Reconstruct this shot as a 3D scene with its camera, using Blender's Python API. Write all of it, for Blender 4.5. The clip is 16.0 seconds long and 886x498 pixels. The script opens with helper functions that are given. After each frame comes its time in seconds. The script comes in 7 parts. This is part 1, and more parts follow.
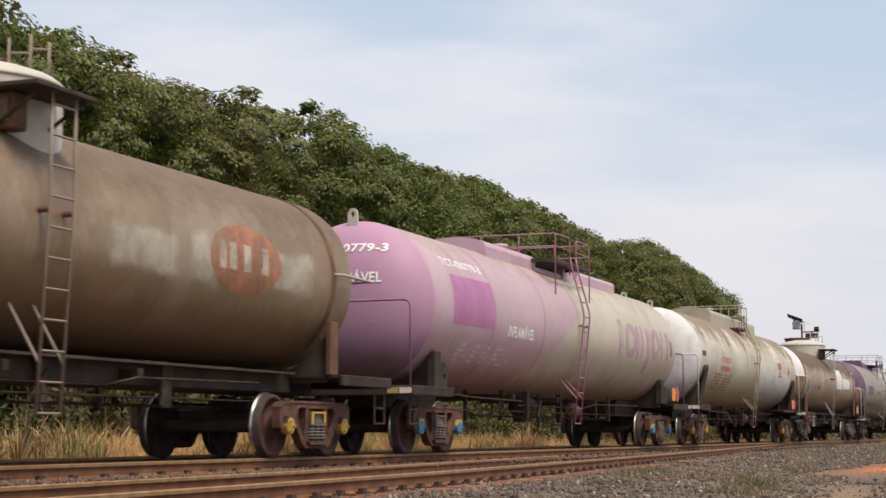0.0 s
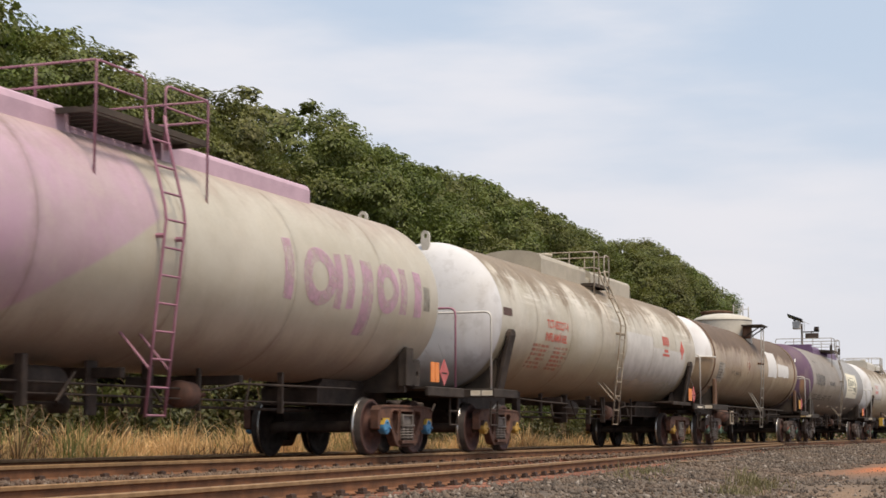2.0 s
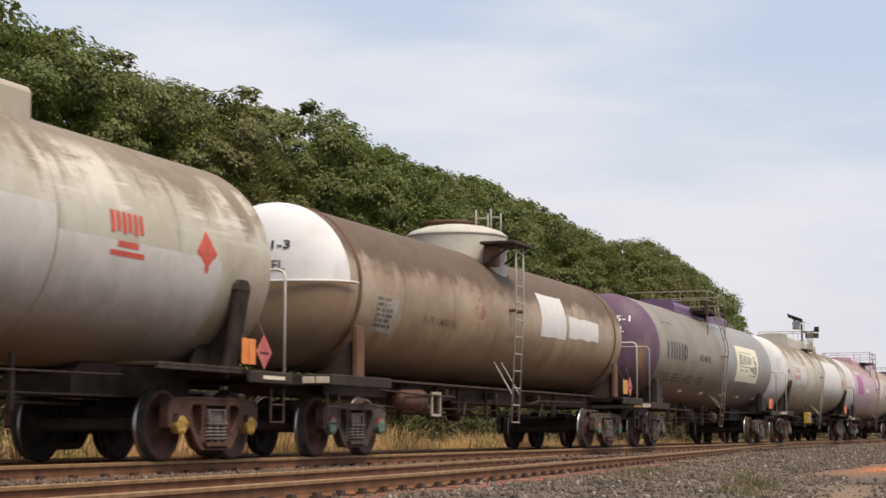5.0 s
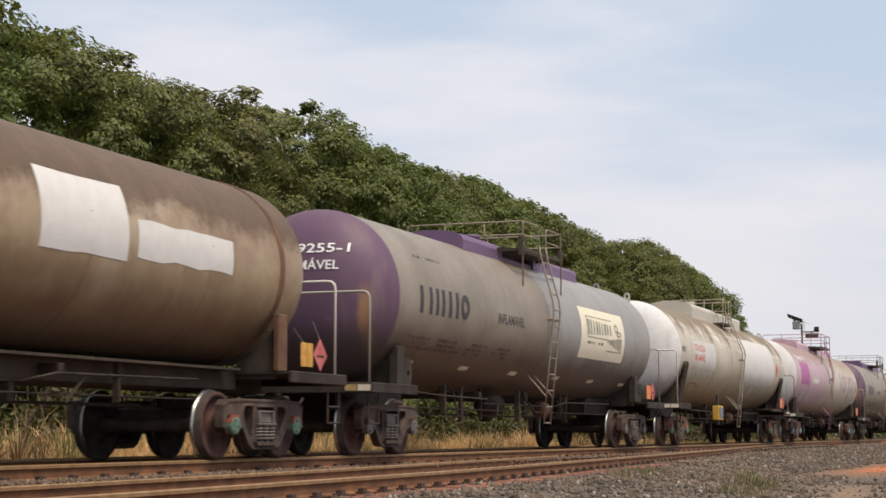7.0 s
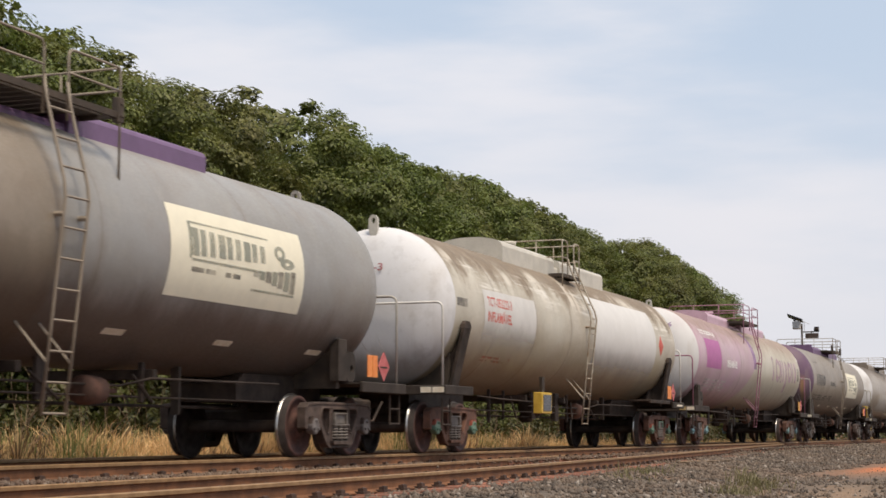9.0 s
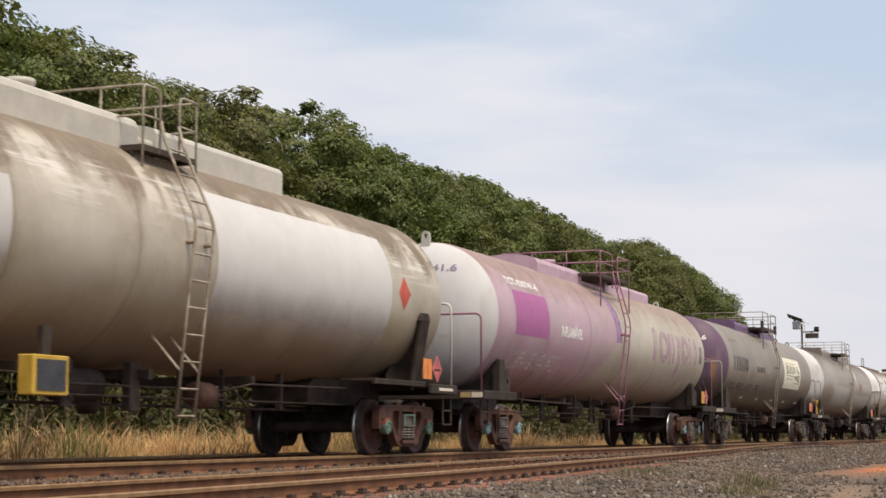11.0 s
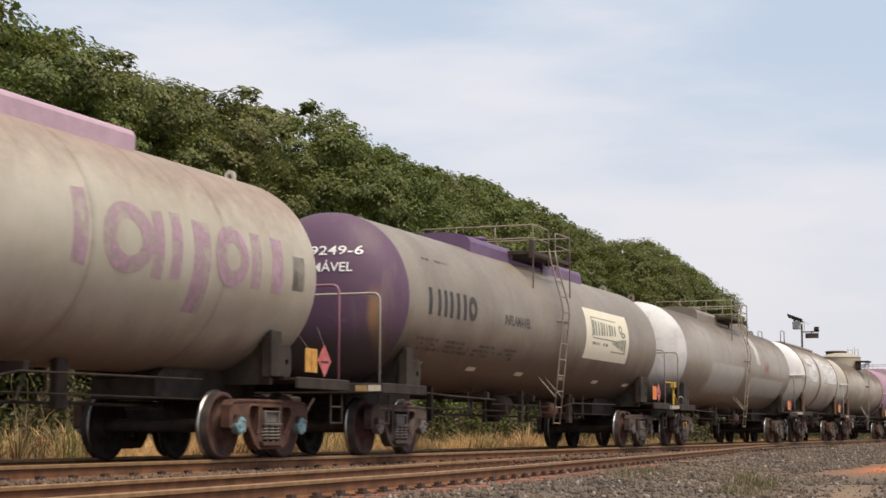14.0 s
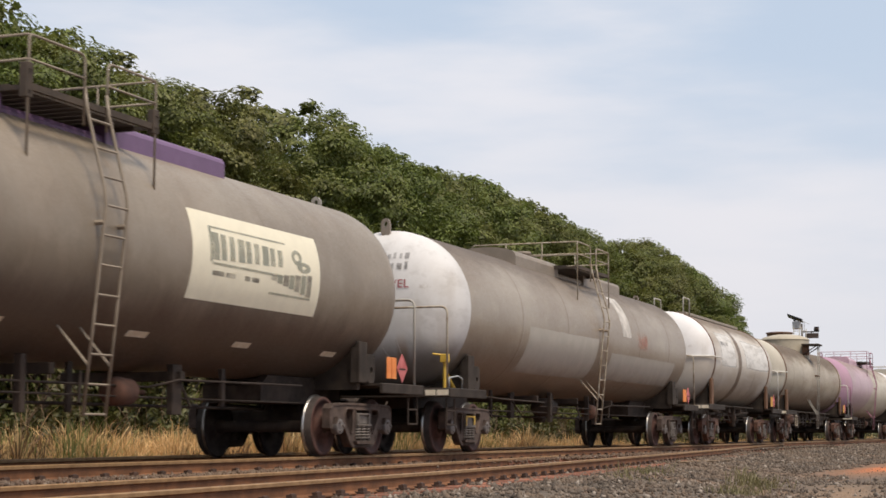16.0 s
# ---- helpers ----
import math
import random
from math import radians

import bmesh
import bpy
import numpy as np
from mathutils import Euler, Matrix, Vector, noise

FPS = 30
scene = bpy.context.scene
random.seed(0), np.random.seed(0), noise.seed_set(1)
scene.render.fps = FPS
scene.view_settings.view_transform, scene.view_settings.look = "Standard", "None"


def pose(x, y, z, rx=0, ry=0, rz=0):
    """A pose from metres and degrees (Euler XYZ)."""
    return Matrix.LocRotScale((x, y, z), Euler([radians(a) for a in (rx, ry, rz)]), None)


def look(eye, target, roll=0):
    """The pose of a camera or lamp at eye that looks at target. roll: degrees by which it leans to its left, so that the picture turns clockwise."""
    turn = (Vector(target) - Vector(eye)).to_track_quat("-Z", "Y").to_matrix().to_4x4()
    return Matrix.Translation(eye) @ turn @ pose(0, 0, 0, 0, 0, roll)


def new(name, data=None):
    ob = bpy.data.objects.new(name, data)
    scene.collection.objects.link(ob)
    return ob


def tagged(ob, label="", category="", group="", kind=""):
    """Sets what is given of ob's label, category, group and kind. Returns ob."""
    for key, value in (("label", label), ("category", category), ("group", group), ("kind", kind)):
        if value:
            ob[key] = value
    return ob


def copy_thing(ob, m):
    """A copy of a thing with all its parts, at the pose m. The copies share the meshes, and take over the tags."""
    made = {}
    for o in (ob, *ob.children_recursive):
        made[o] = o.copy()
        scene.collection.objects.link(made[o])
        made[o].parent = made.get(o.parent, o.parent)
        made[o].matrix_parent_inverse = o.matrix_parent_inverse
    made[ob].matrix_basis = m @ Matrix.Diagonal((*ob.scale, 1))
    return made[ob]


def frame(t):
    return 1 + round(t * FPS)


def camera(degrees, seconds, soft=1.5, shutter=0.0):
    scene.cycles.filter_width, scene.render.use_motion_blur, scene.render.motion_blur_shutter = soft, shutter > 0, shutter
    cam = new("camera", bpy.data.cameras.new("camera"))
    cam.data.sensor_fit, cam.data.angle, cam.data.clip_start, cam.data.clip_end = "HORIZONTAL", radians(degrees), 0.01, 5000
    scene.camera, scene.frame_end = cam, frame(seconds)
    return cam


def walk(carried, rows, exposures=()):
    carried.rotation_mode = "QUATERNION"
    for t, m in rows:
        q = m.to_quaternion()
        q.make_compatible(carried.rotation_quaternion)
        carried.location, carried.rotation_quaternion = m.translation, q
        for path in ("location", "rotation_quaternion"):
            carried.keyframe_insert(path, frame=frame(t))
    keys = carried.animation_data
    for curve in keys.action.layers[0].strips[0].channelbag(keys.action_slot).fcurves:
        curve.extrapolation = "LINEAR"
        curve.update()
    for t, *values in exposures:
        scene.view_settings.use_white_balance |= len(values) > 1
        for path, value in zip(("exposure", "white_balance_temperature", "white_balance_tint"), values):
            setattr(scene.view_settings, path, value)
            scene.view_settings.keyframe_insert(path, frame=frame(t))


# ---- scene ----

# Camera: stands still beside the tracks, looking along the passing train.
# World: y runs along the tracks, z = 0 is the head of the train's rails.
cam = camera(30.0, 16.0, soft=1.6, shutter=0.2)
walk(cam, [(0.0, pose(0, 0, 0.324, 90 + 6.357, 0, 21.015)), (16.0, pose(0, 0, 0.324, 90 + 6.357, 0, 21.015))],
     exposures=[(0.0, 0.0), (16.0, 0.0)])

SPEED, SLOWING = 8.319, 0.0084   # m/s towards -y, and what it loses each second
TRACK_X = -10.87      # centre line of the train's track
GAUGE = 0.835         # half the distance between the rail centres
WHEEL_R = 0.42



def rolled_by(t):
    """Metres that the train has rolled since the start."""
    return SPEED * t - 0.5 * SLOWING * t * t


# ---- light ----
SUN_EL, SUN_AZ = 63.0, 118.0   # degrees; azimuth clockwise from +y


def make_world():
    w = bpy.data.worlds.new("hazy_sky")
    w.use_nodes = True
    nt = w.node_tree
    nt.nodes.clear()
    N = nt.nodes.new
    out, bg = N("ShaderNodeOutputWorld"), N("ShaderNodeBackground")
    sky = N("ShaderNodeTexSky")
    sky.sky_type = "NISHITA"
    sky.sun_disc = False
    sky.sun_elevation, sky.sun_rotation = radians(SUN_EL), radians(SUN_AZ)
    sky.air_density, sky.dust_density, sky.ozone_density = 1.0, 2.0, 1.0
    co, mp = N("ShaderNodeTexCoord"), N("ShaderNodeMapping")
    mp.inputs["Scale"].default_value = (1.6, 1.6, 7.0)
    mp.inputs["Rotation"].default_value = (0, radians(6), 0)
    nz = N("ShaderNodeTexNoise")
    nz.inputs["Scale"].default_value, nz.inputs["Detail"].default_value, nz.inputs["Roughness"].default_value = 1.7, 6.0, 0.5
    rp = N("ShaderNodeMapRange")
    rp.interpolation_type = "SMOOTHSTEP"
    rp.inputs["From Min"].default_value, rp.inputs["From Max"].default_value = 0.36, 0.62
    rp.inputs["To Min"].default_value, rp.inputs["To Max"].default_value = 0.08, 0.90
    mix = N("ShaderNodeMix")
    mix.data_type = "RGBA"
    mix.inputs["B"].default_value = (7.95, 7.9, 8.35, 1)
    L = nt.links.new
    L(co.outputs["Generated"], mp.inputs["Vector"])
    L(mp.outputs["Vector"], nz.inputs["Vector"])
    L(nz.outputs["Fac"], rp.inputs["Value"])
    L(rp.outputs["Result"], mix.inputs["Factor"])
    veil = N("ShaderNodeMix")
    veil.data_type = "RGBA"
    veil.inputs["Factor"].default_value = 0.8
    veil.inputs["B"].default_value = (5.7, 6.75, 8.2, 1)
    L(sky.outputs["Color"], veil.inputs["A"])
    L(veil.outputs["Result"], mix.inputs["A"])
    sep = N("ShaderNodeSeparateXYZ")
    L(co.outputs["Generated"], sep.inputs[0])
    low = N("ShaderNodeMapRange")
    low.interpolation_type = "SMOOTHSTEP"
    low.inputs["From Min"].default_value, low.inputs["From Max"].default_value = 0.0, 0.24
    low.inputs["To Min"].default_value, low.inputs["To Max"].default_value = 0.85, 0.0
    L(sep.outputs["Z"], low.inputs["Value"])
    haze = N("ShaderNodeMix")
    haze.data_type = "RGBA"
    haze.inputs["B"].default_value = (7.75, 7.5, 7.75, 1)
    L(low.outputs["Result"], haze.inputs["Factor"])
    L(mix.outputs["Result"], haze.inputs["A"])
    L(haze.outputs["Result"], bg.inputs["Color"])
    bg.inputs["Strength"].default_value = 0.105
    L(bg.outputs["Background"], out.inputs["Surface"])
    scene.world = w


make_world()
sun = new("sun", bpy.data.lights.new("sun", "SUN"))
sun.data.energy, sun.data.angle, sun.data.color = 3.9, radians(20), (1.0, 0.855, 0.68)
_d = Vector((math.sin(radians(SUN_AZ)) * math.cos(radians(SUN_EL)), math.cos(radians(SUN_AZ)) * math.cos(radians(SUN_EL)), math.sin(radians(SUN_EL))))
sun.matrix_world = look(_d * 50, (0, 0, 0))


# ---- materials ----
def rgba(c):
    return (c[0], c[1], c[2], 1.0)


class Nodes:
    """A material's node tree with short ways to add what is used again and again."""

    def __init__(self, name):
        self.m = bpy.data.materials.new(name)
        self.m.use_nodes = True
        self.t = self.m.node_tree
        self.b = self.t.nodes["Principled BSDF"]
        self.co = self.t.nodes.new("ShaderNodeTexCoord")

    def link(self, a, b):
        self.t.links.new(a, b)

    def vec(self, scale=(1, 1, 1), space="Object"):
        mp = self.t.nodes.new("ShaderNodeMapping")
        mp.inputs["Scale"].default_value = scale
        self.link(self.co.outputs[space], mp.inputs["Vector"])
        return mp.outputs["Vector"]

    def noise(self, scale, detail=5.0, rough=0.6, vec=None):
        n = self.t.nodes.new("ShaderNodeTexNoise")
        n.inputs["Scale"].default_value, n.inputs["Detail"].default_value, n.inputs["Roughness"].default_value = scale, detail, rough
        self.link(vec if vec is not None else self.co.outputs["Object"], n.inputs["Vector"])
        return n.outputs["Fac"]

    def ramp(self, v, lo, hi, a=0.0, b=1.0):
        r = self.t.nodes.new("ShaderNodeMapRange")
        r.interpolation_type = "SMOOTHSTEP"
        r.inputs["From Min"].default_value, r.inputs["From Max"].default_value = lo, hi
        r.inputs["To Min"].default_value, r.inputs["To Max"].default_value = a, b
        self.link(v, r.inputs["Value"])
        return r.outputs["Result"]

    def math(self, op, a, b):
        n = self.t.nodes.new("ShaderNodeMath")
        n.operation = op
        for i, v in enumerate((a, b)):
            if isinstance(v, (int, float)):
                n.inputs[i].default_value = v
            else:
                self.link(v, n.inputs[i])
        return n.outputs[0]

    def mix(self, f, a, b):
        n = self.t.nodes.new("ShaderNodeMix")
        n.data_type = "RGBA"
        for key, v in (("Factor", f), ("A", a), ("B", b)):
            if isinstance(v, (int, float)):
                n.inputs[key].default_value = v
            elif isinstance(v, (tuple, list)):
                n.inputs[key].default_value = rgba(v)
            else:
                self.link(v, n.inputs[key])
        return n.outputs["Result"]

    def axes(self):
        s = self.t.nodes.new("ShaderNodeSeparateXYZ")
        self.link(self.co.outputs["Object"], s.inputs[0])
        return s.outputs

    def finish(self, colour, rough=0.6, metal=0.0, bump=None, depth=0.01, spec=0.5):
        if isinstance(colour, (tuple, list)):
            self.b.inputs["Base Color"].default_value = rgba(colour)
        else:
            self.link(colour, self.b.inputs["Base Color"])
        if isinstance(rough, (int, float)):
            self.b.inputs["Roughness"].default_value = rough
        else:
            self.link(rough, self.b.inputs["Roughness"])
        self.b.inputs["Metallic"].default_value = metal
        self.b.inputs["Specular IOR Level"].default_value = spec
        if bump is not None:
            n = self.t.nodes.new("ShaderNodeBump")
            n.inputs["Distance"].default_value = depth
            n.inputs["Strength"].default_value = 0.7
            self.link(bump, n.inputs["Height"])
            self.link(n.outputs["Normal"], self.b.inputs["Normal"])
        return self.m


def surface(name, a, b, scale=3.0, fine=40.0, rough=0.7, metal=0.0, depth=0.004, per_object=0.0, spec=0.4):
    """Two colours mixed by coarse patches and fine grain, with relief."""
    n = Nodes(name)
    coarse, grain = n.noise(scale), n.noise(fine, 6, 0.7)
    f = n.ramp(n.math("ADD", n.math("MULTIPLY", coarse, 0.65), n.math("MULTIPLY", grain, 0.35)), 0.36, 0.64)
    col = n.mix(f, a, b)
    if per_object:
        oi = n.t.nodes.new("ShaderNodeObjectInfo")
        k = n.ramp(oi.outputs["Random"], 0, 1, 1 - per_object, 1 + per_object)
        hs = n.t.nodes.new("ShaderNodeHueSaturation")
        n.link(k, hs.inputs["Value"])
        n.link(col, hs.inputs["Color"])
        col = hs.outputs["Color"]
    return n.finish(col, n.ramp(grain, 0.3, 0.7, rough - 0.12, min(1.0, rough + 0.12)), metal, grain, depth, spec)


M = {}
M["steel_dark"] = surface("grimy_dark_steel", (0.026, 0.020, 0.017), (0.066, 0.049, 0.040), 4, 50, 0.75, 0, 0.004, 0, 0.2)
M["steel_rust"] = surface("rusty_cast_steel", (0.062, 0.032, 0.023), (0.138, 0.066, 0.044), 5, 60, 0.8)
M["frame_grey"] = surface("grimy_grey_brown_cast_steel", (0.046, 0.032, 0.027), (0.108, 0.076, 0.062), 5, 60, 0.8)
M["tread"] = surface("polished_wheel_tread", (0.34, 0.33, 0.32), (0.50, 0.49, 0.47), 8, 60, 0.32, 1.0)
M["rail_head"] = surface("dull_rail_head", (0.20, 0.115, 0.050), (0.32, 0.20, 0.10), 6, 60, 0.55, 0.1)
M["rail_web"] = surface("rusty_rail_web", (0.105, 0.046, 0.021), (0.215, 0.094, 0.042), 3, 50, 0.85)
M["sleeper"] = surface("reddish_worn_sleeper", (0.14, 0.062, 0.040), (0.30, 0.125, 0.080), 3, 30, 0.9, 0, 0.01, 0.35)
M["clip"] = surface("dark_rusted_rail_clip", (0.035, 0.022, 0.017), (0.09, 0.05, 0.035), 8, 50, 0.8)
M["bark"] = surface("grey_brown_bark", (0.06, 0.045, 0.033), (0.14, 0.11, 0.085), 4, 25, 0.95, 0, 0.02)
M["stalk"] = surface("dry_pale_stalk", (0.09, 0.062, 0.04), (0.24, 0.17, 0.11), 6, 30, 0.9)
M["galv"] = surface("grey_galvanised_steel", (0.30, 0.31, 0.32), (0.42, 0.43, 0.43), 4, 40, 0.5, 0.4)
M["plate_grey"] = surface("worn_grey_steel_platform", (0.030, 0.025, 0.022), (0.062, 0.050, 0.043), 3, 40, 0.75, 0, 0.004, 0, 0.15)
M["brown_dark"] = surface("grimy_dark_brown_steel", (0.035, 0.027, 0.021), (0.075, 0.056, 0.042), 3, 40, 0.8)
M["brown_steel"] = surface("rust_brown_painted_steel", (0.085, 0.044, 0.026), (0.17, 0.090, 0.052), 3, 40, 0.75)
M["orange"] = surface("orange_placard", (0.64, 0.19, 0.045), (0.76, 0.27, 0.075), 6, 40, 0.6)
M["red"] = surface("red_hazard_placard", (0.40, 0.085, 0.085), (0.54, 0.17, 0.17), 6, 40, 0.6)
M["yellow"] = surface("yellow_painted_steel", (0.46, 0.29, 0.035), (0.60, 0.40, 0.07), 6, 40, 0.6)
M["reflector"] = surface("pale_reflector_tape", (0.62, 0.55, 0.42), (0.75, 0.70, 0.60), 10, 50, 0.5)
M["tape_amber"] = surface("worn_amber_tape", (0.36, 0.25, 0.10), (0.50, 0.37, 0.18), 10, 50, 0.6)
M["cap_blue"] = surface("blue_bearing_cap", (0.045, 0.17, 0.33), (0.09, 0.27, 0.46), 8, 50, 0.6)
M["cap_pale"] = surface("pale_blue_bearing_cap", (0.15, 0.27, 0.30), (0.25, 0.38, 0.41), 8, 50, 0.6)
M["cap_yellow"] = surface("yellow_bearing_cap", (0.36, 0.22, 0.04), (0.50, 0.33, 0.09), 8, 50, 0.6)
M["cap_green"] = surface("dull_green_bearing_cap", (0.07, 0.15, 0.11), (0.16, 0.23, 0.18), 8, 50, 0.6)
M["cap_grey"] = surface("grey_bearing_cap", (0.10, 0.09, 0.09), (0.19, 0.17, 0.16), 8, 50, 0.7)
M["spring"] = surface("worn_grey_spring_steel", (0.070, 0.058, 0.050), (0.165, 0.145, 0.130), 6, 60, 0.6)
M["adapter_red"] = surface("faded_red_adapter", (0.20, 0.045, 0.03), (0.32, 0.09, 0.06), 8, 50, 0.7)
M["panel"] = surface("dark_solar_panel", (0.02, 0.022, 0.03), (0.04, 0.042, 0.05), 5, 30, 0.25)
M["box_grey"] = surface("pale_grey_cabinet", (0.42, 0.42, 0.43), (0.52, 0.52, 0.52), 3, 30, 0.5)


def leaf_material(name, dark, light, dry, fresh=None):
    n = Nodes(name)
    geo = n.t.nodes.new("ShaderNodeNewGeometry")
    r = geo.outputs["Random Per Island"]
    col = n.mix(r, dark, light)
    patch = n.ramp(n.noise(0.9, 5), 0.42, 0.72)
    col = n.mix(n.math("MULTIPLY", patch, 0.42), col, dry)
    if fresh is not None:
        oi = n.t.nodes.new("ShaderNodeObjectInfo")
        col = n.mix(n.ramp(oi.outputs["Random"], 0.45, 1.0, 0.0, 0.38), col, n.mix(r, tuple(v * 0.45 for v in fresh), fresh))
        col = n.mix(n.ramp(oi.outputs["Random"], 0.0, 0.35, 0.32, 0.0), col, n.mix(r, (0.055, 0.048, 0.020), (0.17, 0.135, 0.055)))
    n.finish(col, 0.5, 0, None, 0, 0.35)
    tr = n.t.nodes.new("ShaderNodeBsdfTranslucent")
    n.link(col, tr.inputs["Color"])
    mx = n.t.nodes.new("ShaderNodeMixShader")
    mx.inputs[0].default_value = 0.35
    n.link(n.b.outputs[0], mx.inputs[1])
    n.link(tr.outputs[0], mx.inputs[2])
    n.link(mx.outputs[0], n.t.nodes["Material Output"].inputs["Surface"])
    return n.m


M["leaf"] = leaf_material("tree_leaves", (0.062, 0.077, 0.020), (0.170, 0.196, 0.048), (0.205, 0.176, 0.056), (0.126, 0.205, 0.040))
M["leaf_dull"] = leaf_material("shrub_leaves", (0.022, 0.030, 0.011), (0.115, 0.118, 0.040), (0.15, 0.115, 0.05))
M["straw"] = leaf_material("dry_grass", (0.50, 0.30, 0.12), (0.95, 0.69, 0.37), (0.70, 0.43, 0.18))
M["dead"] = leaf_material("brown_dead_grass", (0.10, 0.06, 0.035), (0.26, 0.16, 0.085), (0.18, 0.11, 0.06))
M["weed"] = leaf_material("grey_green_weed", (0.11, 0.10, 0.045), (0.23, 0.21, 0.10), (0.26, 0.20, 0.12))
M["green_grass"] = leaf_material("green_grass", (0.10, 0.14, 0.035), (0.22, 0.26, 0.08), (0.32, 0.28, 0.11))


def stone_material():
    n = Nodes("grey_ballast_stone")
    geo = n.t.nodes.new("ShaderNodeNewGeometry")
    r = geo.outputs["Random Per Island"]
    col = n.mix(n.ramp(r, 0.0, 0.8), (0.029, 0.024, 0.020), (0.148, 0.122, 0.099))
    col = n.mix(n.ramp(r, 0.88, 0.98), col, (0.35, 0.31, 0.27))
    x, y, z = n.axes()
    # rust dust between and beside the rails
    rusty = n.ramp(n.math("ADD", n.math("ADD", x, n.math("MULTIPLY", y, 0.085)), n.noise(1.1, 4)), -5.6, -4.4, 0.62, 0.0)
    col = n.mix(n.math("MULTIPLY", rusty, n.ramp(r, 0.2, 1.0, 1.0, 0.45)), col, (0.135, 0.074, 0.047))
    col = n.mix(n.ramp(n.noise(0.9, 5), 0.40, 0.62, 0.06, 0.62), col, (0.165, 0.115, 0.080))
    g = n.noise(90, 5, 0.7)
    return n.finish(n.mix(n.math("MULTIPLY", g, 0.35), col, (0.12, 0.10, 0.09)), 0.85, 0, g, 0.004, 0.3)


def soil_material():
    n = Nodes("stony_red_soil")
    x, y, z = n.axes()
    big, mid, fine = n.noise(0.35, 4), n.noise(2.3, 6), n.noise(26, 7, 0.75)
    col = n.mix(n.ramp(mid, 0.38, 0.62), (0.075, 0.064, 0.056), (0.155, 0.125, 0.10))
    col = n.mix(n.ramp(big, 0.50, 0.66, 0, 0.7), col, (0.22, 0.13, 0.082))
    col = n.mix(n.ramp(fine, 0.45, 0.7, 0, 0.5), col, (0.18, 0.15, 0.125))
    col = n.mix(n.ramp(n.math("ADD", x, n.math("MULTIPLY", y, 0.085)), -5.4, -4.6, 0.8, 0.0), col, (0.15, 0.075, 0.042))
    wob = n.math("MULTIPLY", n.math("SUBTRACT", mid, 0.5), 1.6)
    # trodden sandy path beside the siding
    line = n.math("ADD", n.math("ADD", x, n.math("MULTIPLY", y, 0.10)), 0.72)
    path = n.ramp(n.math("ADD", n.math("ADD", n.math("ABSOLUTE", line, 0.0), n.math("MULTIPLY", wob, 1.9)), n.math("MULTIPLY", n.math("SUBTRACT", fine, 0.5), 0.9)), -0.3, 1.15, 0.95, 0)
    col = n.mix(n.math("MULTIPLY", path, n.ramp(n.math("ADD", y, n.math("MULTIPLY", wob, 4.0)), 23, 30, 0.95, 0)), col, n.mix(n.ramp(fine, 0.40, 0.62), (0.215, 0.145, 0.095), (0.32, 0.215, 0.140)))
    # heap of orange-red earth
    dx, dy = n.math("MULTIPLY", n.math("ADD", x, 4.25), 1.3), n.math("MULTIPLY", n.math("SUBTRACT", y, 39.5), 0.16)
    d = n.math("ADD", n.math("SQRT", n.math("ADD", n.math("MULTIPLY", dx, dx), n.math("MULTIPLY", dy, dy)), 0), n.math("MULTIPLY", wob, 0.6))
    col = n.mix(n.ramp(d, 0.7, 2.0, 0.6, 0), col, (0.27, 0.135, 0.075))
    col = n.mix(n.ramp(d, 0.15, 0.95, 0.95, 0), col, (0.50, 0.165, 0.065))
    return n.finish(col, 0.92, 0, fine, 0.03, 0.2)


M["stone"] = stone_material()
M["soil"] = soil_material()


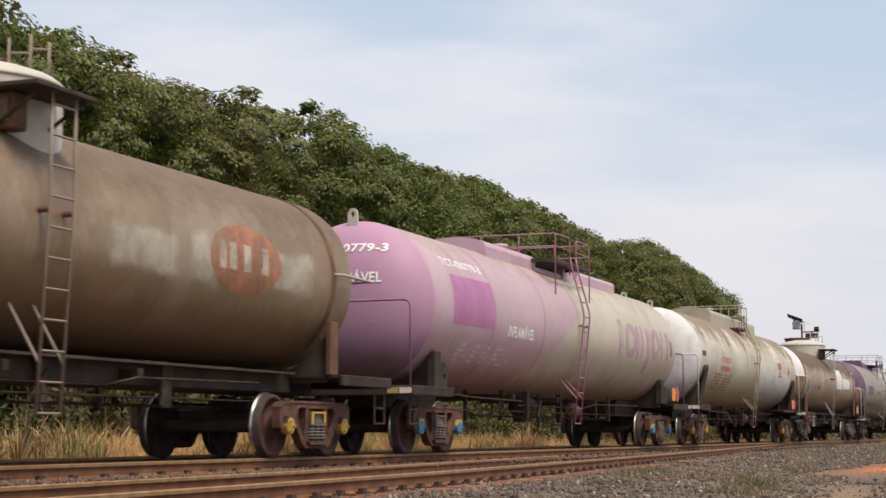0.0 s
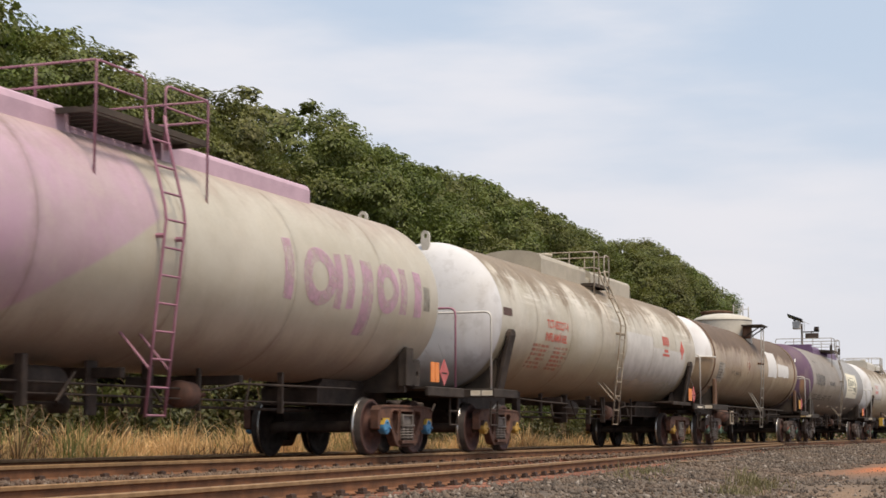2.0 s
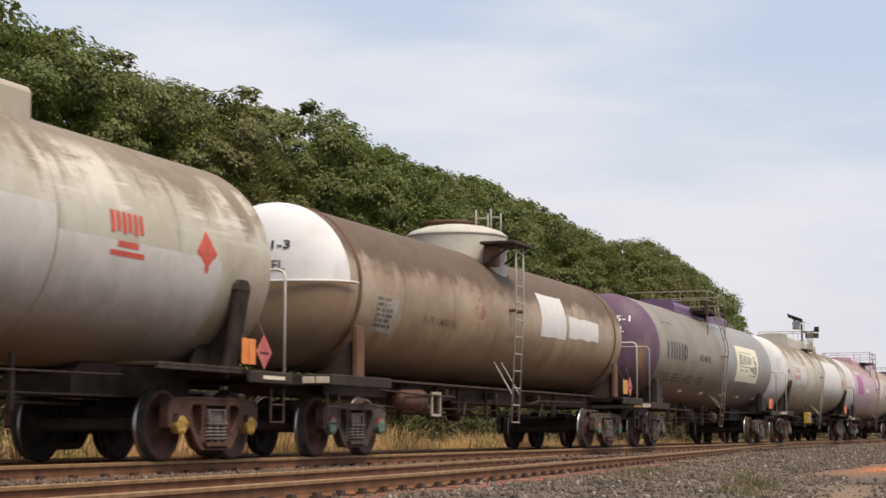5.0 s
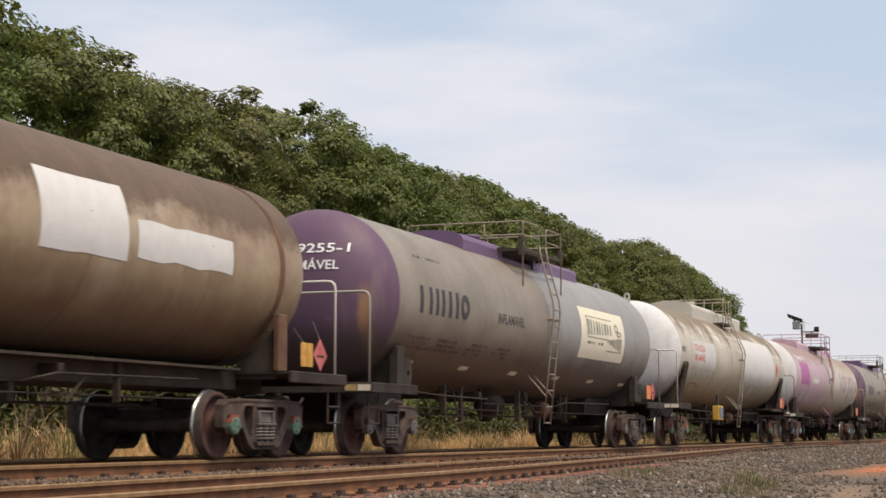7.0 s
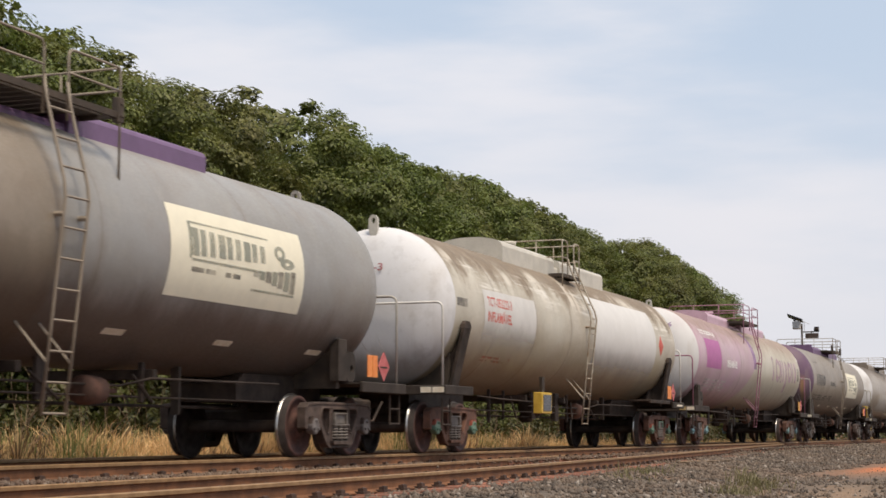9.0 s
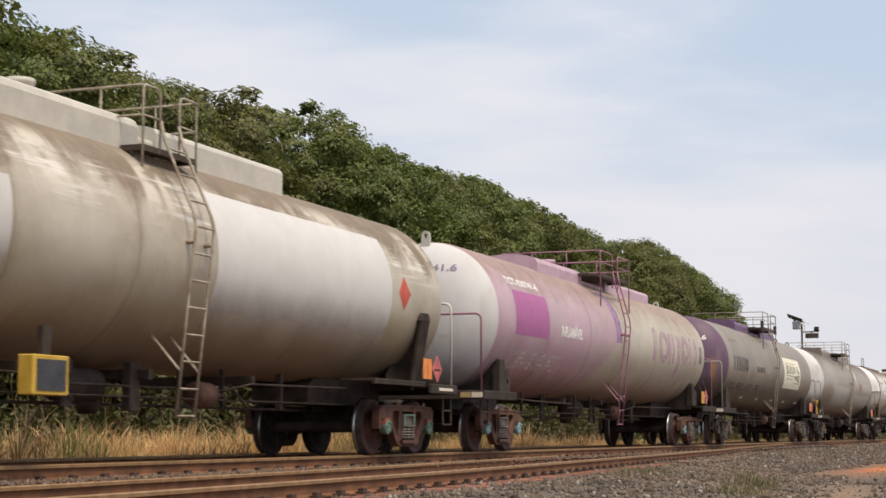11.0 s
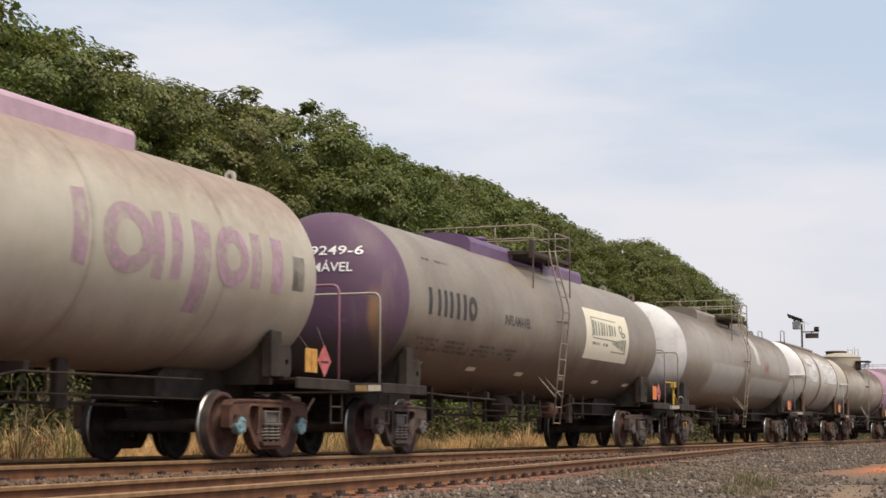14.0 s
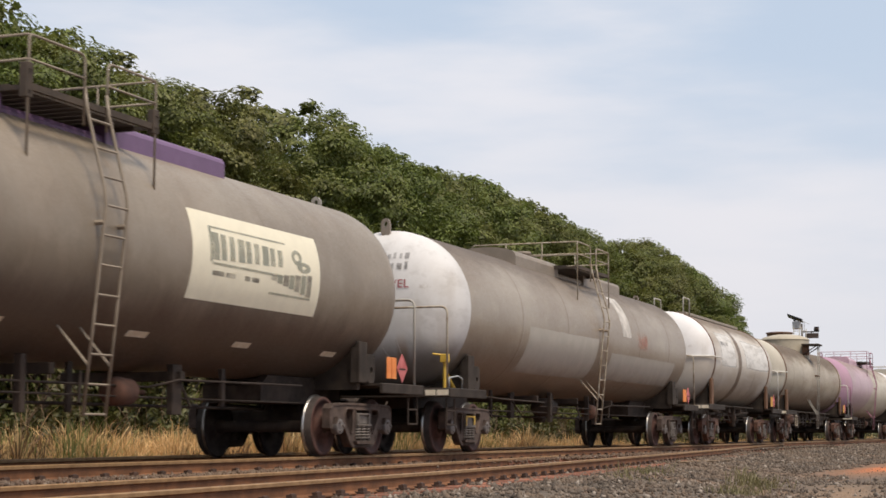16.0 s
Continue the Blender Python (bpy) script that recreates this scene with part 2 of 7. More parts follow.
def paint(name, base, dirt, rough=0.45, front=None, front_y=0.0, second=None, second_at=0.0, slant=0.0, second_most=99.0, top=None, top_a=(20.0, 60.0),
          top_wave=25.0, top_amount=0.8, tongues=0.0, lower_front=None, streak=0.06, belly_shade=None, seams=(), blotch=0.5, grime=0.35, mottle=0.22, olive=0.0,
          rust_and_shade=None, head_wear=0.0, wipes=0.0, zc=2.41, drip=0.0, along=1.0):
    """Weathered wagon paint in the tank's own space (y along the tank, z up). front: the painted front head up to front_y.
    second: another coat behind a slanting edge. top: dust on the crown between two angles, its edge hanging down in tongues.
    lower_front: bare lower half of the front head. wipes: brush marks along the tank. drip: rust runs down from the casing.
    along: below 1, clouds drawn out along the tank."""
    n = Nodes(name)
    x, y, z = n.axes()
    ang = n.math("MULTIPLY", n.math("ARCTAN2", n.math("SUBTRACT", z, zc), n.math("ABSOLUTE", x, 0.0)), 57.3)
    wrap = n.t.nodes.new("ShaderNodeCombineXYZ")
    n.link(y, wrap.inputs[0])
    n.link(n.math("MULTIPLY", ang, 0.0233), wrap.inputs[1])

    def rolled(sy, sa, detail=5, r=0.6):
        mp = n.t.nodes.new("ShaderNodeMapping")
        mp.inputs["Scale"].default_value = (sy * along, sa, 1)
        n.link(wrap.outputs[0], mp.inputs["Vector"])
        return n.noise(1.0, detail, r, mp.outputs["Vector"])

    drawn = n.vec((1, along, 1))
    patch, grain = n.noise(0.9, 6, 0.62, drawn), n.noise(34, 6, 0.7)
    wisp = rolled(1.7, 0.7, 6, 0.66)
    hang = rolled(1.15, 0.22, 3, 0.55) if tongues else rolled(0.5, 0.4, 4, 0.6)
    blob = n.noise(1.0, 4, 0.55, n.vec((0.6, 0.75 * along, 0.5)))
    spot = n.noise(3.2, 7, 0.75, drawn)
    col = n.mix(n.ramp(patch, 0.36, 0.64, 0, 0.85), base, dirt)
    if second is not None:
        line = n.math("MINIMUM", n.math("ADD", n.math("MULTIPLY", z, slant), second_at), second_most)
        edge = n.math("ADD", n.math("SUBTRACT", y, line), n.math("MULTIPLY", n.math("SUBTRACT", patch, 0.5), 0.25))
        col = n.mix(n.ramp(edge, -0.05, 0.10), col, n.mix(n.ramp(patch, 0.35, 0.7, 0, 0.6), second, dirt2(second)))
    lighter = n.mix(0.5, col, (0.62, 0.57, 0.49))
    col = n.mix(n.ramp(blob, 0.50, 0.62, 0, blotch), col, lighter)
    smear = n.noise(1.0, 5, 0.6, n.vec((0.5, 0.55 * along, 0.8)))
    col = n.mix(n.ramp(smear, 0.50, 0.66, 0, grime), col, (0.19, 0.125, 0.075))
    fleck = n.noise(2.3, 8, 0.72, drawn)
    col = n.mix(n.ramp(fleck, 0.49, 0.64, 0, mottle), col, n.mix(0.6, col, (0.62, 0.55, 0.44)))
    if olive:
        low = n.ramp(n.math("ADD", z, n.math("MULTIPLY", smear, 1.4)), 2.35, 2.95, olive, 0)
        col = n.mix(low, col, (0.30, 0.24, 0.10))
    if top is not None:
        e = n.math("ADD", ang, n.math("MULTIPLY", n.math("SUBTRACT", hang, 0.5), top_wave * (4.0 if tongues else 1.6)))
        e = n.math("ADD", e, n.math("MULTIPLY", n.math("SUBTRACT", wisp, 0.5), top_wave * 0.35))
        e = n.math("ADD", e, n.math("MULTIPLY", n.math("SUBTRACT", rolled(2.6, 2.6, 7, 0.66), 0.5), top_wave * 2.0))
        clean = col
        dusty = n.ramp(e, top_a[0], top_a[1], 0, top_amount)
        col = n.mix(dusty, col, n.mix(n.ramp(spot, 0.35, 0.65), top, tuple(v * 0.72 for v in top)))
        if tongues:
            comb = n.math("MULTIPLY", n.ramp(rolled(1.45, 0.22, 5, 0.6), 0.49, 0.59), n.ramp(rolled(1.1, 2.4, 4), 0.40, 0.56))
            band = n.math("MULTIPLY", n.ramp(ang, top_a[0] - 10, top_a[0] + 5), n.ramp(ang, top_a[1] - 4, top_a[1] + 16, 1, 0))
            col = n.mix(n.math("MULTIPLY", n.math("MULTIPLY", comb, band), tongues), col, n.mix(0.6, clean, (0.74, 0.69, 0.61)))
    if wipes:
        brush = n.ramp(rolled(0.55, 7.0, 6, 0.7), 0.50, 0.66)
        zone = n.math("MULTIPLY", n.ramp(ang, 6, 14), n.ramp(ang, 30, 48, 1, 0))
        zone = n.math("MULTIPLY", zone, n.ramp(rolled(0.6, 0.6, 3), 0.42, 0.54))
        col = n.mix(n.math("MULTIPLY", n.math("MULTIPLY", brush, zone), wipes), col, (0.70, 0.67, 0.61))
    if drip:
        runs = n.math("MULTIPLY", n.ramp(rolled(3.2, 0.10, 3, 0.5), 0.54, 0.66), n.ramp(ang, 12, 62, 0, drip))
        col = n.mix(runs, col, (0.17, 0.105, 0.062))
    if front is not None:
        f = n.mix(n.ramp(patch, 0.45, 0.8, 0, 0.35), front, dirt)
        f = n.mix(n.ramp(spot, 0.62, 0.72, 0, 0.35), f, (0.25, 0.20, 0.16))
        f = n.mix(n.ramp(fleck, 0.50, 0.60, 0, head_wear), f, (0.30, 0.285, 0.28))
        f = n.mix(n.ramp(n.noise(1.0, 5, 0.6, n.vec((3.0, 1.0, 0.5))), 0.52, 0.72, 0, 0.22), f, (0.30, 0.25, 0.20))
        if rust_and_shade is not None:
            off = n.math("ABSOLUTE", n.math("ADD", n.math("SUBTRACT", x, rust_and_shade[0]), n.math("MULTIPLY", n.math("SUBTRACT", patch, 0.5), 0.25)), 0.0)
            k = n.math("MULTIPLY", n.ramp(off, 0.03, 0.13, 1, 0), n.ramp(n.math("ADD", z, n.math("MULTIPLY", wisp, 0.3)), rust_and_shade[1] - 0.2, rust_and_shade[1] + 0.25, rust_and_shade[2], 0))
            f = n.mix(k, f, (0.34, 0.19, 0.075))
            # foot of the head darkened too: grime and shade mixed into the colour
            f = n.mix(n.ramp(z, 1.3, 2.0, 0.6, 0), f, (0.07, 0.045, 0.035))
        if lower_front is not None:
            f = n.mix(n.ramp(z, lower_front[0], lower_front[0] + 0.02), lower_front[1], f)
        col = n.mix(n.ramp(y, front_y, front_y + 0.03), f, col)
    col = n.mix(n.ramp(wisp, 0.52, 0.74, 0, streak), col, (0.15, 0.10, 0.065))
    col = n.mix(n.ramp(spot, 0.66, 0.76, 0, 0.35), col, (0.12, 0.075, 0.045))
    for s in seams:
        d = n.math("ABSOLUTE", n.math("SUBTRACT", y, s), 0.0)
        col = n.mix(n.math("MULTIPLY", n.ramp(d, 0.0, 0.16, 1, 0), n.ramp(spot, 0.35, 0.62, 0.0, 0.30)), col, (0.16, 0.11, 0.065))
        col = n.mix(n.ramp(d, 0.010, 0.024, 0.28, 0), col, (0.11, 0.075, 0.05))
    # underside darkened by height: grime plus the tank's own shade, painted in
    if belly_shade is not None:
        col = n.mix(n.ramp(n.math("SUBTRACT", z, n.math("MULTIPLY", wisp, 0.7)), belly_shade[0] - 0.5, belly_shade[0], belly_shade[2], 0), col, belly_shade[1])
    col = n.mix(n.math("MULTIPLY", grain, 0.10), col, (0.10, 0.08, 0.06))
    gloss = n.ramp(grain, 0.3, 0.7, rough - 0.08, rough + 0.14)
    if top is not None:
        gloss = n.math("ADD", gloss, n.math("MULTIPLY", dusty, 0.34))
    if front is not None:
        gloss = n.math("ADD", gloss, n.ramp(y, front_y, front_y + 0.03, 0.20, 0.0))
    return n.finish(col, gloss, 0, n.noise(1.6, 3), 0.014, 0.5)


def dirt2(c):
    return (c[0] * 0.76, c[1] * 0.72, c[2] * 0.64)


# ---- mesh tools ----
def flat(bm, smooth=False):
    for f in bm.faces:
        f.smooth = smooth


def part(name, bm, material, parent=None, label="", smooth=False):
    """Link a bmesh as one mesh object under a thing or a part."""
    flat(bm, smooth)
    me = bpy.data.meshes.new(name)
    bm.to_mesh(me)
    bm.free()
    for m in material if isinstance(material, (list, tuple)) else (material,):
        me.materials.append(m)
    ob = new(name, me)
    if parent is not None:
        ob.parent = parent
    if label:
        ob["label"] = label
    return ob


def share(name, ob, parent, m):
    """Another object on the same mesh."""
    o = new(name, ob.data)
    o.parent = parent
    o.matrix_local = m
    return o


def box(bm, x0, x1, y0, y1, z0, z1, bevel=0.0, turn=None):
    vs = [bm.verts.new((x, y, z)) for x in (x0, x1) for y in (y0, y1) for z in (z0, z1)]
    if turn is not None:
        for v in vs:
            v.co = turn @ v.co
    fs = [bm.faces.new([vs[i] for i in q]) for q in ((0, 1, 3, 2), (4, 6, 7, 5), (0, 4, 5, 1), (2, 3, 7, 6), (0, 2, 6, 4), (1, 5, 7, 3))]
    if bevel:
        es = {e for f in fs for e in f.edges}
        bmesh.ops.bevel(bm, geom=list(es), offset=bevel, segments=1, affect="EDGES")
    return fs


def rod(bm, a, b, r, seg=8, caps=True):
    a, b = Vector(a), Vector(b)
    d = b - a
    if d.length < 1e-6:
        return
    q = d.to_track_quat("Z", "Y").to_matrix()
    ring = [[bm.verts.new(p + q @ Vector((r * math.cos(2 * math.pi * i / seg), r * math.sin(2 * math.pi * i / seg), 0))) for i in range(seg)] for p in (a, b)]
    for i in range(seg):
        bm.faces.new((ring[0][i], ring[0][(i + 1) % seg], ring[1][(i + 1) % seg], ring[1][i]))
    if caps:
        bm.faces.new(ring[0][::-1])
        bm.faces.new(ring[1])


def tube(bm, pts, r, seg=8):
    """A bent pipe through the points."""
    pts = [Vector(p) for p in pts]
    rings = []
    for i, p in enumerate(pts):
        d = (pts[min(i + 1, len(pts) - 1)] - pts[max(i - 1, 0)]).normalized()
        q = d.to_track_quat("Z", "Y").to_matrix()
        if rings:
            ref = rings[-1][0].co - pts[i - 1]
            u = (ref - d * ref.dot(d)).normalized()
        else:
            u = q @ Vector((1, 0, 0))
        w = d.cross(u)
        rings.append([bm.verts.new(p + r * (math.cos(2 * math.pi * k / seg) * u + math.sin(2 * math.pi * k / seg) * w)) for k in range(seg)])
    for A, B in zip(rings, rings[1:]):
        for k in range(seg):
            bm.faces.new((A[k], A[(k + 1) % seg], B[(k + 1) % seg], B[k]))
    bm.faces.new(rings[0][::-1])
    bm.faces.new(rings[-1])


def rounded(p0, corner, p1, r=0.12, n=4):
    """Points of a bend at corner between p0 and p1."""
    p0, c, p1 = Vector(p0), Vector(corner), Vector(p1)
    a, b = c + (p0 - c).normalized() * r, c + (p1 - c).normalized() * r
    return [a * (1 - t) ** 2 + c * 2 * t * (1 - t) + b * t * t for t in [i / n for i in range(n + 1)]]


def lathe(bm, profile, axis="x", seg=32, centre=(0, 0, 0), mat_of=None):
    """Turn (along, radius) pairs round an axis."""
    rings = []
    for s, r in profile:
        ring = []
        for i in range(seg):
            c, d = math.cos(2 * math.pi * i / seg), math.sin(2 * math.pi * i / seg)
            p = {"x": (s, r * c, r * d), "y": (r * c, s, r * d), "z": (r * c, r * d, s)}[axis]
            ring.append(bm.verts.new(Vector(p) + Vector(centre)))
        rings.append(ring)
    for j, (A, B) in enumerate(zip(rings, rings[1:])):
        for i in range(seg):
            f = bm.faces.new((A[i], A[(i + 1) % seg], B[(i + 1) % seg], B[i]))
            if mat_of:
                f.material_index = mat_of(j)
    bm.faces.new(rings[0][::-1])
    bm.faces.new(rings[-1])
    bmesh.ops.recalc_face_normals(bm, faces=bm.faces[:])


def prism(bm, outline, x0, x1):
    """A plate with the outline (y, z), from x0 to x1."""
    A = [bm.verts.new((x0, y, z)) for y, z in outline]
    B = [bm.verts.new((x1, y, z)) for y, z in outline]
    n = len(outline)
    bm.faces.new(A)
    bm.faces.new(B[::-1])
    for i in range(n):
        bm.faces.new((A[i], B[i], B[(i + 1) % n], A[(i + 1) % n]))
    bmesh.ops.recalc_face_normals(bm, faces=bm.faces[:])


def mesh_object(name, verts, faces_flat, sizes, material, smooth=False):
    """A mesh straight from arrays, for large amounts of loose pieces."""
    me = bpy.data.meshes.new(name)
    me.vertices.add(len(verts))
    me.vertices.foreach_set("co", np.asarray(verts, np.float32).ravel())
    me.loops.add(len(faces_flat))
    me.loops.foreach_set("vertex_index", np.asarray(faces_flat, np.int32))
    me.polygons.add(len(sizes))
    starts = np.concatenate([[0], np.cumsum(sizes)[:-1]]).astype(np.int32)
    me.polygons.foreach_set("loop_start", starts)
    me.update(calc_edges=True)
    me.validate()
    if smooth:
        me.polygons.foreach_set("use_smooth", np.ones(len(sizes), bool))
    me.materials.append(material)
    return new(name, me)


# ---- ground and track ----
def near_track_x(y):
    """Centre line of the siding, which joins the train's track at a turnout."""
    return TRACK_X + float(np.interp(y, (-60, 0, 6, 12, 18.5, 25, 35, 42, 48, 54, 60, 64), (3.6, 3.55, 3.42, 3.22, 2.93, 2.40, 1.53, 0.95, 0.53, 0.22, 0.05, 0.0)))


def near_track_z(y):
    return -0.12 * min(1.0, max(0.0, (72.0 - y) / 28.0))


def ground_z(x, y):
    base = -0.215 + near_track_z(y) * 0.9 * (1.0 if x > -9.0 else max(0.0, 1 - (-9.0 - x) / 0.8))
    if x < -12.6:
        base -= 0.25 * min(1.0, (-12.6 - x) / 1.5)
    edge = near_track_x(y) + 2.0
    if x > edge:
        base -= min(0.16, (x - edge) * 0.07)
    return base + 0.03 * noise.noise(Vector((x * 0.7, y * 0.7, 0))) + 0.05 * noise.noise(Vector((x * 0.15, y * 0.15, 3)))


def grid_lines(lo, hi, fine_lo, fine_hi, step, far):
    out = list(np.arange(fine_lo, fine_hi + 1e-6, step))
    s, v = step, fine_hi
    while v < hi:
        s *= far
        v += s
        out.append(min(v, hi))
    s, v = step, fine_lo
    while v > lo:
        s *= far
        v -= s
        out.insert(0, max(v, lo))
    return out


def build_ground():
    xs = grid_lines(-1500, 1500, -20, 3, 0.25, 1.35)
    ys = grid_lines(-600, 3000, 5, 70, 0.4, 1.2)
    verts = [(x, y, ground_z(x, y)) for y in ys for x in xs]
    nx = len(xs)
    faces = np.array([(j * nx + i, j * nx + i + 1, (j + 1) * nx + i + 1, (j + 1) * nx + i) for j in range(len(ys) - 1) for i in range(nx - 1)], np.int32)
    ob = mesh_object("ground", verts, faces.ravel(), np.full(len(faces), 4), M["soil"], True)
    tagged(ob, "stony reddish-grey ground beside the railway tracks", "ground", kind="structure")


build_ground()

RAIL = [(-0.07, -0.17), (0.07, -0.17), (0.07, -0.158), (0.012, -0.135), (0.010, -0.05), (0.034, -0.038), (0.036, -0.008), (0.026, 0.0), (-0.026, 0.0), (-0.036, -0.008), (-0.034, -0.038), (-0.010, -0.05), (-0.012, -0.135), (-0.07, -0.158)]


def rail_mesh(name, line, parent, label):
    """Sweep the rail's section along (x, y, z) points."""
    bm = bmesh.new()
    rings = [[bm.verts.new((x + dx, y, z + dz)) for dx, dz in RAIL] for x, y, z in line]
    n = len(RAIL)
    for A, B in zip(rings, rings[1:]):
        for k in range(n):
            f = bm.faces.new((A[k], A[(k + 1) % n], B[(k + 1) % n], B[k]))
            f.material_index = 1 if k in (6, 7, 8, 5, 9) else 0
    bm.faces.new(rings[0])
    bm.faces.new(rings[-1][::-1])
    bmesh.ops.recalc_face_normals(bm, faces=bm.faces[:])
    return part(name, bm, [M["rail_web"], M["rail_head"]], parent, label)


main_track = tagged(new("railway_track"), "straight rusty railway track on reddish sleepers", "railway track", kind="structure")
side_track = tagged(new("siding_track"), "rusty siding joining the main track at a turnout", "railway track", kind="structure")
for off in (GAUGE, -GAUGE):
    rail_mesh("rail", [(TRACK_X + off, y, 0.02 if off < 0 else 0.0) for y in range(-60, 401, 20)], main_track, "rusty brown steel rail with worn head")
    rail_mesh("rail", [(near_track_x(y) + off, y, near_track_z(y) - 0.002) for y in list(range(-60, 10, 10)) + list(range(10, 61, 2))], side_track, "rusty brown steel rail with worn head")


def sleepers():
    bm = bmesh.new()
    box(bm, -1.35, 1.35, -0.11, 0.11, -0.34, -0.172, 0.015)
    first = None
    for track, y0, y1 in ((main_track, 6.0, 120.0), (side_track, 6.0, 52.0)):
        y = y0
        while y < y1:
            if track is main_track:
                m = pose(TRACK_X, y, 0.005, 0, 0, random.uniform(-0.6, 0.6))
            else:
                m = pose(near_track_x(y) + random.uniform(-0.03, 0.03), y, near_track_z(y), 0, 0, random.uniform(-1, 1))
            if first is None:
                first = part("sleeper", bm, M["sleeper"], track)
                first.matrix_local = m
            else:
                share("sleeper", first, track, m)
            y += 0.6


sleepers()


def clips():
    """Rail fastenings at every sleeper, as loose small pieces."""
    for track, y0, y1 in ((main_track, 6.0, 90.0), (side_track, 6.0, 52.0)):
        bm = bmesh.new()
        y = y0
        while y < y1:
            for off in (GAUGE, -GAUGE):
                for s in (1, -1):
                    if track is main_track:
                        x, z = TRACK_X + off + s * 0.105, 0.0
                    else:
                        x, z = near_track_x(y) + off + s * 0.105, near_track_z(y)
                    box(bm, x - 0.05, x + 0.05, y - 0.085, y + 0.085, z - 0.175, z - 0.145)
                    box(bm, x - 0.03, x + 0.03, y - 0.05, y + 0.05, z - 0.146, z - 0.115)
                    rod(bm, (x + 0.01 * s, y - 0.04, z - 0.12), (x + 0.01 * s, y + 0.04, z - 0.12), 0.016, 5)
            y += 0.6
        ob = part("rail_clips", bm, M["clip"], track, "dark rusted rail clips")
        ob["kind"] = "stuff"


clips()

def scatter_stones(name, places, sizes, label):
    """Angular crushed stones (eight faces each) at the places."""
    rng = np.random.default_rng(5)
    v = np.array([(1, 0, 0), (-1, 0, 0), (0, 1, 0), (0, -1, 0), (0, 0, 1), (0, 0, -1)], float)
    f = np.array([(0, 2, 4), (2, 1, 4), (1, 3, 4), (3, 0, 4), (2, 0, 5), (1, 2, 5), (3, 1, 5), (0, 3, 5)])
    n = len(places)
    sc = sizes[:, None, None] * rng.uniform(0.55, 1.5, (n, 1, 3))
    p = (v[None] + rng.uniform(-0.35, 0.35, (n, 6, 3))) * sc
    ang = rng.uniform(0, 2 * np.pi, n)
    tilt = rng.uniform(-0.9, 0.9, n)
    c, s = np.cos(tilt)[:, None], np.sin(tilt)[:, None]
    p = np.stack([p[..., 0], p[..., 1] * c - p[..., 2] * s, p[..., 1] * s + p[..., 2] * c], -1)
    c, s = np.cos(ang)[:, None], np.sin(ang)[:, None]
    p = np.stack([p[..., 0] * c - p[..., 1] * s, p[..., 0] * s + p[..., 1] * c, p[..., 2]], -1) + places[:, None]
    faces = (f[None] + (np.arange(n) * 6)[:, None, None]).reshape(-1)
    ob = mesh_object(name, p.reshape(-1, 3), faces, np.full(n * 8, 3), M["stone"])
    return tagged(ob, label, "ballast", kind="stuff")


def ballast():
    rng = np.random.default_rng(2)
    pts, sz = [], []
    while len(pts) < 70000:
        y = 9.0 + 76.0 * rng.random() ** 2.0
        x = rng.uniform(-12.9, -1.0)
        edge = near_track_x(y) + 1.9 + 1.6 * noise.noise(Vector((x * 0.25, y * 0.2, 7)))
        off_path = abs(x + 0.10 * y + 0.72) + 0.55 * noise.noise(Vector((x * 1.3, y * 0.45, 3))) + 0.25 * noise.noise(Vector((x * 4.0, y * 1.5, 5)))
        on_path = y < 40 and rng.random() < 0.97 - 1.5 * max(0.0, off_path - 0.05)
        in_heap = abs(x + 4.2) < 0.9 and abs(y - 38.5) < 6
        if (on_path or in_heap) and rng.random() < 0.90:
            continue
        if x > edge + 1.6 and rng.random() < 0.35:
            continue
        if x < -y * 0.80 or x > -y * 0.09:
            continue
        nearest = min(abs(x - TRACK_X - GAUGE), abs(x - TRACK_X + GAUGE), abs(x - near_track_x(y) - GAUGE), abs(x - near_track_x(y) + GAUGE))
        if nearest < 0.10:
            continue
        beside = x - near_track_x(y)
        if 0.84 < beside < 1.42 and y < 45 and rng.random() < 0.35:
            continue
        if noise.noise(Vector((x * 0.55, y * 0.30, 21))) > 0.05 and rng.random() < 0.55:
            continue
        r = (0.010 + 0.024 * rng.random() ** 2) * (1.0 + 0.009 * y) * (0.4 if on_path or in_heap else 1.0)
        pts.append((x, y, ground_z(x, y) + r * 0.3))
        sz.append(r)
    for k in range(16000):
        y = 9.0 + 60.0 * rng.random() ** 1.7
        side = rng.random()
        if side < 0.45:
            x = TRACK_X + GAUGE + 0.12 + abs(rng.normal()) * 0.30
        elif side < 0.6:
            x = TRACK_X + GAUGE - 0.12 - abs(rng.normal()) * 0.3
        elif side < 0.78:
            x = near_track_x(y) + GAUGE + 0.60 + abs(rng.normal()) * 0.55
        else:
            continue
        if abs(x - near_track_x(y) - GAUGE) < 0.10 or abs(x - near_track_x(y) + GAUGE) < 0.10 or x < -y * 0.8:
            continue
        base = near_track_z(y) if side >= 0.6 else 0.0
        r = rng.uniform(0.015, 0.034)
        fall = 0.0 if side < 0.6 else max(0.0, x - near_track_x(y) - GAUGE - 0.35) * 0.22
        pts.append((x, y, base - (0.185 if side < 0.6 else 0.225) + rng.uniform(0, 0.03) - fall))
        sz.append(r)
    scatter_stones("ballast", np.array(pts), np.array(sz), "grey crushed stone ballast round the tracks")


ballast()


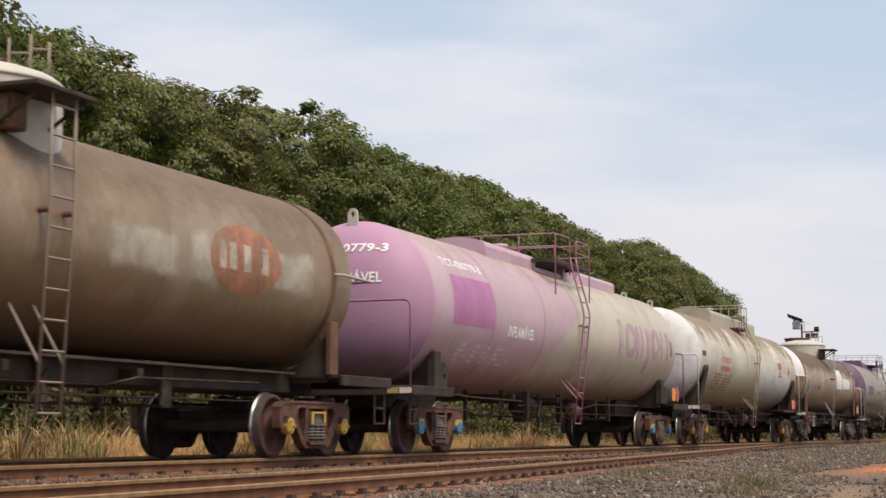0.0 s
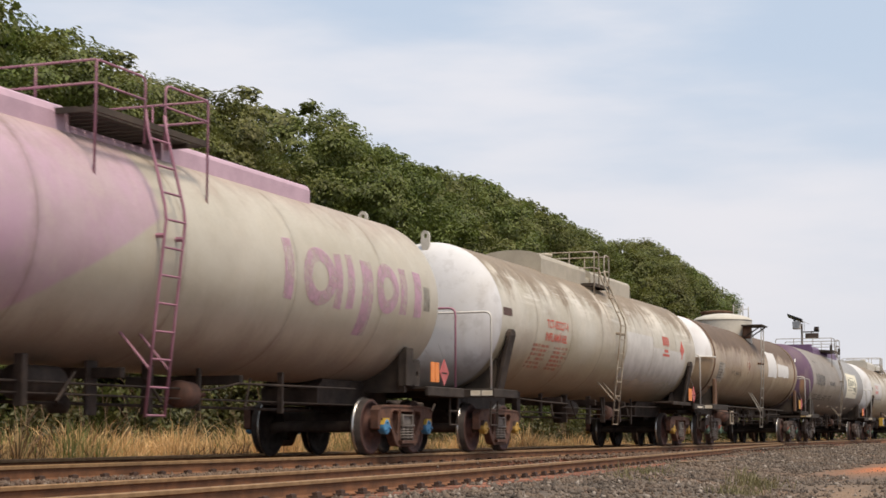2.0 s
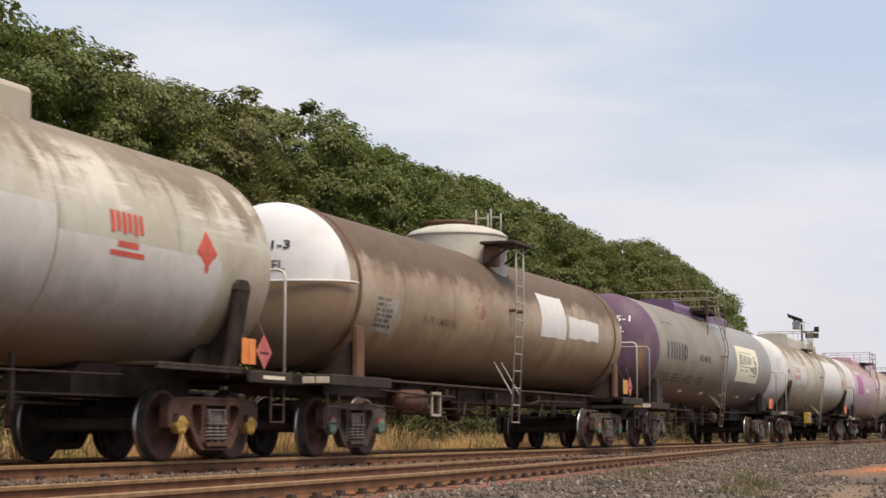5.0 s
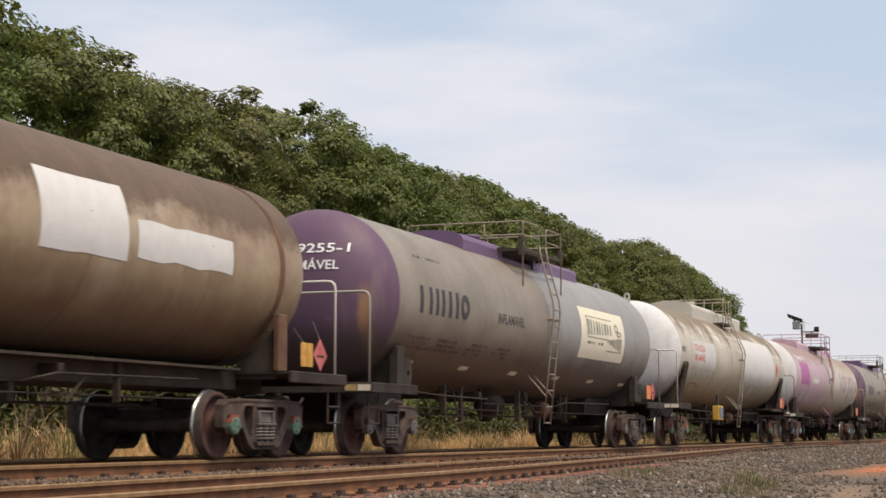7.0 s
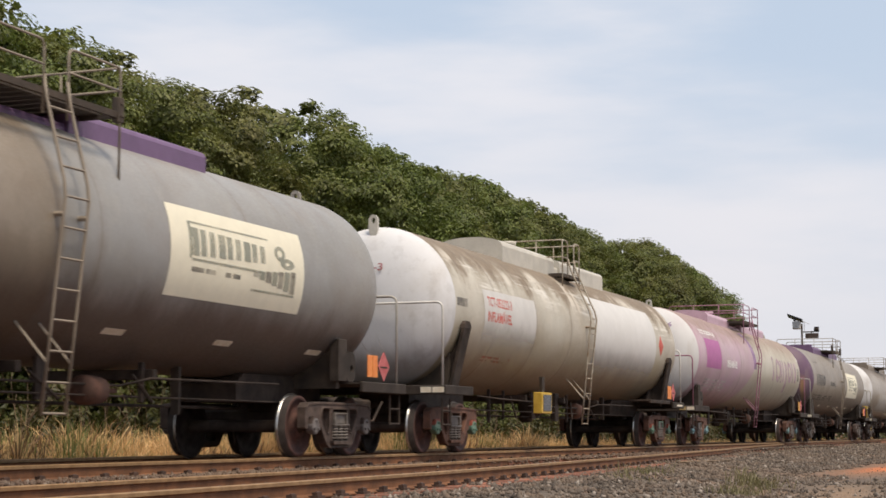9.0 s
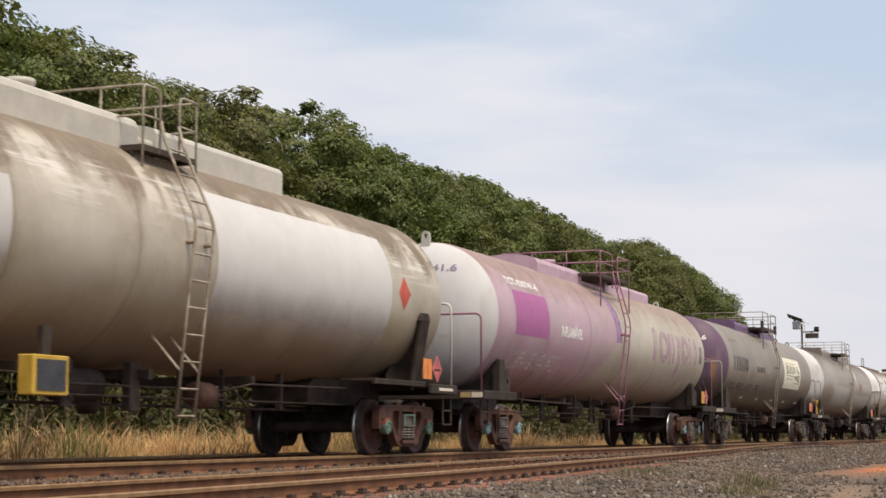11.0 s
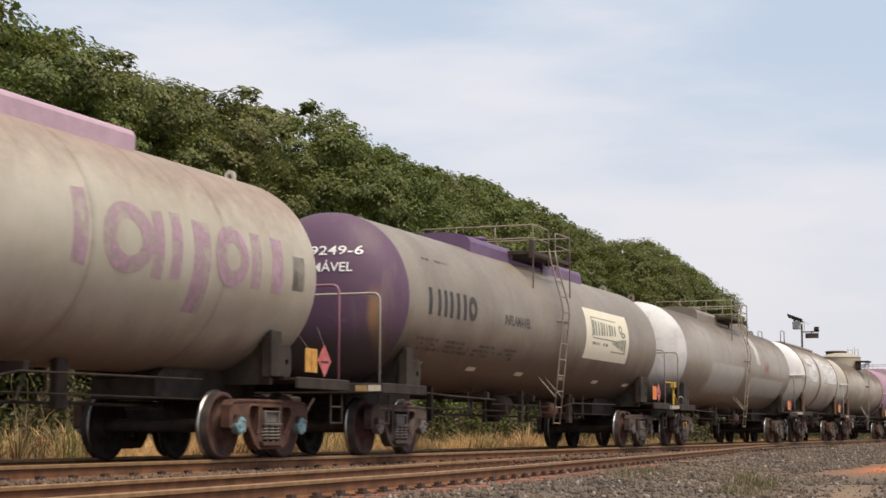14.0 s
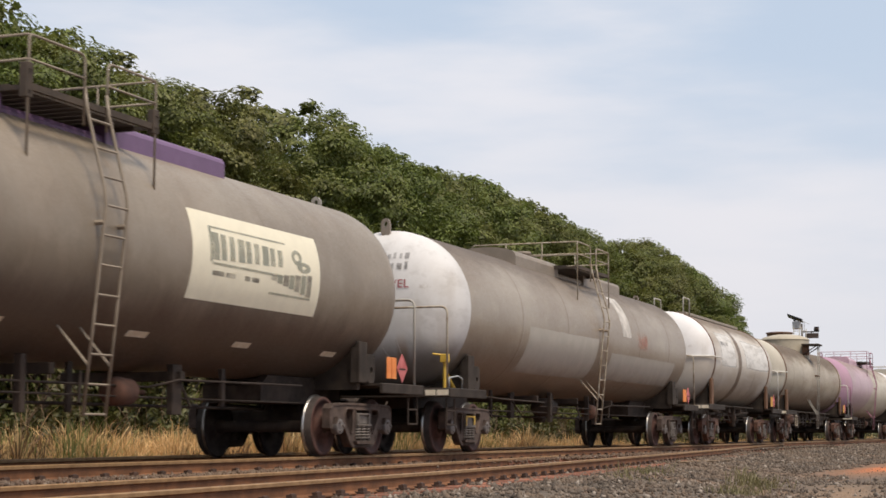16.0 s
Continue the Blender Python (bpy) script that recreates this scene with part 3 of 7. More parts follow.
# ---- vegetation ----
def leaf_cards(centres, normals, size, rng, aspect=0.55):
    """Folded leaves (four triangles as two quads) as arrays."""
    n = len(centres)
    nrm = normals / np.linalg.norm(normals, axis=1, keepdims=True)
    rnd = rng.normal(size=(n, 3))
    u = np.cross(nrm, rnd)
    u /= np.linalg.norm(u, axis=1, keepdims=True)
    w = np.cross(nrm, u)
    L = size * rng.uniform(0.7, 1.3, (n, 1))
    W = L * aspect
    tip = centres + u * L * 0.5 - nrm * L * 0.12
    tail = centres - u * L * 0.5
    a = centres + w * W * 0.5 + nrm * W * 0.18
    b = centres - w * W * 0.5 + nrm * W * 0.18
    verts = np.stack([tail, a, tip, b], 1).reshape(-1, 3)
    i = np.arange(n) * 4
    faces = np.stack([i, i + 1, i + 2, i, i + 2, i + 3], 1).reshape(-1)
    return verts, faces, np.full(n * 2, 3)


def crown_arrays(seed, height, radius, base, lobes, per, leaf):
    """Leaves in small clumps that sit on the lobes of an uneven crown."""
    rng = np.random.default_rng(seed)
    cs, ns = [], []
    fine = np.random.default_rng(seed + 500)

    def clump(c, r, way):
        d = fine.normal(size=(per, 3))
        d /= np.linalg.norm(d, axis=1, keepdims=True)
        d[:, 2] = np.where(d[:, 2] < -0.35, -d[:, 2], d[:, 2])
        cs.append(c + d * r * fine.uniform(0.45, 1.05, (per, 1)) * np.array([1, 1, 0.8]))
        ns.append(d * 0.8 + way * 0.8 + np.array([0, 0, 0.45]) + fine.normal(scale=0.28, size=(per, 3)))

    for k in range(lobes):
        th = 2.4 * k + rng.uniform(-0.5, 0.5)
        h = ((k + 0.5) / lobes) ** 0.85
        prof = math.sqrt(max(0.05, 1 - max(0.0, (h - 0.40) / 0.60) ** 3.0)) if h > 0.35 else 0.9 + 0.1 * h / 0.35
        big = rng.uniform(0.75, 1.35)
        rr = (radius - 0.55 * big) * prof * (rng.uniform(0.8, 1.08) if h < 0.8 else rng.uniform(0.15, 0.9))
        c = np.array([rr * math.cos(th), rr * math.sin(th), base + (height - base - 0.5 * big) * h])
        for j in range(9):
            d = rng.normal(size=3) + np.array([0.55 * math.cos(th), 0.55 * math.sin(th), 0.35])
            d /= np.linalg.norm(d)
            clump(c + d * big * rng.uniform(0.65, 1.0) * np.array([1, 1, 0.85]), rng.uniform(0.32, 0.62), d)
    return leaf_cards(np.concatenate(cs), np.concatenate(ns), leaf, fine, 0.6)


def trunk_mesh(seed, height, parent):
    rnd = random.Random(seed)
    bm = bmesh.new()

    def limb(p, d, length, r, depth):
        pts = [p.copy()]
        for i in range(4):
            d = (d + Vector((rnd.uniform(-0.2, 0.2), rnd.uniform(-0.2, 0.2), rnd.uniform(-0.02, 0.12)))).normalized()
            pts.append(pts[-1] + d * length / 4)
        seg = 8 if depth == 0 else 5
        prev = None
        for i, q in enumerate(pts):
            rr = r * (1 - 0.55 * i / 4)
            ring = [bm.verts.new(q + Vector((rr * math.cos(2 * math.pi * k / seg), rr * math.sin(2 * math.pi * k / seg), 0))) for k in range(seg)]
            if prev:
                for k in range(seg):
                    bm.faces.new((prev[k], prev[(k + 1) % seg], ring[(k + 1) % seg], ring[k]))
            prev = ring
        if depth < 2:
            for i in range(4 if depth == 0 else 3):
                a = rnd.uniform(0, 2 * math.pi)
                limb(pts[rnd.choice((2, 3, 4))], Vector((math.cos(a), math.sin(a), rnd.uniform(0.4, 1.1))).normalized(), length * 0.62, r * 0.45, depth + 1)

    limb(Vector((0, 0, -0.4)), Vector((0, 0, 1)), height * 0.45, 0.22, 0)
    return part("trunk", bm, M["bark"], parent, "grey-brown branching trunk", True)


def make_tree(seed, height, radius, base, clumps, per, leaf):
    t = tagged(new("tree"), "tall dense broad-leaved green tree in a row", "tree", "row of trees behind the train")
    trunk_mesh(seed, height, t)
    v, f, s = crown_arrays(seed, height, radius, base, clumps, per, leaf)
    c = mesh_object("crown", v, f, s, M["leaf"])
    c.parent = t
    return t


# front and back row from near to far: size, turn in degrees, which of the kinds
FRONT_TREES = ((1.06, 282, 0), (1.035, 318, 1), (1.139, 200, 2), (1.117, 155, 3), (1.053, 45, 2), (0.961, 110, 3), (0.956, 110, 3), (1.013, 290, 0), (0.809, 0, 0), (1.099, 245, 2), (1.056, 290, 1), (1.046, 0, 0), (1.041, 225, 0), (1.068, 290, 2), (1.114, 90, 0), (1.035, 155, 3), (1.118, 200, 2), (1.028, 90, 3), (0.991, 225, 3), (1.029, 225, 0), (1.091, 180, 2), (1.074, 90, 3), (1.117, 0, 3), (1.093, 225, 1), (1.079, 45, 3), (1.062, 200, 1), (0.782, 0, 1), (0.827, 19, 1), (0.931, 245, 2), (0.793, 0, 0), (0.774, 0, 0))
BACK_TREES = ((1.056, 235, 0), (1.003, 42, 1), (1.014, 39, 1), (1.063, 191, 0), (0.986, 147, 1), (1.038, 90, 0), (1.034, 180, 0), (1.007, 65, 1), (0.981, 65, 1), (1.044, 65, 1), (1.065, 135, 1), (1.05, 45, 1), (1.029, 135, 1), (1.041, 45, 1), (1.055, 200, 1), (1.091, 245, 0), (1.066, 20, 0), (1.062, 225, 1), (1.033, 180, 1), (1.069, 20, 0), (0.845, 0, 0), (0.989, 118, 1), (0.818, 0, 1), (1.114, 270, 0), (1.144, 270, 0), (1.105, 110, 0), (1.09, 110, 1), (1.087, 245, 0), (1.093, 270, 0), (0.99, 270, 1))


def trees():
    kinds = [make_tree(11 + i, h, r, 0.7, 28, 140, 0.118) for i, (h, r) in enumerate(((9.1, 2.8), (9.3, 3.0), (8.9, 2.7), (9.5, 2.9)))]
    back = [make_tree(31 + i, h, 3.1, 0.9, 26, 56, 0.23) for i, h in enumerate((10.6, 11.0))]
    rnd = random.Random(4)
    for row, kind, x0, jitter, y, gap in ((FRONT_TREES, kinds, -21.0, 0.6, 14.0, (2.9, 3.6)), (BACK_TREES, back, -24.6, 0.5, 16.0, (3.0, 4.0))):
        used = set()
        for k, turn, pick in row:
            m = pose(x0 + rnd.uniform(-jitter, jitter), y, -0.45, 0, 0, turn)
            rnd.random()
            y += rnd.uniform(*gap)
            if pick in used:
                ob = copy_thing(kind[pick], m)
            else:
                ob = kind[pick]
                ob.matrix_basis = m
                used.add(pick)
            ob.scale = (k, k, k)


trees()


def grass_patch(name, n, place, height, material, label, seed, width=0.012, bend=0.8, tuft_of=1):
    """Blades in three bent pieces, in tufts that spread from one root; place(rng) gives x, y."""
    rng = np.random.default_rng(seed)
    roots = np.array([place(rng) for _ in range(max(1, n // tuft_of))])
    swell = np.array([0.62 + 0.9 * (noise.noise(Vector((x * 0.8, y * 0.6, 11))) + 0.25) for x, y in roots]) * rng.uniform(0.7, 1.2, len(roots))
    swell = swell * np.interp(roots[:, 1], (32, 60), (1.0, 0.55))
    xy = np.repeat(roots, tuft_of, 0)
    swell = np.repeat(np.clip(swell, 0.25, 1.35), tuft_of)
    n = len(xy)
    az = rng.uniform(0, 2 * np.pi, n)
    d = np.stack([np.cos(az), np.sin(az), np.zeros(n)], 1)
    xy = xy + d[:, :2] * rng.uniform(0, 0.07, (n, 1)) * (tuft_of > 1)
    z = np.array([ground_z(x, y) for x, y in xy])
    h = height * rng.uniform(0.4, 1.1, n) * swell
    lean = rng.random(n) ** 1.4 * bend * h
    az2 = rng.uniform(0, 2 * np.pi, n)
    s = np.stack([np.cos(az2), np.sin(az2), np.zeros(n)], 1) * width
    up = np.array([0, 0, 1])
    p0 = np.stack([xy[:, 0], xy[:, 1], z - 0.03], 1)
    p1 = p0 + d * (lean * 0.22)[:, None] + up * (h * 0.45)[:, None]
    p2 = p0 + d * (lean * 0.60)[:, None] + up * (h * 0.82)[:, None]
    p3 = p0 + d * lean[:, None] + up * (h * rng.uniform(0.86, 1.0, n))[:, None]
    verts = np.stack([p0 - s, p0 + s, p1 + s * 0.9, p1 - s * 0.9, p2 + s * 1.1, p2 - s * 1.1, p3], 1).reshape(-1, 3)
    i = np.arange(n) * 7
    faces = np.stack([i, i + 1, i + 2, i + 3, i + 3, i + 2, i + 4, i + 5, i + 5, i + 4, i + 6], 1).reshape(-1)
    sizes = np.tile([4, 4, 3], n)
    return tagged(mesh_object(name, verts, faces, sizes, material), label, "grass", kind="stuff")


def strip(x0, x1, y0, y1, power=1.6, lump=0.0, phase=0.0, thin=((0, 1.0), (1, 1.0))):
    """Places in a strip beside the track; thin gives how dense it grows at some y."""
    at, dense = zip(*thin)

    def place(rng):
        while True:
            y = y0 + (y1 - y0) * rng.random() ** power
            x = rng.uniform(x0, x1)
            if noise.noise(Vector((x * 0.5, y * 0.5, phase))) + rng.uniform(-0.25, 0.25) > lump and rng.random() < np.interp(y, at, dense):
                return x, y
    return place


grass_patch("dry_grass", 125000, strip(-17.2, -13.1, 14, 115, 1.8, -0.12, 0.0, ((19, 0.3), (21.5, 0.4), (23.5, 1.0), (28.5, 1.0), (30, 0.5), (33, 0.5), (35, 1.0))), 0.80, M["straw"], "dry straw-coloured grass along the track", 1, 0.0040, 1.0, 16)
grass_patch("low_dry_grass", 30000, strip(-15.0, -12.9, 14, 90, 1.7, -0.3, 2.0, ((20, 0.5), (23, 1.0))), 0.42, M["straw"], "short dry grass at the track's edge", 3, 0.006, 1.3, 12)
grass_patch("dead_grass", 14000, strip(-16.2, -13.1, 14, 90, 1.9, 0.05, 9.0), 0.66, M["dead"], "brown dead grass clumps", 4, 0.007, 0.9, 14)
grass_patch("green_grass", 19000, strip(-16.5, -13.2, 16, 115, 1.3, 0.02, 5.0, ((19, 0.5), (23, 0.25), (28.5, 0.3), (30, 1.0), (34, 1.0), (36, 0.25))), 0.85, M["green_grass"], "greenish grass tufts among dry grass", 2, 0.0055, 0.9, 18)


def tuft(cx, cy, spread):
    def place(rng):
        return cx + rng.normal() * spread, cy + rng.normal() * spread * 2.2
    return place


for cx, cy, n, h in ((-6.7, 26.5, 160, 0.30), (-4.42, 24.0, 230, 0.30), (-4.15, 21.6, 170, 0.20), (-6.0, 23.3, 110, 0.22)):
    grass_patch("weed_tuft", n, tuft(cx, cy, 0.17), h, M["weed"], "low grey-green weeds growing in the ballast", int(n), 0.006, 1.2)


def undergrowth():
    rng = np.random.default_rng(9)
    m, per = 640, 80
    y = 13 + 105 * rng.random(m) ** 1.4
    x = rng.uniform(-20.5, -16.4, m)
    z = -0.4 + rng.random(m) * np.clip((-x - 15.6) / 1.6, 0.35, 1.6) * 1.25
    d = rng.normal(size=(m, per, 3))
    d /= np.linalg.norm(d, axis=2, keepdims=True)
    c = (np.stack([x, y, z], 1)[:, None] + d * rng.uniform(0.25, 0.60, (m, 1, 1)) * rng.uniform(0.5, 1.05, (m, per, 1))).reshape(-1, 3)
    v, f, s = leaf_cards(c, d.reshape(-1, 3) + rng.normal(scale=0.4, size=(m * per, 3)) + np.array([0.2, 0, 0.6]), 0.14, rng)
    tagged(mesh_object("undergrowth", v, f, s, M["leaf_dull"]), "dark green shrubs and saplings under the trees", "shrubs", kind="stuff")
    m, per = 260, 60
    y = 104 + 330 * rng.random(m) ** 1.3
    base = np.stack([rng.uniform(-24.0, -15.5, m), y, rng.uniform(-0.4, 1.5, m)], 1)
    d = rng.normal(size=(m, per, 3))
    d /= np.linalg.norm(d, axis=2, keepdims=True)
    c = (base[:, None] + d * rng.uniform(0.5, 1.3, (m, 1, 1)) * rng.uniform(0.5, 1.05, (m, per, 1)) * np.array([1, 2.2, 0.8])).reshape(-1, 3)
    v, f, s = leaf_cards(c, d.reshape(-1, 3) + np.array([0.2, -0.3, 0.6]), 0.42, rng)
    tagged(mesh_object("far_scrub", v, f, s, M["leaf_dull"]), "low dark scrub along the far track", "shrubs", kind="stuff")
    n = 42000
    y = 12 + 98 * rng.random(n)
    x = rng.uniform(-27.5, -24.0, n)
    z = -0.45 + 4.2 * rng.random(n)
    v, f, s = leaf_cards(np.stack([x, y, z], 1), rng.normal(size=(n, 3)) + np.array([0.8, 0, 0.3]), 0.42, rng)
    tagged(mesh_object("thicket", v, f, s, M["leaf_dull"]), "dense dark thicket behind the row of trees", "shrubs", kind="stuff")


undergrowth()


def dead_twigs():
    """Bare brown stalks standing in the grass edge."""
    rnd = random.Random(21)
    bm = bmesh.new()
    for k in range(210):
        y = 15 + 70 * rnd.random() ** 2.2
        x = rnd.uniform(-17.2, -14.6)
        p = Vector((x, y, -0.5))
        d = Vector((rnd.uniform(-0.3, 0.3), rnd.uniform(-0.3, 0.3), 1)).normalized()
        for i in range(4):
            q = p + d * rnd.uniform(0.25, 0.55)
            rod(bm, p, q, 0.010 - 0.002 * i, 4, False)
            if rnd.random() < 0.8:
                e = (d + Vector((rnd.uniform(-0.9, 0.9), rnd.uniform(-0.9, 0.9), rnd.uniform(-0.2, 0.5)))).normalized()
                rod(bm, q, q + e * rnd.uniform(0.2, 0.6), 0.004, 4, False)
            p = q
            d = (d + Vector((rnd.uniform(-0.35, 0.35), rnd.uniform(-0.35, 0.35), 0))).normalized()
    ob = part("dry_stalks", bm, M["stalk"])
    tagged(ob, "bare brown stalks and twigs among the grass", "dry stalks", kind="stuff")


dead_twigs()

bm = bmesh.new()
tube(bm, [(-7.75, 33.6, -0.27), (-7.62, 34.2, -0.262), (-7.42, 35.3, -0.268), (-7.25, 36.6, -0.265)], 0.022, 6)
tagged(part("stick", bm, M["stalk"], None, "", True), "pale dry stick lying on the ballast", "stick")

# ---- tank wagons ----
R_BIG, ZC_BIG = 1.35, 2.41
R_SMALL, ZC_SMALL = 1.22, 2.45


def tank_part(parent, y0, y1, R, zc, material, bulge=0.72, seams=(), label=""):
    """Shell with dished heads and weld seams standing slightly proud."""
    prof = []
    for i in range(1, 11):
        a = i / 10 * math.pi / 2
        prof.append((y0 - bulge * math.cos(a), R * math.sin(a) ** 0.82))
    prof[-1] = (y0, R)
    prof.append((y0 + 0.08, R))
    for s in seams:
        prof += [(s - 0.09, R), (s - 0.03, R), (s - 0.016, R + 0.003), (s + 0.016, R + 0.003), (s + 0.03, R), (s + 0.09, R)]
    prof += [(y1 - 0.08, R), (y1, R)]
    for i in range(9, 0, -1):
        a = i / 10 * math.pi / 2
        prof.append((y1 + bulge * math.cos(a), R * math.sin(a) ** 0.82))
    prof = [(y0 - bulge, 0.02)] + prof + [(y1 + bulge, 0.02)]
    bm = bmesh.new()
    lathe(bm, prof, "y", 72, (0, 0, zc))
    return part("tank", bm, material, parent, label, True)


WHEEL_PROFILE = [(-0.075, 0.10), (-0.07, 0.17), (-0.035, 0.18), (-0.02, 0.34), (-0.068, 0.36), (-0.072, 0.445), (-0.045, 0.448), (-0.036, 0.425), (0.068, 0.415), (0.070, 0.36), (0.035, 0.345), (0.030, 0.18), (0.085, 0.17), (0.09, 0.10)]
SHARED = {}


def wheelset(parent, y, cap):
    """Axle with two wheels and bearing caps; turns as one."""
    if "axle" not in SHARED:
        bm = bmesh.new()
        lathe(bm, [(-1.13, 0.065), (-0.95, 0.07), (-0.93, 0.10), (-0.70, 0.10), (-0.68, 0.085), (0.68, 0.085), (0.70, 0.10), (0.93, 0.10), (0.95, 0.07), (1.13, 0.065)], "x", 16)
        SHARED["axle"] = part("axle", bm, M["steel_dark"], None, "", True)
        ax = SHARED["axle"]
        bm = bmesh.new()
        lathe(bm, WHEEL_PROFILE, "x", 40, (0, 0, 0), lambda j: 1 if 5 <= j <= 6 else (2 if j == 7 or j < 5 else 0))
        SHARED["wheel"] = part("wheel", bm, [M["steel_rust_wheel"], M["tread"], M["tread_dark"]], ax, "", True)
        wh = SHARED["wheel"]
        SHARED["caps"] = {}
        wh.matrix_local = pose(GAUGE, 0, 0)
        ax.parent = parent
    else:
        ax = new("axle", SHARED["axle"].data)
        ax.parent = parent
        wh = share("wheel", SHARED["wheel"], ax, pose(GAUGE, 0, 0))
    share("wheel", SHARED["wheel"], ax, pose(-GAUGE, 0, 0, 0, 0, 180))
    if cap not in SHARED["caps"]:
        bm = bmesh.new()
        lathe(bm, [(1.06, 0.105), (1.15, 0.115), (1.165, 0.11), (1.172, 0.08), (1.168, 0.05), (1.175, 0.02)], "x", 20)
        for k in range(3):
            a = 2 * math.pi * k / 3
            rod(bm, (1.165, 0.07 * math.cos(a), 0.07 * math.sin(a)), (1.195, 0.07 * math.cos(a), 0.07 * math.sin(a)), 0.02, 6)
        SHARED["caps"][cap] = part("bearing_cap", bm, M[cap], ax)
    else:
        share("bearing_cap", SHARED["caps"][cap], ax, Matrix())
    share("bearing_cap", SHARED["caps"][cap], ax, pose(0, 0, 0, 0, 0, 180))
    ax.location = (0, y, WHEEL_R)
    ax["label"] = "dark steel axle with a pair of wheels"
    return ax


M["steel_rust_wheel"] = surface("rust_brown_wheel_disc", (0.040, 0.019, 0.016), (0.098, 0.044, 0.034), 5, 40, 0.75)
M["tread_dark"] = surface("dull_dark_wheel_tread", (0.032, 0.026, 0.024), (0.070, 0.058, 0.052), 6, 40, 0.8, 0, 0.003, 0, 0.12)
HALF_BASE = 0.855


def bogie(parent, y, frame_mat):
    """Three-piece bogie: bolster with two cast side frames and spring nests."""
    key = "bogie_" + frame_mat
    if key not in SHARED:
        bm = bmesh.new()
        box(bm, -1.0, 1.0, -0.20, 0.20, 0.40, 0.66, 0.03)
        box(bm, -0.22, 0.22, -0.26, 0.26, 0.62, 0.80, 0.03)
        b = part("bogie", bm, M["steel_dark"], parent, "dark bogie bolster")
        # side frame: one casting with a spring window and two rounded three-cornered windows
        bm = bmesh.new()
        half = [(0.0, 0.755), (0.60, 0.755), (1.02, 0.735), (1.10, 0.67), (1.10, 0.40), (1.03, 0.38), (1.0, 0.52), (0.96, 0.555), (0.77, 0.555), (0.735, 0.52), (0.72, 0.40), (0.66, 0.37), (0.60, 0.40), (0.43, 0.18), (0.34, 0.125), (0.0, 0.12)]
        loops = [half + [(-a, b) for a, b in half[-2:0:-1]], [(-0.25, 0.665), (0.25, 0.665), (0.265, 0.215), (-0.265, 0.215)]]
        win = [(0.345, 0.672), (0.52, 0.675), (0.575, 0.655), (0.595, 0.60), (0.58, 0.55), (0.425, 0.345), (0.385, 0.32), (0.35, 0.335), (0.335, 0.38), (0.315, 0.63)]
        loops += [win, [(-a, b) for a, b in win]]
        edges = []
        for loop in loops:
            vs = [bm.verts.new((1.0, a, b)) for a, b in loop]
            edges += [bm.edges.new((vs[i], vs[(i + 1) % len(vs)])) for i in range(len(vs))]
        bmesh.ops.triangle_fill(bm, use_beauty=True, use_dissolve=False, edges=edges)
        ext = bmesh.ops.extrude_face_region(bm, geom=bm.faces[:])
        for v in [g for g in ext["geom"] if isinstance(g, bmesh.types.BMVert)]:
            v.co.x = 1.12
        # raised lips round the windows and along the chord
        for loop in loops[1:]:
            tube(bm, [(1.12, a, b) for a, b in loop + loop[:1]], 0.016, 5)
        tube(bm, [(1.115, a, b) for a, b in ((-1.08, 0.66), (-1.0, 0.715), (-0.6, 0.735), (0.6, 0.735), (1.0, 0.715), (1.08, 0.66))], 0.02, 5)
        tube(bm, [(1.115, a, b) for a, b in ((-0.61, 0.41), (-0.43, 0.19), (-0.33, 0.135), (0.33, 0.135), (0.43, 0.19), (0.61, 0.41))], 0.02, 5)
        for sg in (1, -1):
            prism(bm, [(sg * 0.96, 0.55), (sg * 0.76, 0.555), (sg * 0.78, 0.49), (sg * 0.94, 0.49)], 0.98, 1.13)
        prism(bm, [(-0.31, 0.215), (0.31, 0.215), (0.29, 0.17), (-0.29, 0.17)], 0.97, 1.18)
        bmesh.ops.recalc_face_normals(bm, faces=bm.faces[:])
        sf = part("side_frame", bm, M[frame_mat], b, "cast steel side frame")
        share("side_frame", sf, b, pose(0, 0, 0, 0, 0, 180))
        bm = bmesh.new()
        for sy in (-0.165, 0.0, 0.165):
            pts = [(1.09 + 0.072 * math.cos(a), sy + 0.072 * math.sin(a), 0.222 + 0.20 * i / 40) for i in range(41) for a in (i * 0.785,)]
            tube(bm, pts, 0.0165, 5)
        # end of the bolster that rests on the springs, with a lip all round and a shallow pocket
        box(bm, 0.98, 1.17, -0.245, 0.245, 0.425, 0.455, 0.008)
        box(bm, 0.98, 1.13, -0.20, 0.20, 0.455, 0.60, 0.01)
        box(bm, 1.12, 1.16, -0.22, -0.17, 0.45, 0.61, 0.006)
        box(bm, 1.12, 1.16, 0.17, 0.22, 0.45, 0.61, 0.006)
        box(bm, 1.12, 1.16, -0.215, 0.215, 0.585, 0.61, 0.006)
        sp = part("spring", bm, M["spring"], b, "grey coil spring nest under the bolster end")
        share("spring", sp, b, pose(0, 0, 0, 0, 0, 180))
        SHARED[key] = b
        SHARED[key + "_kids"] = (sf, sp)
        b.location = (0, y, 0)
        return b
    b = new("bogie", SHARED[key].data)
    b.parent = parent
    b.location = (0, y, 0)
    b["label"] = "dark bogie bolster"
    sf, sp = SHARED[key + "_kids"]
    for o in (sf, sp):
        share(o.name.split(".")[0], o, b, Matrix())
        share(o.name.split(".")[0], o, b, pose(0, 0, 0, 0, 0, 180))
    return b


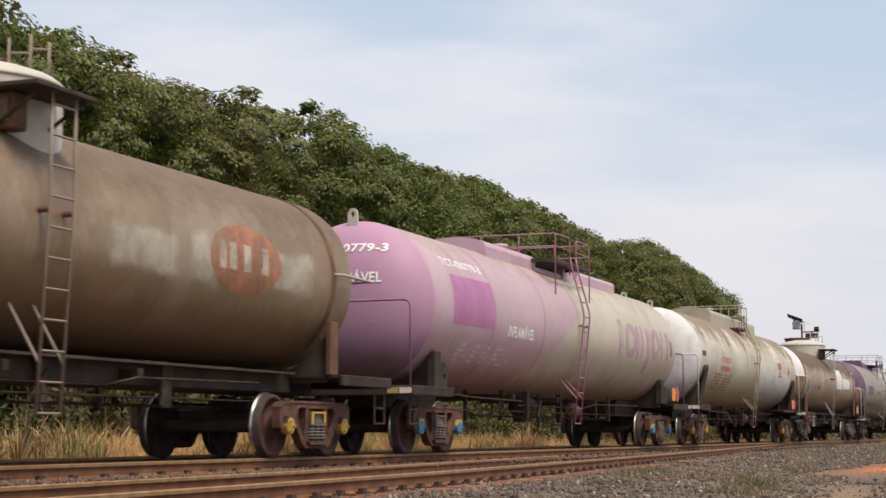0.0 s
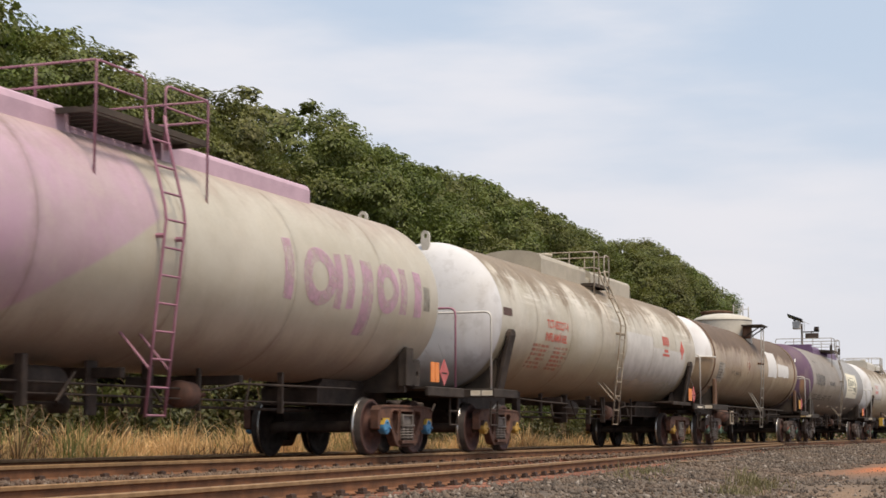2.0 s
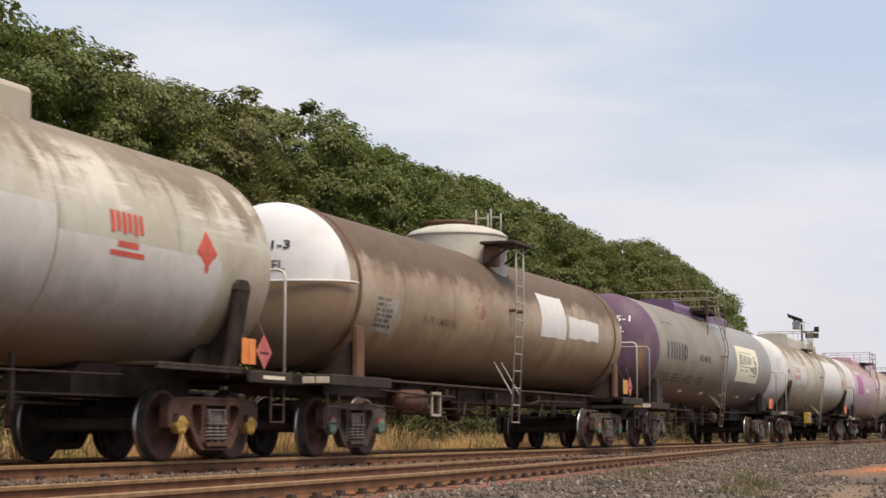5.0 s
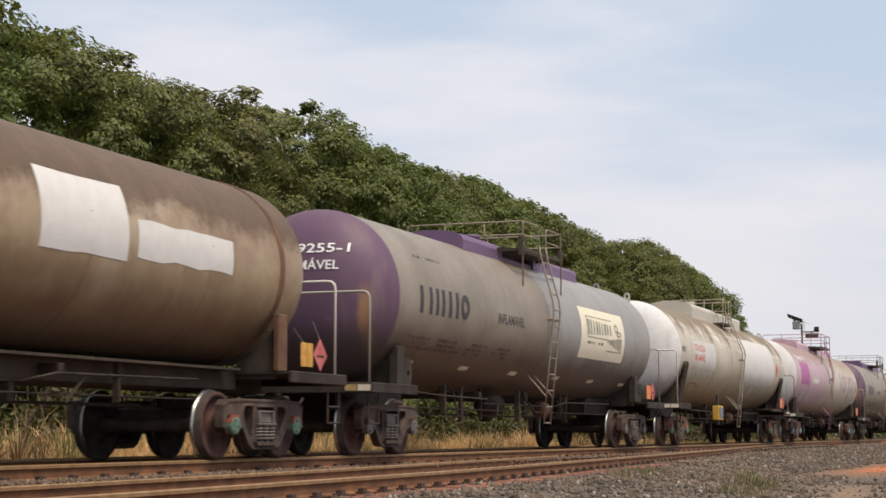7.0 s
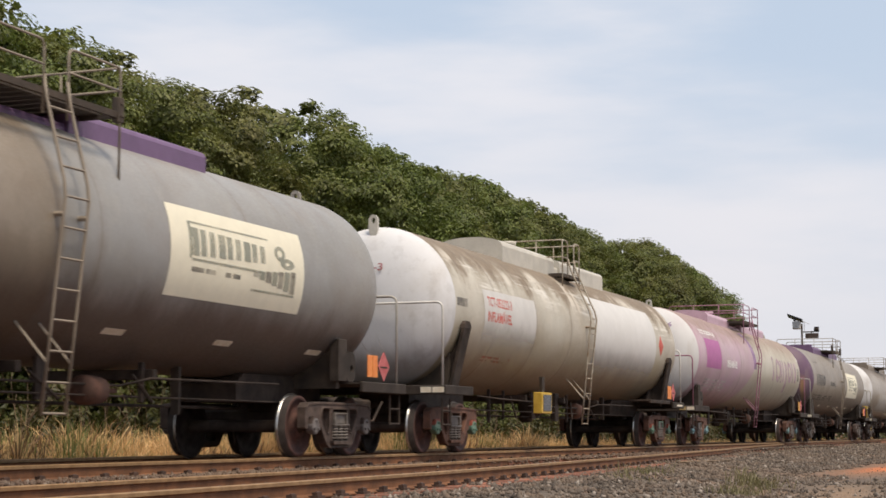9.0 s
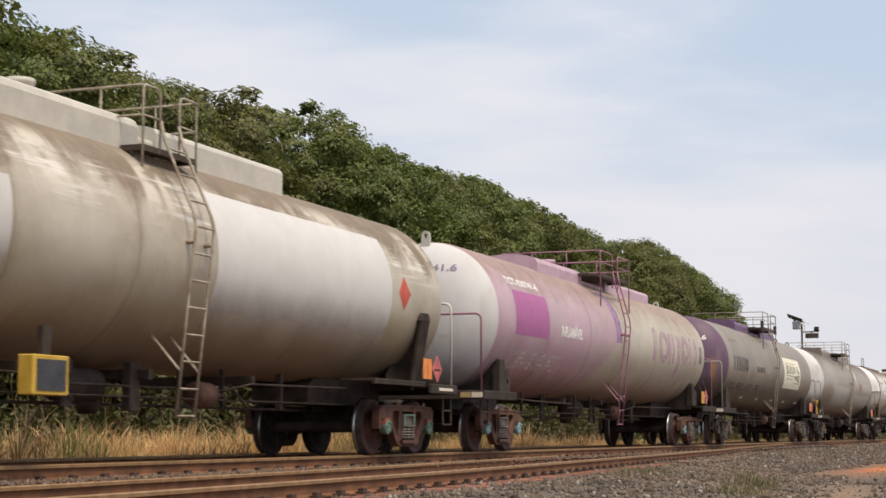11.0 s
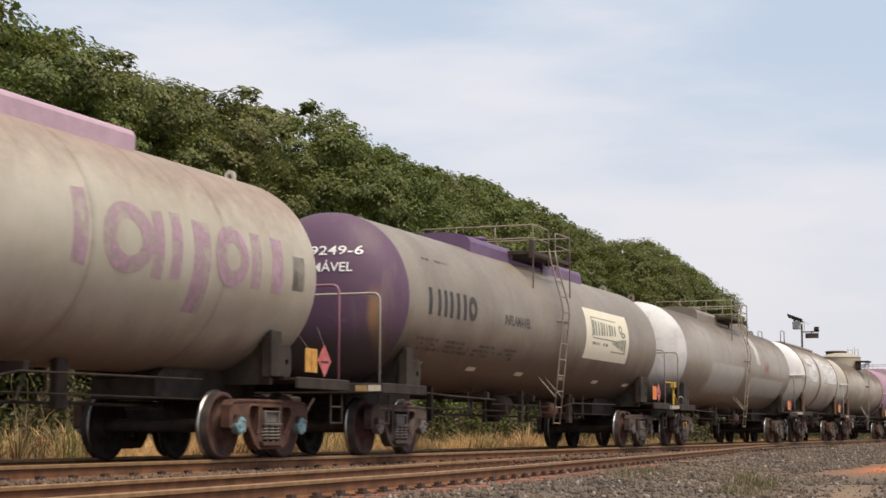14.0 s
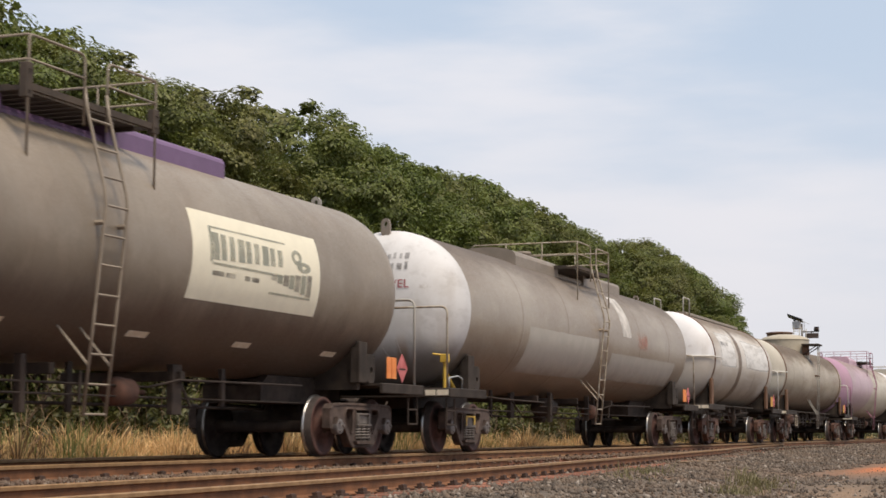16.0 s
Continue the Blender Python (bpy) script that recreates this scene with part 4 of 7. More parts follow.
def adapters(parent, y, key):
    """Cast blocks that sit on the bearings, some with a dab of paint."""
    for s in (1, -1):
        for yy in (y - HALF_BASE, y + HALF_BASE):
            if "adapter_" + key not in SHARED:
                bm = bmesh.new()
                prism(bm, [(-0.11, 0.035), (-0.085, 0.13), (0.085, 0.13), (0.11, 0.035), (0.06, 0.02), (0.045, 0.07), (-0.045, 0.07), (-0.06, 0.02)], 1.0, 1.165)
                SHARED["adapter_" + key] = part("bearing_adapter", bm, M[key], parent, "cast bearing adapter")
                SHARED["adapter_" + key].matrix_local = pose(0, yy, WHEEL_R, 0, 0, 0 if s > 0 else 180)
            else:
                share("bearing_adapter", SHARED["adapter_" + key], parent, pose(0, yy, WHEEL_R, 0, 0, 0 if s > 0 else 180))


ADAPTER = {"cap_blue": "yellow", "cap_yellow": "frame_grey", "cap_green": "adapter_red", "cap_pale": "frame_grey", "cap_grey": "frame_grey"}


def hoop_rail(parent, y, material, top=2.37, half=1.38, label="", ):
    bm = bmesh.new()
    pts = [(-half, y, 0.98)] + rounded((-half, y, 0.98), (-half, y, top), (half, y, top)) + rounded((-half, y, top), (half, y, top), (half, y, 0.98)) + [(half, y, 0.98)]
    tube(bm, pts, 0.019, 8)
    return part("handrail", bm, material, parent, label, True)


def end_platform(parent, y0, y1, face, pz=1.04, tape=("reflector", "reflector")):
    """Steel end platform with an edge beam; face is the y of the outer edge."""
    bm = bmesh.new()
    box(bm, -1.40, 1.40, y0 + 0.06, y1 - 0.06, pz - 0.035, pz - 0.004)
    for xs in ((-1.45, -1.39), (1.39, 1.45)):
        box(bm, *xs, y0, y1, pz - 0.15, pz, 0.012)
    box(bm, -1.385, 1.385, *((y0, y0 + 0.055) if face == y0 else (y1 - 0.055, y1)), pz - 0.15, pz - 0.002, 0.012)
    ob = part("end_platform", bm, M["plate_grey"], parent, "worn grey steel end platform")
    out = -1 if face == y0 else 1
    for k, key in enumerate(tape):
        if key:
            for sg in (1, -1):
                bm = bmesh.new()
                xs = sorted((sg * (1.02 + 0.2 * k), sg * (1.20 + 0.22 * k)))
                box(bm, xs[0], xs[1], *sorted((face + out * 0.001, face + out * 0.006)), pz - 0.12, pz - 0.03)
                part("reflector_strip", bm, M[key], ob, "pale reflector tape")
    # coupler and draft gear
    bm = bmesh.new()
    box(bm, -0.16, 0.16, *sorted((face, face + out * 0.34)), 0.62, 0.86, 0.03)
    box(bm, -0.13, 0.18, *sorted((face + out * 0.30, face + out * 0.62)), 0.60, 0.88, 0.05)
    part("coupler", bm, M["steel_dark"], parent, "dark knuckle coupler")
    # step stirrup
    bm = bmesh.new()
    yy = face - out * 0.25
    for z in (0.68, 0.46):
        rod(bm, (1.36, yy - 0.18, z), (1.36, yy + 0.18, z), 0.016, 6)
    for s in (-0.18, 0.18):
        rod(bm, (1.36, yy + s, 0.88), (1.36, yy + s, 0.45), 0.018, 6)
    part("step", bm, M["steel_dark"], parent, "steel step below the platform")
    return ob


def ladder(parent, y, material, R, zc, near, label="", half=0.21, bottom=0.5):
    """Ladder that hangs straight from the tank's shoulder and leans in to the top platform."""
    def along(z):
        if z > 2.75:
            return 1.47 - (1.47 - near) * (z - 2.75) / (3.85 - 2.75)
        return 1.24 + 0.23 * (z - bottom) / (2.75 - bottom)
    for s in (-1, 1):
        bm = bmesh.new()
        ys = y + s * half
        tube(bm, [(along(z), ys, z) for z in (bottom, 1.6, 2.5, 2.68, 2.85, 3.1, 3.72)] + [(near, ys, 3.95)], 0.018, 6)
        part("ladder_stile", bm, material, parent, label, True)
    z = bottom + 0.02
    while z < 3.7:
        bm = bmesh.new()
        rod(bm, (along(z), y - half, z), (along(z), y + half, z), 0.014, 6)
        part("rung", bm, material, parent)
        z += 0.31
    for s in (-1, 1):
        bm = bmesh.new()
        rod(bm, (along(1.02), y + s * half, 1.02), (0.92, y + s * half - 0.06, 1.46), 0.016, 6)
        part("ladder_brace", bm, material, parent)
        bm = bmesh.new()
        rod(bm, (along(zc + 0.1), y + s * half, zc + 0.1), (R - 0.01, y + s * half, zc + 0.1), 0.03, 6)
        part("ladder_bracket", bm, material, parent)


def cradle(parent, y, pz):
    """Cross plate that carries the tank."""
    bm = bmesh.new()
    n = 14
    out = [(-1.12, pz - 0.1)]
    for i in range(n + 1):
        x = -1.12 + 2.24 * i / n
        out.append((x, ZC_BIG - math.sqrt((R_BIG - 0.01) ** 2 - x * x)))
    out.append((1.12, pz - 0.1))
    va = [bm.verts.new((x, y - 0.05, z)) for x, z in out]
    vb = [bm.verts.new((x, y + 0.05, z)) for x, z in out]
    bm.faces.new(va)
    bm.faces.new(vb[::-1])
    for i in range(len(out)):
        bm.faces.new((va[i], vb[i], vb[(i + 1) % len(out)], va[(i + 1) % len(out)]))
    bmesh.ops.recalc_face_normals(bm, faces=bm.faces[:])
    part("saddle", bm, M["brown_dark"], parent, "dark saddle plate under the tank")


def saddle_plain(parent, y, material, pz, back=1):
    """Upright bracket plates on the platform and the cradle below the tank."""
    for s in (1, -1):
        bm = bmesh.new()
        xs = sorted((s * 1.16, s * 1.20))
        box(bm, xs[0], xs[1], y - 0.14, y + 0.14, pz, 1.64, 0.008)
        for yy in (y - 0.12, y + 0.12):
            box(bm, *sorted((s * 1.06, s * 1.16)), yy - 0.015, yy + 0.015, pz, 1.56)
        support = part("tank_support", bm, material, parent, "upright steel tank support bracket")
        # rounded ear with a jacking hole beside the upright
        bm, rings, half_z = bmesh.new(), [], (1.47 - pz) / 2
        for x in xs:
            outer, inner = [], []
            for k in range(24):
                c, d = math.cos(math.tau * k / 24), math.sin(math.tau * k / 24)
                q = (abs(c) ** 4 + abs(d) ** 4) ** -0.25
                outer.append(bm.verts.new((x, y + back * 0.27 + 0.15 * q * c, pz + half_z * (1 + q * d))))
                inner.append(bm.verts.new((x, y + back * 0.29 + 0.05 * c, pz + half_z * 0.9 + 0.05 * d)))
            rings.append((outer, inner))
        (o1, i1), (o2, i2) = rings
        for k in range(24):
            j = (k + 1) % 24
            for a, b in ((o1, i1), (i1, i2), (i2, o2), (o2, o1)):
                bm.faces.new((a[k], a[j], b[j], b[k]))
        bmesh.ops.recalc_face_normals(bm, faces=bm.faces[:])
        part("ear_plate", bm, material, support, "rounded steel plate with a round hole")
    cradle(parent, y, pz)


def saddle_braced(parent, y, direction, pz):
    """Transverse web plate that follows the tank up its flank, with a broad leaning flange on its outer edge."""
    d = direction
    for s in (1, -1):
        bm = bmesh.new()
        q = []
        for z, xx, sh in ((pz, 1.14, 0.0), (2.06, 1.345, 0.06)):
            for dy in (0.0, 0.32):
                for dx in (0.0, 0.05):
                    q.append(bm.verts.new((s * (xx + dx), y + d * (dy + sh), z)))
        for f in ((0, 1, 3, 2), (4, 6, 7, 5), (0, 4, 5, 1), (2, 3, 7, 6), (0, 2, 6, 4), (1, 5, 7, 3)):
            bm.faces.new([q[i] for i in f])
        cap = [(0.06, 2.06), (0.08, 2.13), (0.15, 2.18), (0.30, 2.18), (0.37, 2.13), (0.39, 2.06)]
        prism(bm, [(y + d * a, b) for a, b in cap], *sorted((s * 1.30, s * 1.40)))
        web = [(0.30, pz - 0.02), (1.15, pz - 0.02), (1.345, 2.04)] + [(math.sqrt((R_BIG - 0.012) ** 2 - (z - ZC_BIG) ** 2), z) for z in (2.0, 1.8, 1.6, 1.45, 1.3, 1.2, 1.12)]
        lo, hi = sorted((y + d * 0.16, y + d * 0.20))
        va = [bm.verts.new((s * x, lo, z)) for x, z in web]
        vb = [bm.verts.new((s * x, hi, z)) for x, z in web]
        bm.faces.new(va)
        bm.faces.new(vb[::-1])
        for i in range(len(web)):
            j = (i + 1) % len(web)
            bm.faces.new((va[i], vb[i], vb[j], va[j]))
        prism(bm, [(y + d * 0.20, pz), (y + d * 0.62, pz), (y + d * 0.56, 1.24), (y + d * 0.42, 1.36), (y + d * 0.20, 1.60)], *sorted((s * 0.86, s * 0.90)))
        bmesh.ops.recalc_face_normals(bm, faces=bm.faces[:])
        part("tank_support", bm, M["steel_dark"], parent, "dark leaning steel tank brace")
    cradle(parent, y + d * 0.1, pz)


def placard(parent, y, pz, old=False):
    """Orange number boards and the red diamond hung at the platform."""
    for k in (0, 1):
        bm = bmesh.new()
        box(bm, 1.27, 1.285, y + k * 0.19, y + k * 0.19 + 0.17, pz + 0.08, pz + 0.40, 0.004)
        part("orange_placard", bm, M["orange_old" if old else "orange"], parent, "orange hazard number board")
    bm = bmesh.new()
    yc = y + 0.60
    prism(bm, [(yc - 0.21, pz + 0.25), (yc, pz + 0.47), (yc + 0.21, pz + 0.25), (yc, pz + 0.03)], 1.27, 1.28)
    dia = part("hazard_diamond", bm, M["red"], parent, "red hazard diamond placard")
    bm = bmesh.new()
    prism(bm, [(yc - 0.12, pz + 0.25), (yc + 0.12, pz + 0.25), (yc + 0.12, pz + 0.225), (yc - 0.12, pz + 0.225)], 1.281, 1.284)
    part("mark", bm, M["steel_dark"], dia)
    bm = bmesh.new()
    rod(bm, (1.27, y + 0.1, pz + 0.40), (1.22, y - 0.1, pz + 0.58), 0.006, 4)
    part("wire", bm, M["galv"], parent)
    bm = bmesh.new()
    rod(bm, (1.27, yc, pz + 0.46), (1.22, yc - 0.12, pz + 0.70), 0.006, 4)
    part("wire", bm, M["galv"], parent)


def lug(parent, y, z, material):
    bm = bmesh.new()
    inner = [(0.036 * math.cos(a), 0.145 + 0.05 * math.sin(a)) for a in [2 * math.pi * i / 12 for i in range(12)]]
    # plate with a hole, as a ring of quads
    ring_o = []
    for a in [2 * math.pi * i / 12 for i in range(12)]:
        c, s = math.cos(a), math.sin(a)
        ring_o.append(((0.082 if s >= 0 else 0.082 - 0.03 * s) * c, 0.145 + (0.10 * s if s >= 0 else 0.28 * s)))
    V = [[[bm.verts.new((p[0], y + dy, z + p[1])) for p in loop] for loop in (inner, ring_o)] for dy in (-0.025, 0.025)]
    for k in range(12):
        k2 = (k + 1) % 12
        for side in V:
            bm.faces.new((side[0][k], side[0][k2], side[1][k2], side[1][k]))
        for r in (0, 1):
            bm.faces.new((V[0][r][k], V[0][r][k2], V[1][r][k2], V[1][r][k]))
    bmesh.ops.recalc_face_normals(bm, faces=bm.faces[:])
    part("lifting_lug", bm, material, parent, "steel lifting lug on the tank")


def top_box(parent, y0, y1, material, top, gap, half=0.66, zb=3.40):
    """Sheet-steel casing along the crown of the tank: blunt front, crowned lid, open at the sides by the ladder."""
    def piece(ya, yb, w, crown, top=top):
        bm = bmesh.new()
        out = [(w, zb), (w, top - 0.05), (w * 0.97, top - 0.01)]
        out += [(w * 0.97 * math.cos(a), top - 0.01 + crown * math.sin(a)) for a in [math.pi * i / 12 for i in range(1, 12)]]
        out += [(-w * 0.97, top - 0.01), (-w, top - 0.05), (-w, zb)]
        va = [bm.verts.new((x, ya, z)) for x, z in out]
        vb = [bm.verts.new((x, yb, z)) for x, z in out]
        bm.faces.new(va)
        bm.faces.new(vb[::-1])
        for i in range(len(out)):
            j = (i + 1) % len(out)
            bm.faces.new((va[i], vb[i], vb[j], va[j]))
        bmesh.ops.recalc_face_normals(bm, faces=bm.faces[:])
        return bm
    ob = part("top_casing", piece(y0, gap[0], half, 0.15), material, parent, "sheet-steel casing on the tank top")
    part("casing_end", piece(gap[1], y1, half, 0.10), material, ob)
    part("casing_well", piece(gap[0], gap[1], half * 0.94, 0.0, top - 0.13), material, ob, "lower casing under the walkway")
    yc = y0 + (y1 - y0) * 0.22
    bm = bmesh.new()
    lathe(bm, [(top, 0.13), (top + 0.14, 0.13), (top + 0.15, 0.16), (top + 0.21, 0.16), (top + 0.22, 0.02)], "z", 18, (0.25, yc, 0))
    part("valve_cap", bm, material, ob, "", True)
    bm = bmesh.new()
    lathe(bm, [(top, 0.30), (top + 0.10, 0.30), (top + 0.11, 0.33), (top + 0.14, 0.33), (top + 0.16, 0.02)], "z", 20, (-0.1, yc + 0.9, 0))
    part("manhole_cover", bm, M["steel_dark"], ob, "dark manhole cover", True)
    return ob


def top_platform(parent, y, rail_mat, z=3.80, near=1.17, rail_top=4.40, before=1.05, after=1.05):
    """Cross platform at the ladder with its railings."""
    bm = bmesh.new()
    for xa, xb in ((near - 0.05, near), (-near, -near + 0.05)):
        box(bm, xa, xb, y - before, y + after, z - 0.05, z + 0.02)
    for ya in (y - before, y + after - 0.04):
        box(bm, -near + 0.05, near - 0.05, ya, ya + 0.04, z - 0.05, z)
    wk = part("walkway", bm, M["brown_dark"], parent, "dark steel grating walkway")
    count = round((before + after) / 0.2)
    for k in range(count):
        yy = y - before + (before + after) * (k + 0.5) / count
        if "slat" not in SHARED:
            bm = bmesh.new()
            box(bm, -0.92, 0.92, -0.088, 0.088, 0.0, 0.02)
            SHARED["slat"] = part("slat", bm, M["brown_dark"], wk)
            SHARED["slat"].location = (0, yy, z)
        else:
            share("slat", SHARED["slat"], wk, pose(0, yy, z))
    gap = 0.22
    for s in (1, -1):
        ya = y + s * (before if s < 0 else after)
        yb = y + s * gap
        for x0 in (near,):
            bm = bmesh.new()
            pts = [(x0, ya, 3.02)] + rounded((x0, ya, 3.02), (x0, ya, rail_top), (x0, yb, rail_top), 0.06) + rounded((x0, ya, rail_top), (x0, yb, rail_top), (x0, yb, 3.6), 0.10) + [(x0, yb, 3.55)]
            tube(bm, pts, 0.0145, 7)
            part("railing", bm, rail_mat, parent, "tubular guard railing", True)
        bm = bmesh.new()
        rod(bm, (near, ya, (z + rail_top) / 2), (near, yb, (z + rail_top) / 2), 0.013, 6)
        part("railing", bm, rail_mat, parent, "tubular guard railing", True)
        bm = bmesh.new()
        pts = [(near, ya, rail_top), (-near, ya, rail_top), (-near, ya, 3.0)]
        tube(bm, [(near, ya, rail_top)] + rounded(pts[0], pts[1], pts[2], 0.08) + [pts[2]], 0.014, 7)
        rod(bm, (near, ya, (z + rail_top) / 2), (-near, ya, (z + rail_top) / 2), 0.014, 6)
        for xx in (0.4, -0.4):
            rod(bm, (xx, ya, z), (xx, ya, rail_top), 0.012, 6)
        part("railing", bm, rail_mat, parent, "tubular guard railing", True)


def under_gear(parent, L, seed, cylinder=True):
    """Brake pipes, reservoir, cylinder, levers and rods hung below the tank."""
    rnd = random.Random(seed)
    for x, z, r in ((0.70, 0.74, 0.013), (0.1, 0.66, 0.022), (-0.7, 0.80, 0.016)):
        bm = bmesh.new()
        rod(bm, (x, 2.8, z), (x, L - 2.8, z), r, 6)
        part("brake_rod", bm, M["steel_dark"], parent, "long dark brake rod")
    bm = bmesh.new()
    pts = [(0.9, 3.0, 0.98), (0.92, 4.2, 0.95), (0.92, L * 0.36, 0.93), (0.7, L * 0.38, 0.86), (0.7, L * 0.62, 0.86), (0.9, L * 0.64, 0.95), (0.92, L - 3.2, 0.97)]
    tube(bm, pts, 0.016, 6)
    part("air_pipe", bm, M["steel_dark"], parent, "bent air pipe", True)
    bm = bmesh.new()
    lathe(bm, [(L * 0.42, 0.05), (L * 0.42 + 0.03, 0.19), (L * 0.42 + 0.75, 0.19), (L * 0.42 + 0.78, 0.05)], "y", 16, (0.45, 0, 0.86))
    part("air_reservoir", bm, M["steel_dark"], parent, "", True)
    bm = bmesh.new() if cylinder else None
    if cylinder:
        lathe(bm, [(L * 0.58, 0.04), (L * 0.58 + 0.02, 0.15), (L * 0.58 + 0.12, 0.17), (L * 0.58 + 0.42, 0.15), (L * 0.58 + 0.44, 0.03), (L * 0.58 + 0.75, 0.03)], "y", 14, (0.62, 0, 0.80))
        part("brake_cylinder", bm, M["steel_rust"], parent, "", True)
    for k in range(7):
        y = L * (0.26 + 0.075 * k) + rnd.uniform(-0.3, 0.3)
        bm = bmesh.new()
        w, x = rnd.choice((0.02, 0.03, 0.03, 0.05, 0.11)), rnd.uniform(0.3, 0.75)
        box(bm, x, x + rnd.uniform(0.04, 0.12), y - w, y + w, rnd.uniform(0.52, 0.68), 1.14, 0.006)
        part("hanger", bm, M["steel_dark" if rnd.random() < 0.85 else "brown_dark"], parent)
    for k in range(4):
        y = L * (0.30 + 0.12 * k) + rnd.uniform(-0.4, 0.4)
        bm = bmesh.new()
        rod(bm, (0.8, y, rnd.uniform(0.60, 0.72)), (0.72, y + rnd.uniform(-0.5, 0.5), rnd.uniform(0.90, 1.10)), 0.018, 6)
        part("brake_lever", bm, M["steel_dark"], parent)
    for y in (L * 0.35, L * 0.5, L * 0.65):
        bm = bmesh.new()
        box(bm, -0.85, 0.85, y - 0.05, y + 0.05, 0.94, 1.06, 0.008)
        part("cross_bar", bm, M["steel_dark"], parent)
    bm = bmesh.new()
    lathe(bm, [(0.55, 0.11), (0.62, 0.14), (0.70, 0.14), (0.74, 0.10), (1.15, 0.10)], "z", 14, (0.0, L * 0.5, 0))
    part("outlet_valve", bm, M["steel_dark"], parent, "bottom outlet valve", True)
    for yb in (1.6, L - 1.9):
        bm = bmesh.new()
        tube(bm, [(0.35, yb * 0 + (0.0 if yb < 5 else L), 0.82), (0.38, (-0.22 if yb < 5 else L + 0.22), 0.70), (0.36, (-0.38 if yb < 5 else L + 0.38), 0.52), (0.30, (-0.50 if yb < 5 else L + 0.50), 0.50)], 0.022, 6)
        part("air_hose", bm, M["steel_dark"], parent, "", True)


def wagon_base(name, label, L, front_c, rear_c, frame_mat, caps):
    w = tagged(new(name), label, "tank wagon", "tank wagons of the train")
    sets = []
    for i, c in enumerate((front_c, L - rear_c)):
        bogie(w, c, frame_mat)
        adapters(w, c, ADAPTER[caps[i]])
        for s in (-1, 1):
            sets.append(wheelset(w, c + s * HALF_BASE, caps[i]))
    return w, sets


TRAIN = []   # (wagon, start y, wheelsets)


def wagon_big(y0, L, label, coat, top_coat, rail_mat, hoop_mat, lad_y, box_y, bogies, braced=False, caps=("cap_grey", "cap_grey"), frame_mat="steel_rust", seams=(), box_top=3.88, seed=1, lugs=(True, True), lug_mat=None, rear=1.0, ends=None, tape=("reflector", "reflector")):
    w, sets = wagon_base("tank_wagon", label, L, bogies[0], L - bogies[1], frame_mat, caps)
    pz = 1.09 if braced else 1.05
    y_a, y_b, bulge = (0.72, L - 0.52, 0.58) if braced else (1.25, L - rear, 0.72)
    if ends:
        y_a, y_b = ends
    tank_part(w, y_a, y_b, R_BIG, ZC_BIG, coat, bulge, seams, "weathered cylindrical tank")
    end_platform(w, 0.0, 1.30 if braced else 1.75, 0.0, pz, tape)
    end_platform(w, L - (1.15 if braced else 1.6), L, L, pz, tape)
    if braced:
        for s in (1, -1):
            bm = bmesh.new()
            box(bm, *sorted((s * 0.80, s * 1.36)), L - 3.15, L - 1.18, pz - 0.01, pz + 0.03, 0.006)
            box(bm, *sorted((s * 1.30, s * 1.36)), L - 3.15, L - 1.18, pz - 0.05, pz - 0.01, 0.006)
            part("step_plate", bm, M["steel_dark"], w, "thin dark plate beside the tank brace")
            bm = bmesh.new()
            box(bm, *sorted((s * 1.451, s * 1.456)), L - 0.82, L - 0.22, pz - 0.10, pz - 0.055)
            part("reflector_strip", bm, M["reflector"], w, "pale reflector tape on the platform edge")
    hoop_rail(w, 0.05, hoop_mat, 2.42 if braced else 2.36)
    hoop_rail(w, L - (0.10 if braced else 0.22), hoop_mat, 2.42 if braced else 2.36)
    if braced:
        saddle_braced(w, 0.95, 1, pz)
        saddle_braced(w, L - 1.02, -1, pz)
    else:
        saddle_plain(w, 1.68, M["plate_grey"], pz, 1)
        saddle_plain(w, L - 1.74, M["plate_grey"], pz, 1)
    placard(w, L - 1.06, pz, seed % 3 == 1)
    for on, ly in zip(lugs, (y_a - 0.28, y_b + 0.15)):
        if on:
            lug(w, ly, ZC_BIG + R_BIG - 0.06, lug_mat or top_coat)
    top_box(w, box_y[0], box_y[1], top_coat, 3.94 if braced else box_top - 0.05, (lad_y - 0.2, lad_y + 0.2) if braced else (lad_y - 0.95, lad_y + 1.0))
    near = 0.97 if braced else 1.17
    top_platform(w, lad_y, rail_mat, 3.60 if braced else 3.80, near, 4.31, 0.60 if braced else 1.22, 0.62 if braced else 1.22)
    ladder(w, lad_y, rail_mat, R_BIG, ZC_BIG, near)
    under_gear(w, L, seed)
    for y in (0.9, L - 3.5):
        bm = bmesh.new()
        prism(bm, [(y, 0.98), (y, 0.74), (y + 2.6, 0.74), (y + 2.6, 0.98), (y + 2.4, 1.12), (y + 0.2, 1.12)], -0.45, 0.45)
        part("stub_sill", bm, M["steel_dark"], w, "dark stub sill under the tank end")
    TRAIN.append((w, y0, sets))
    return w


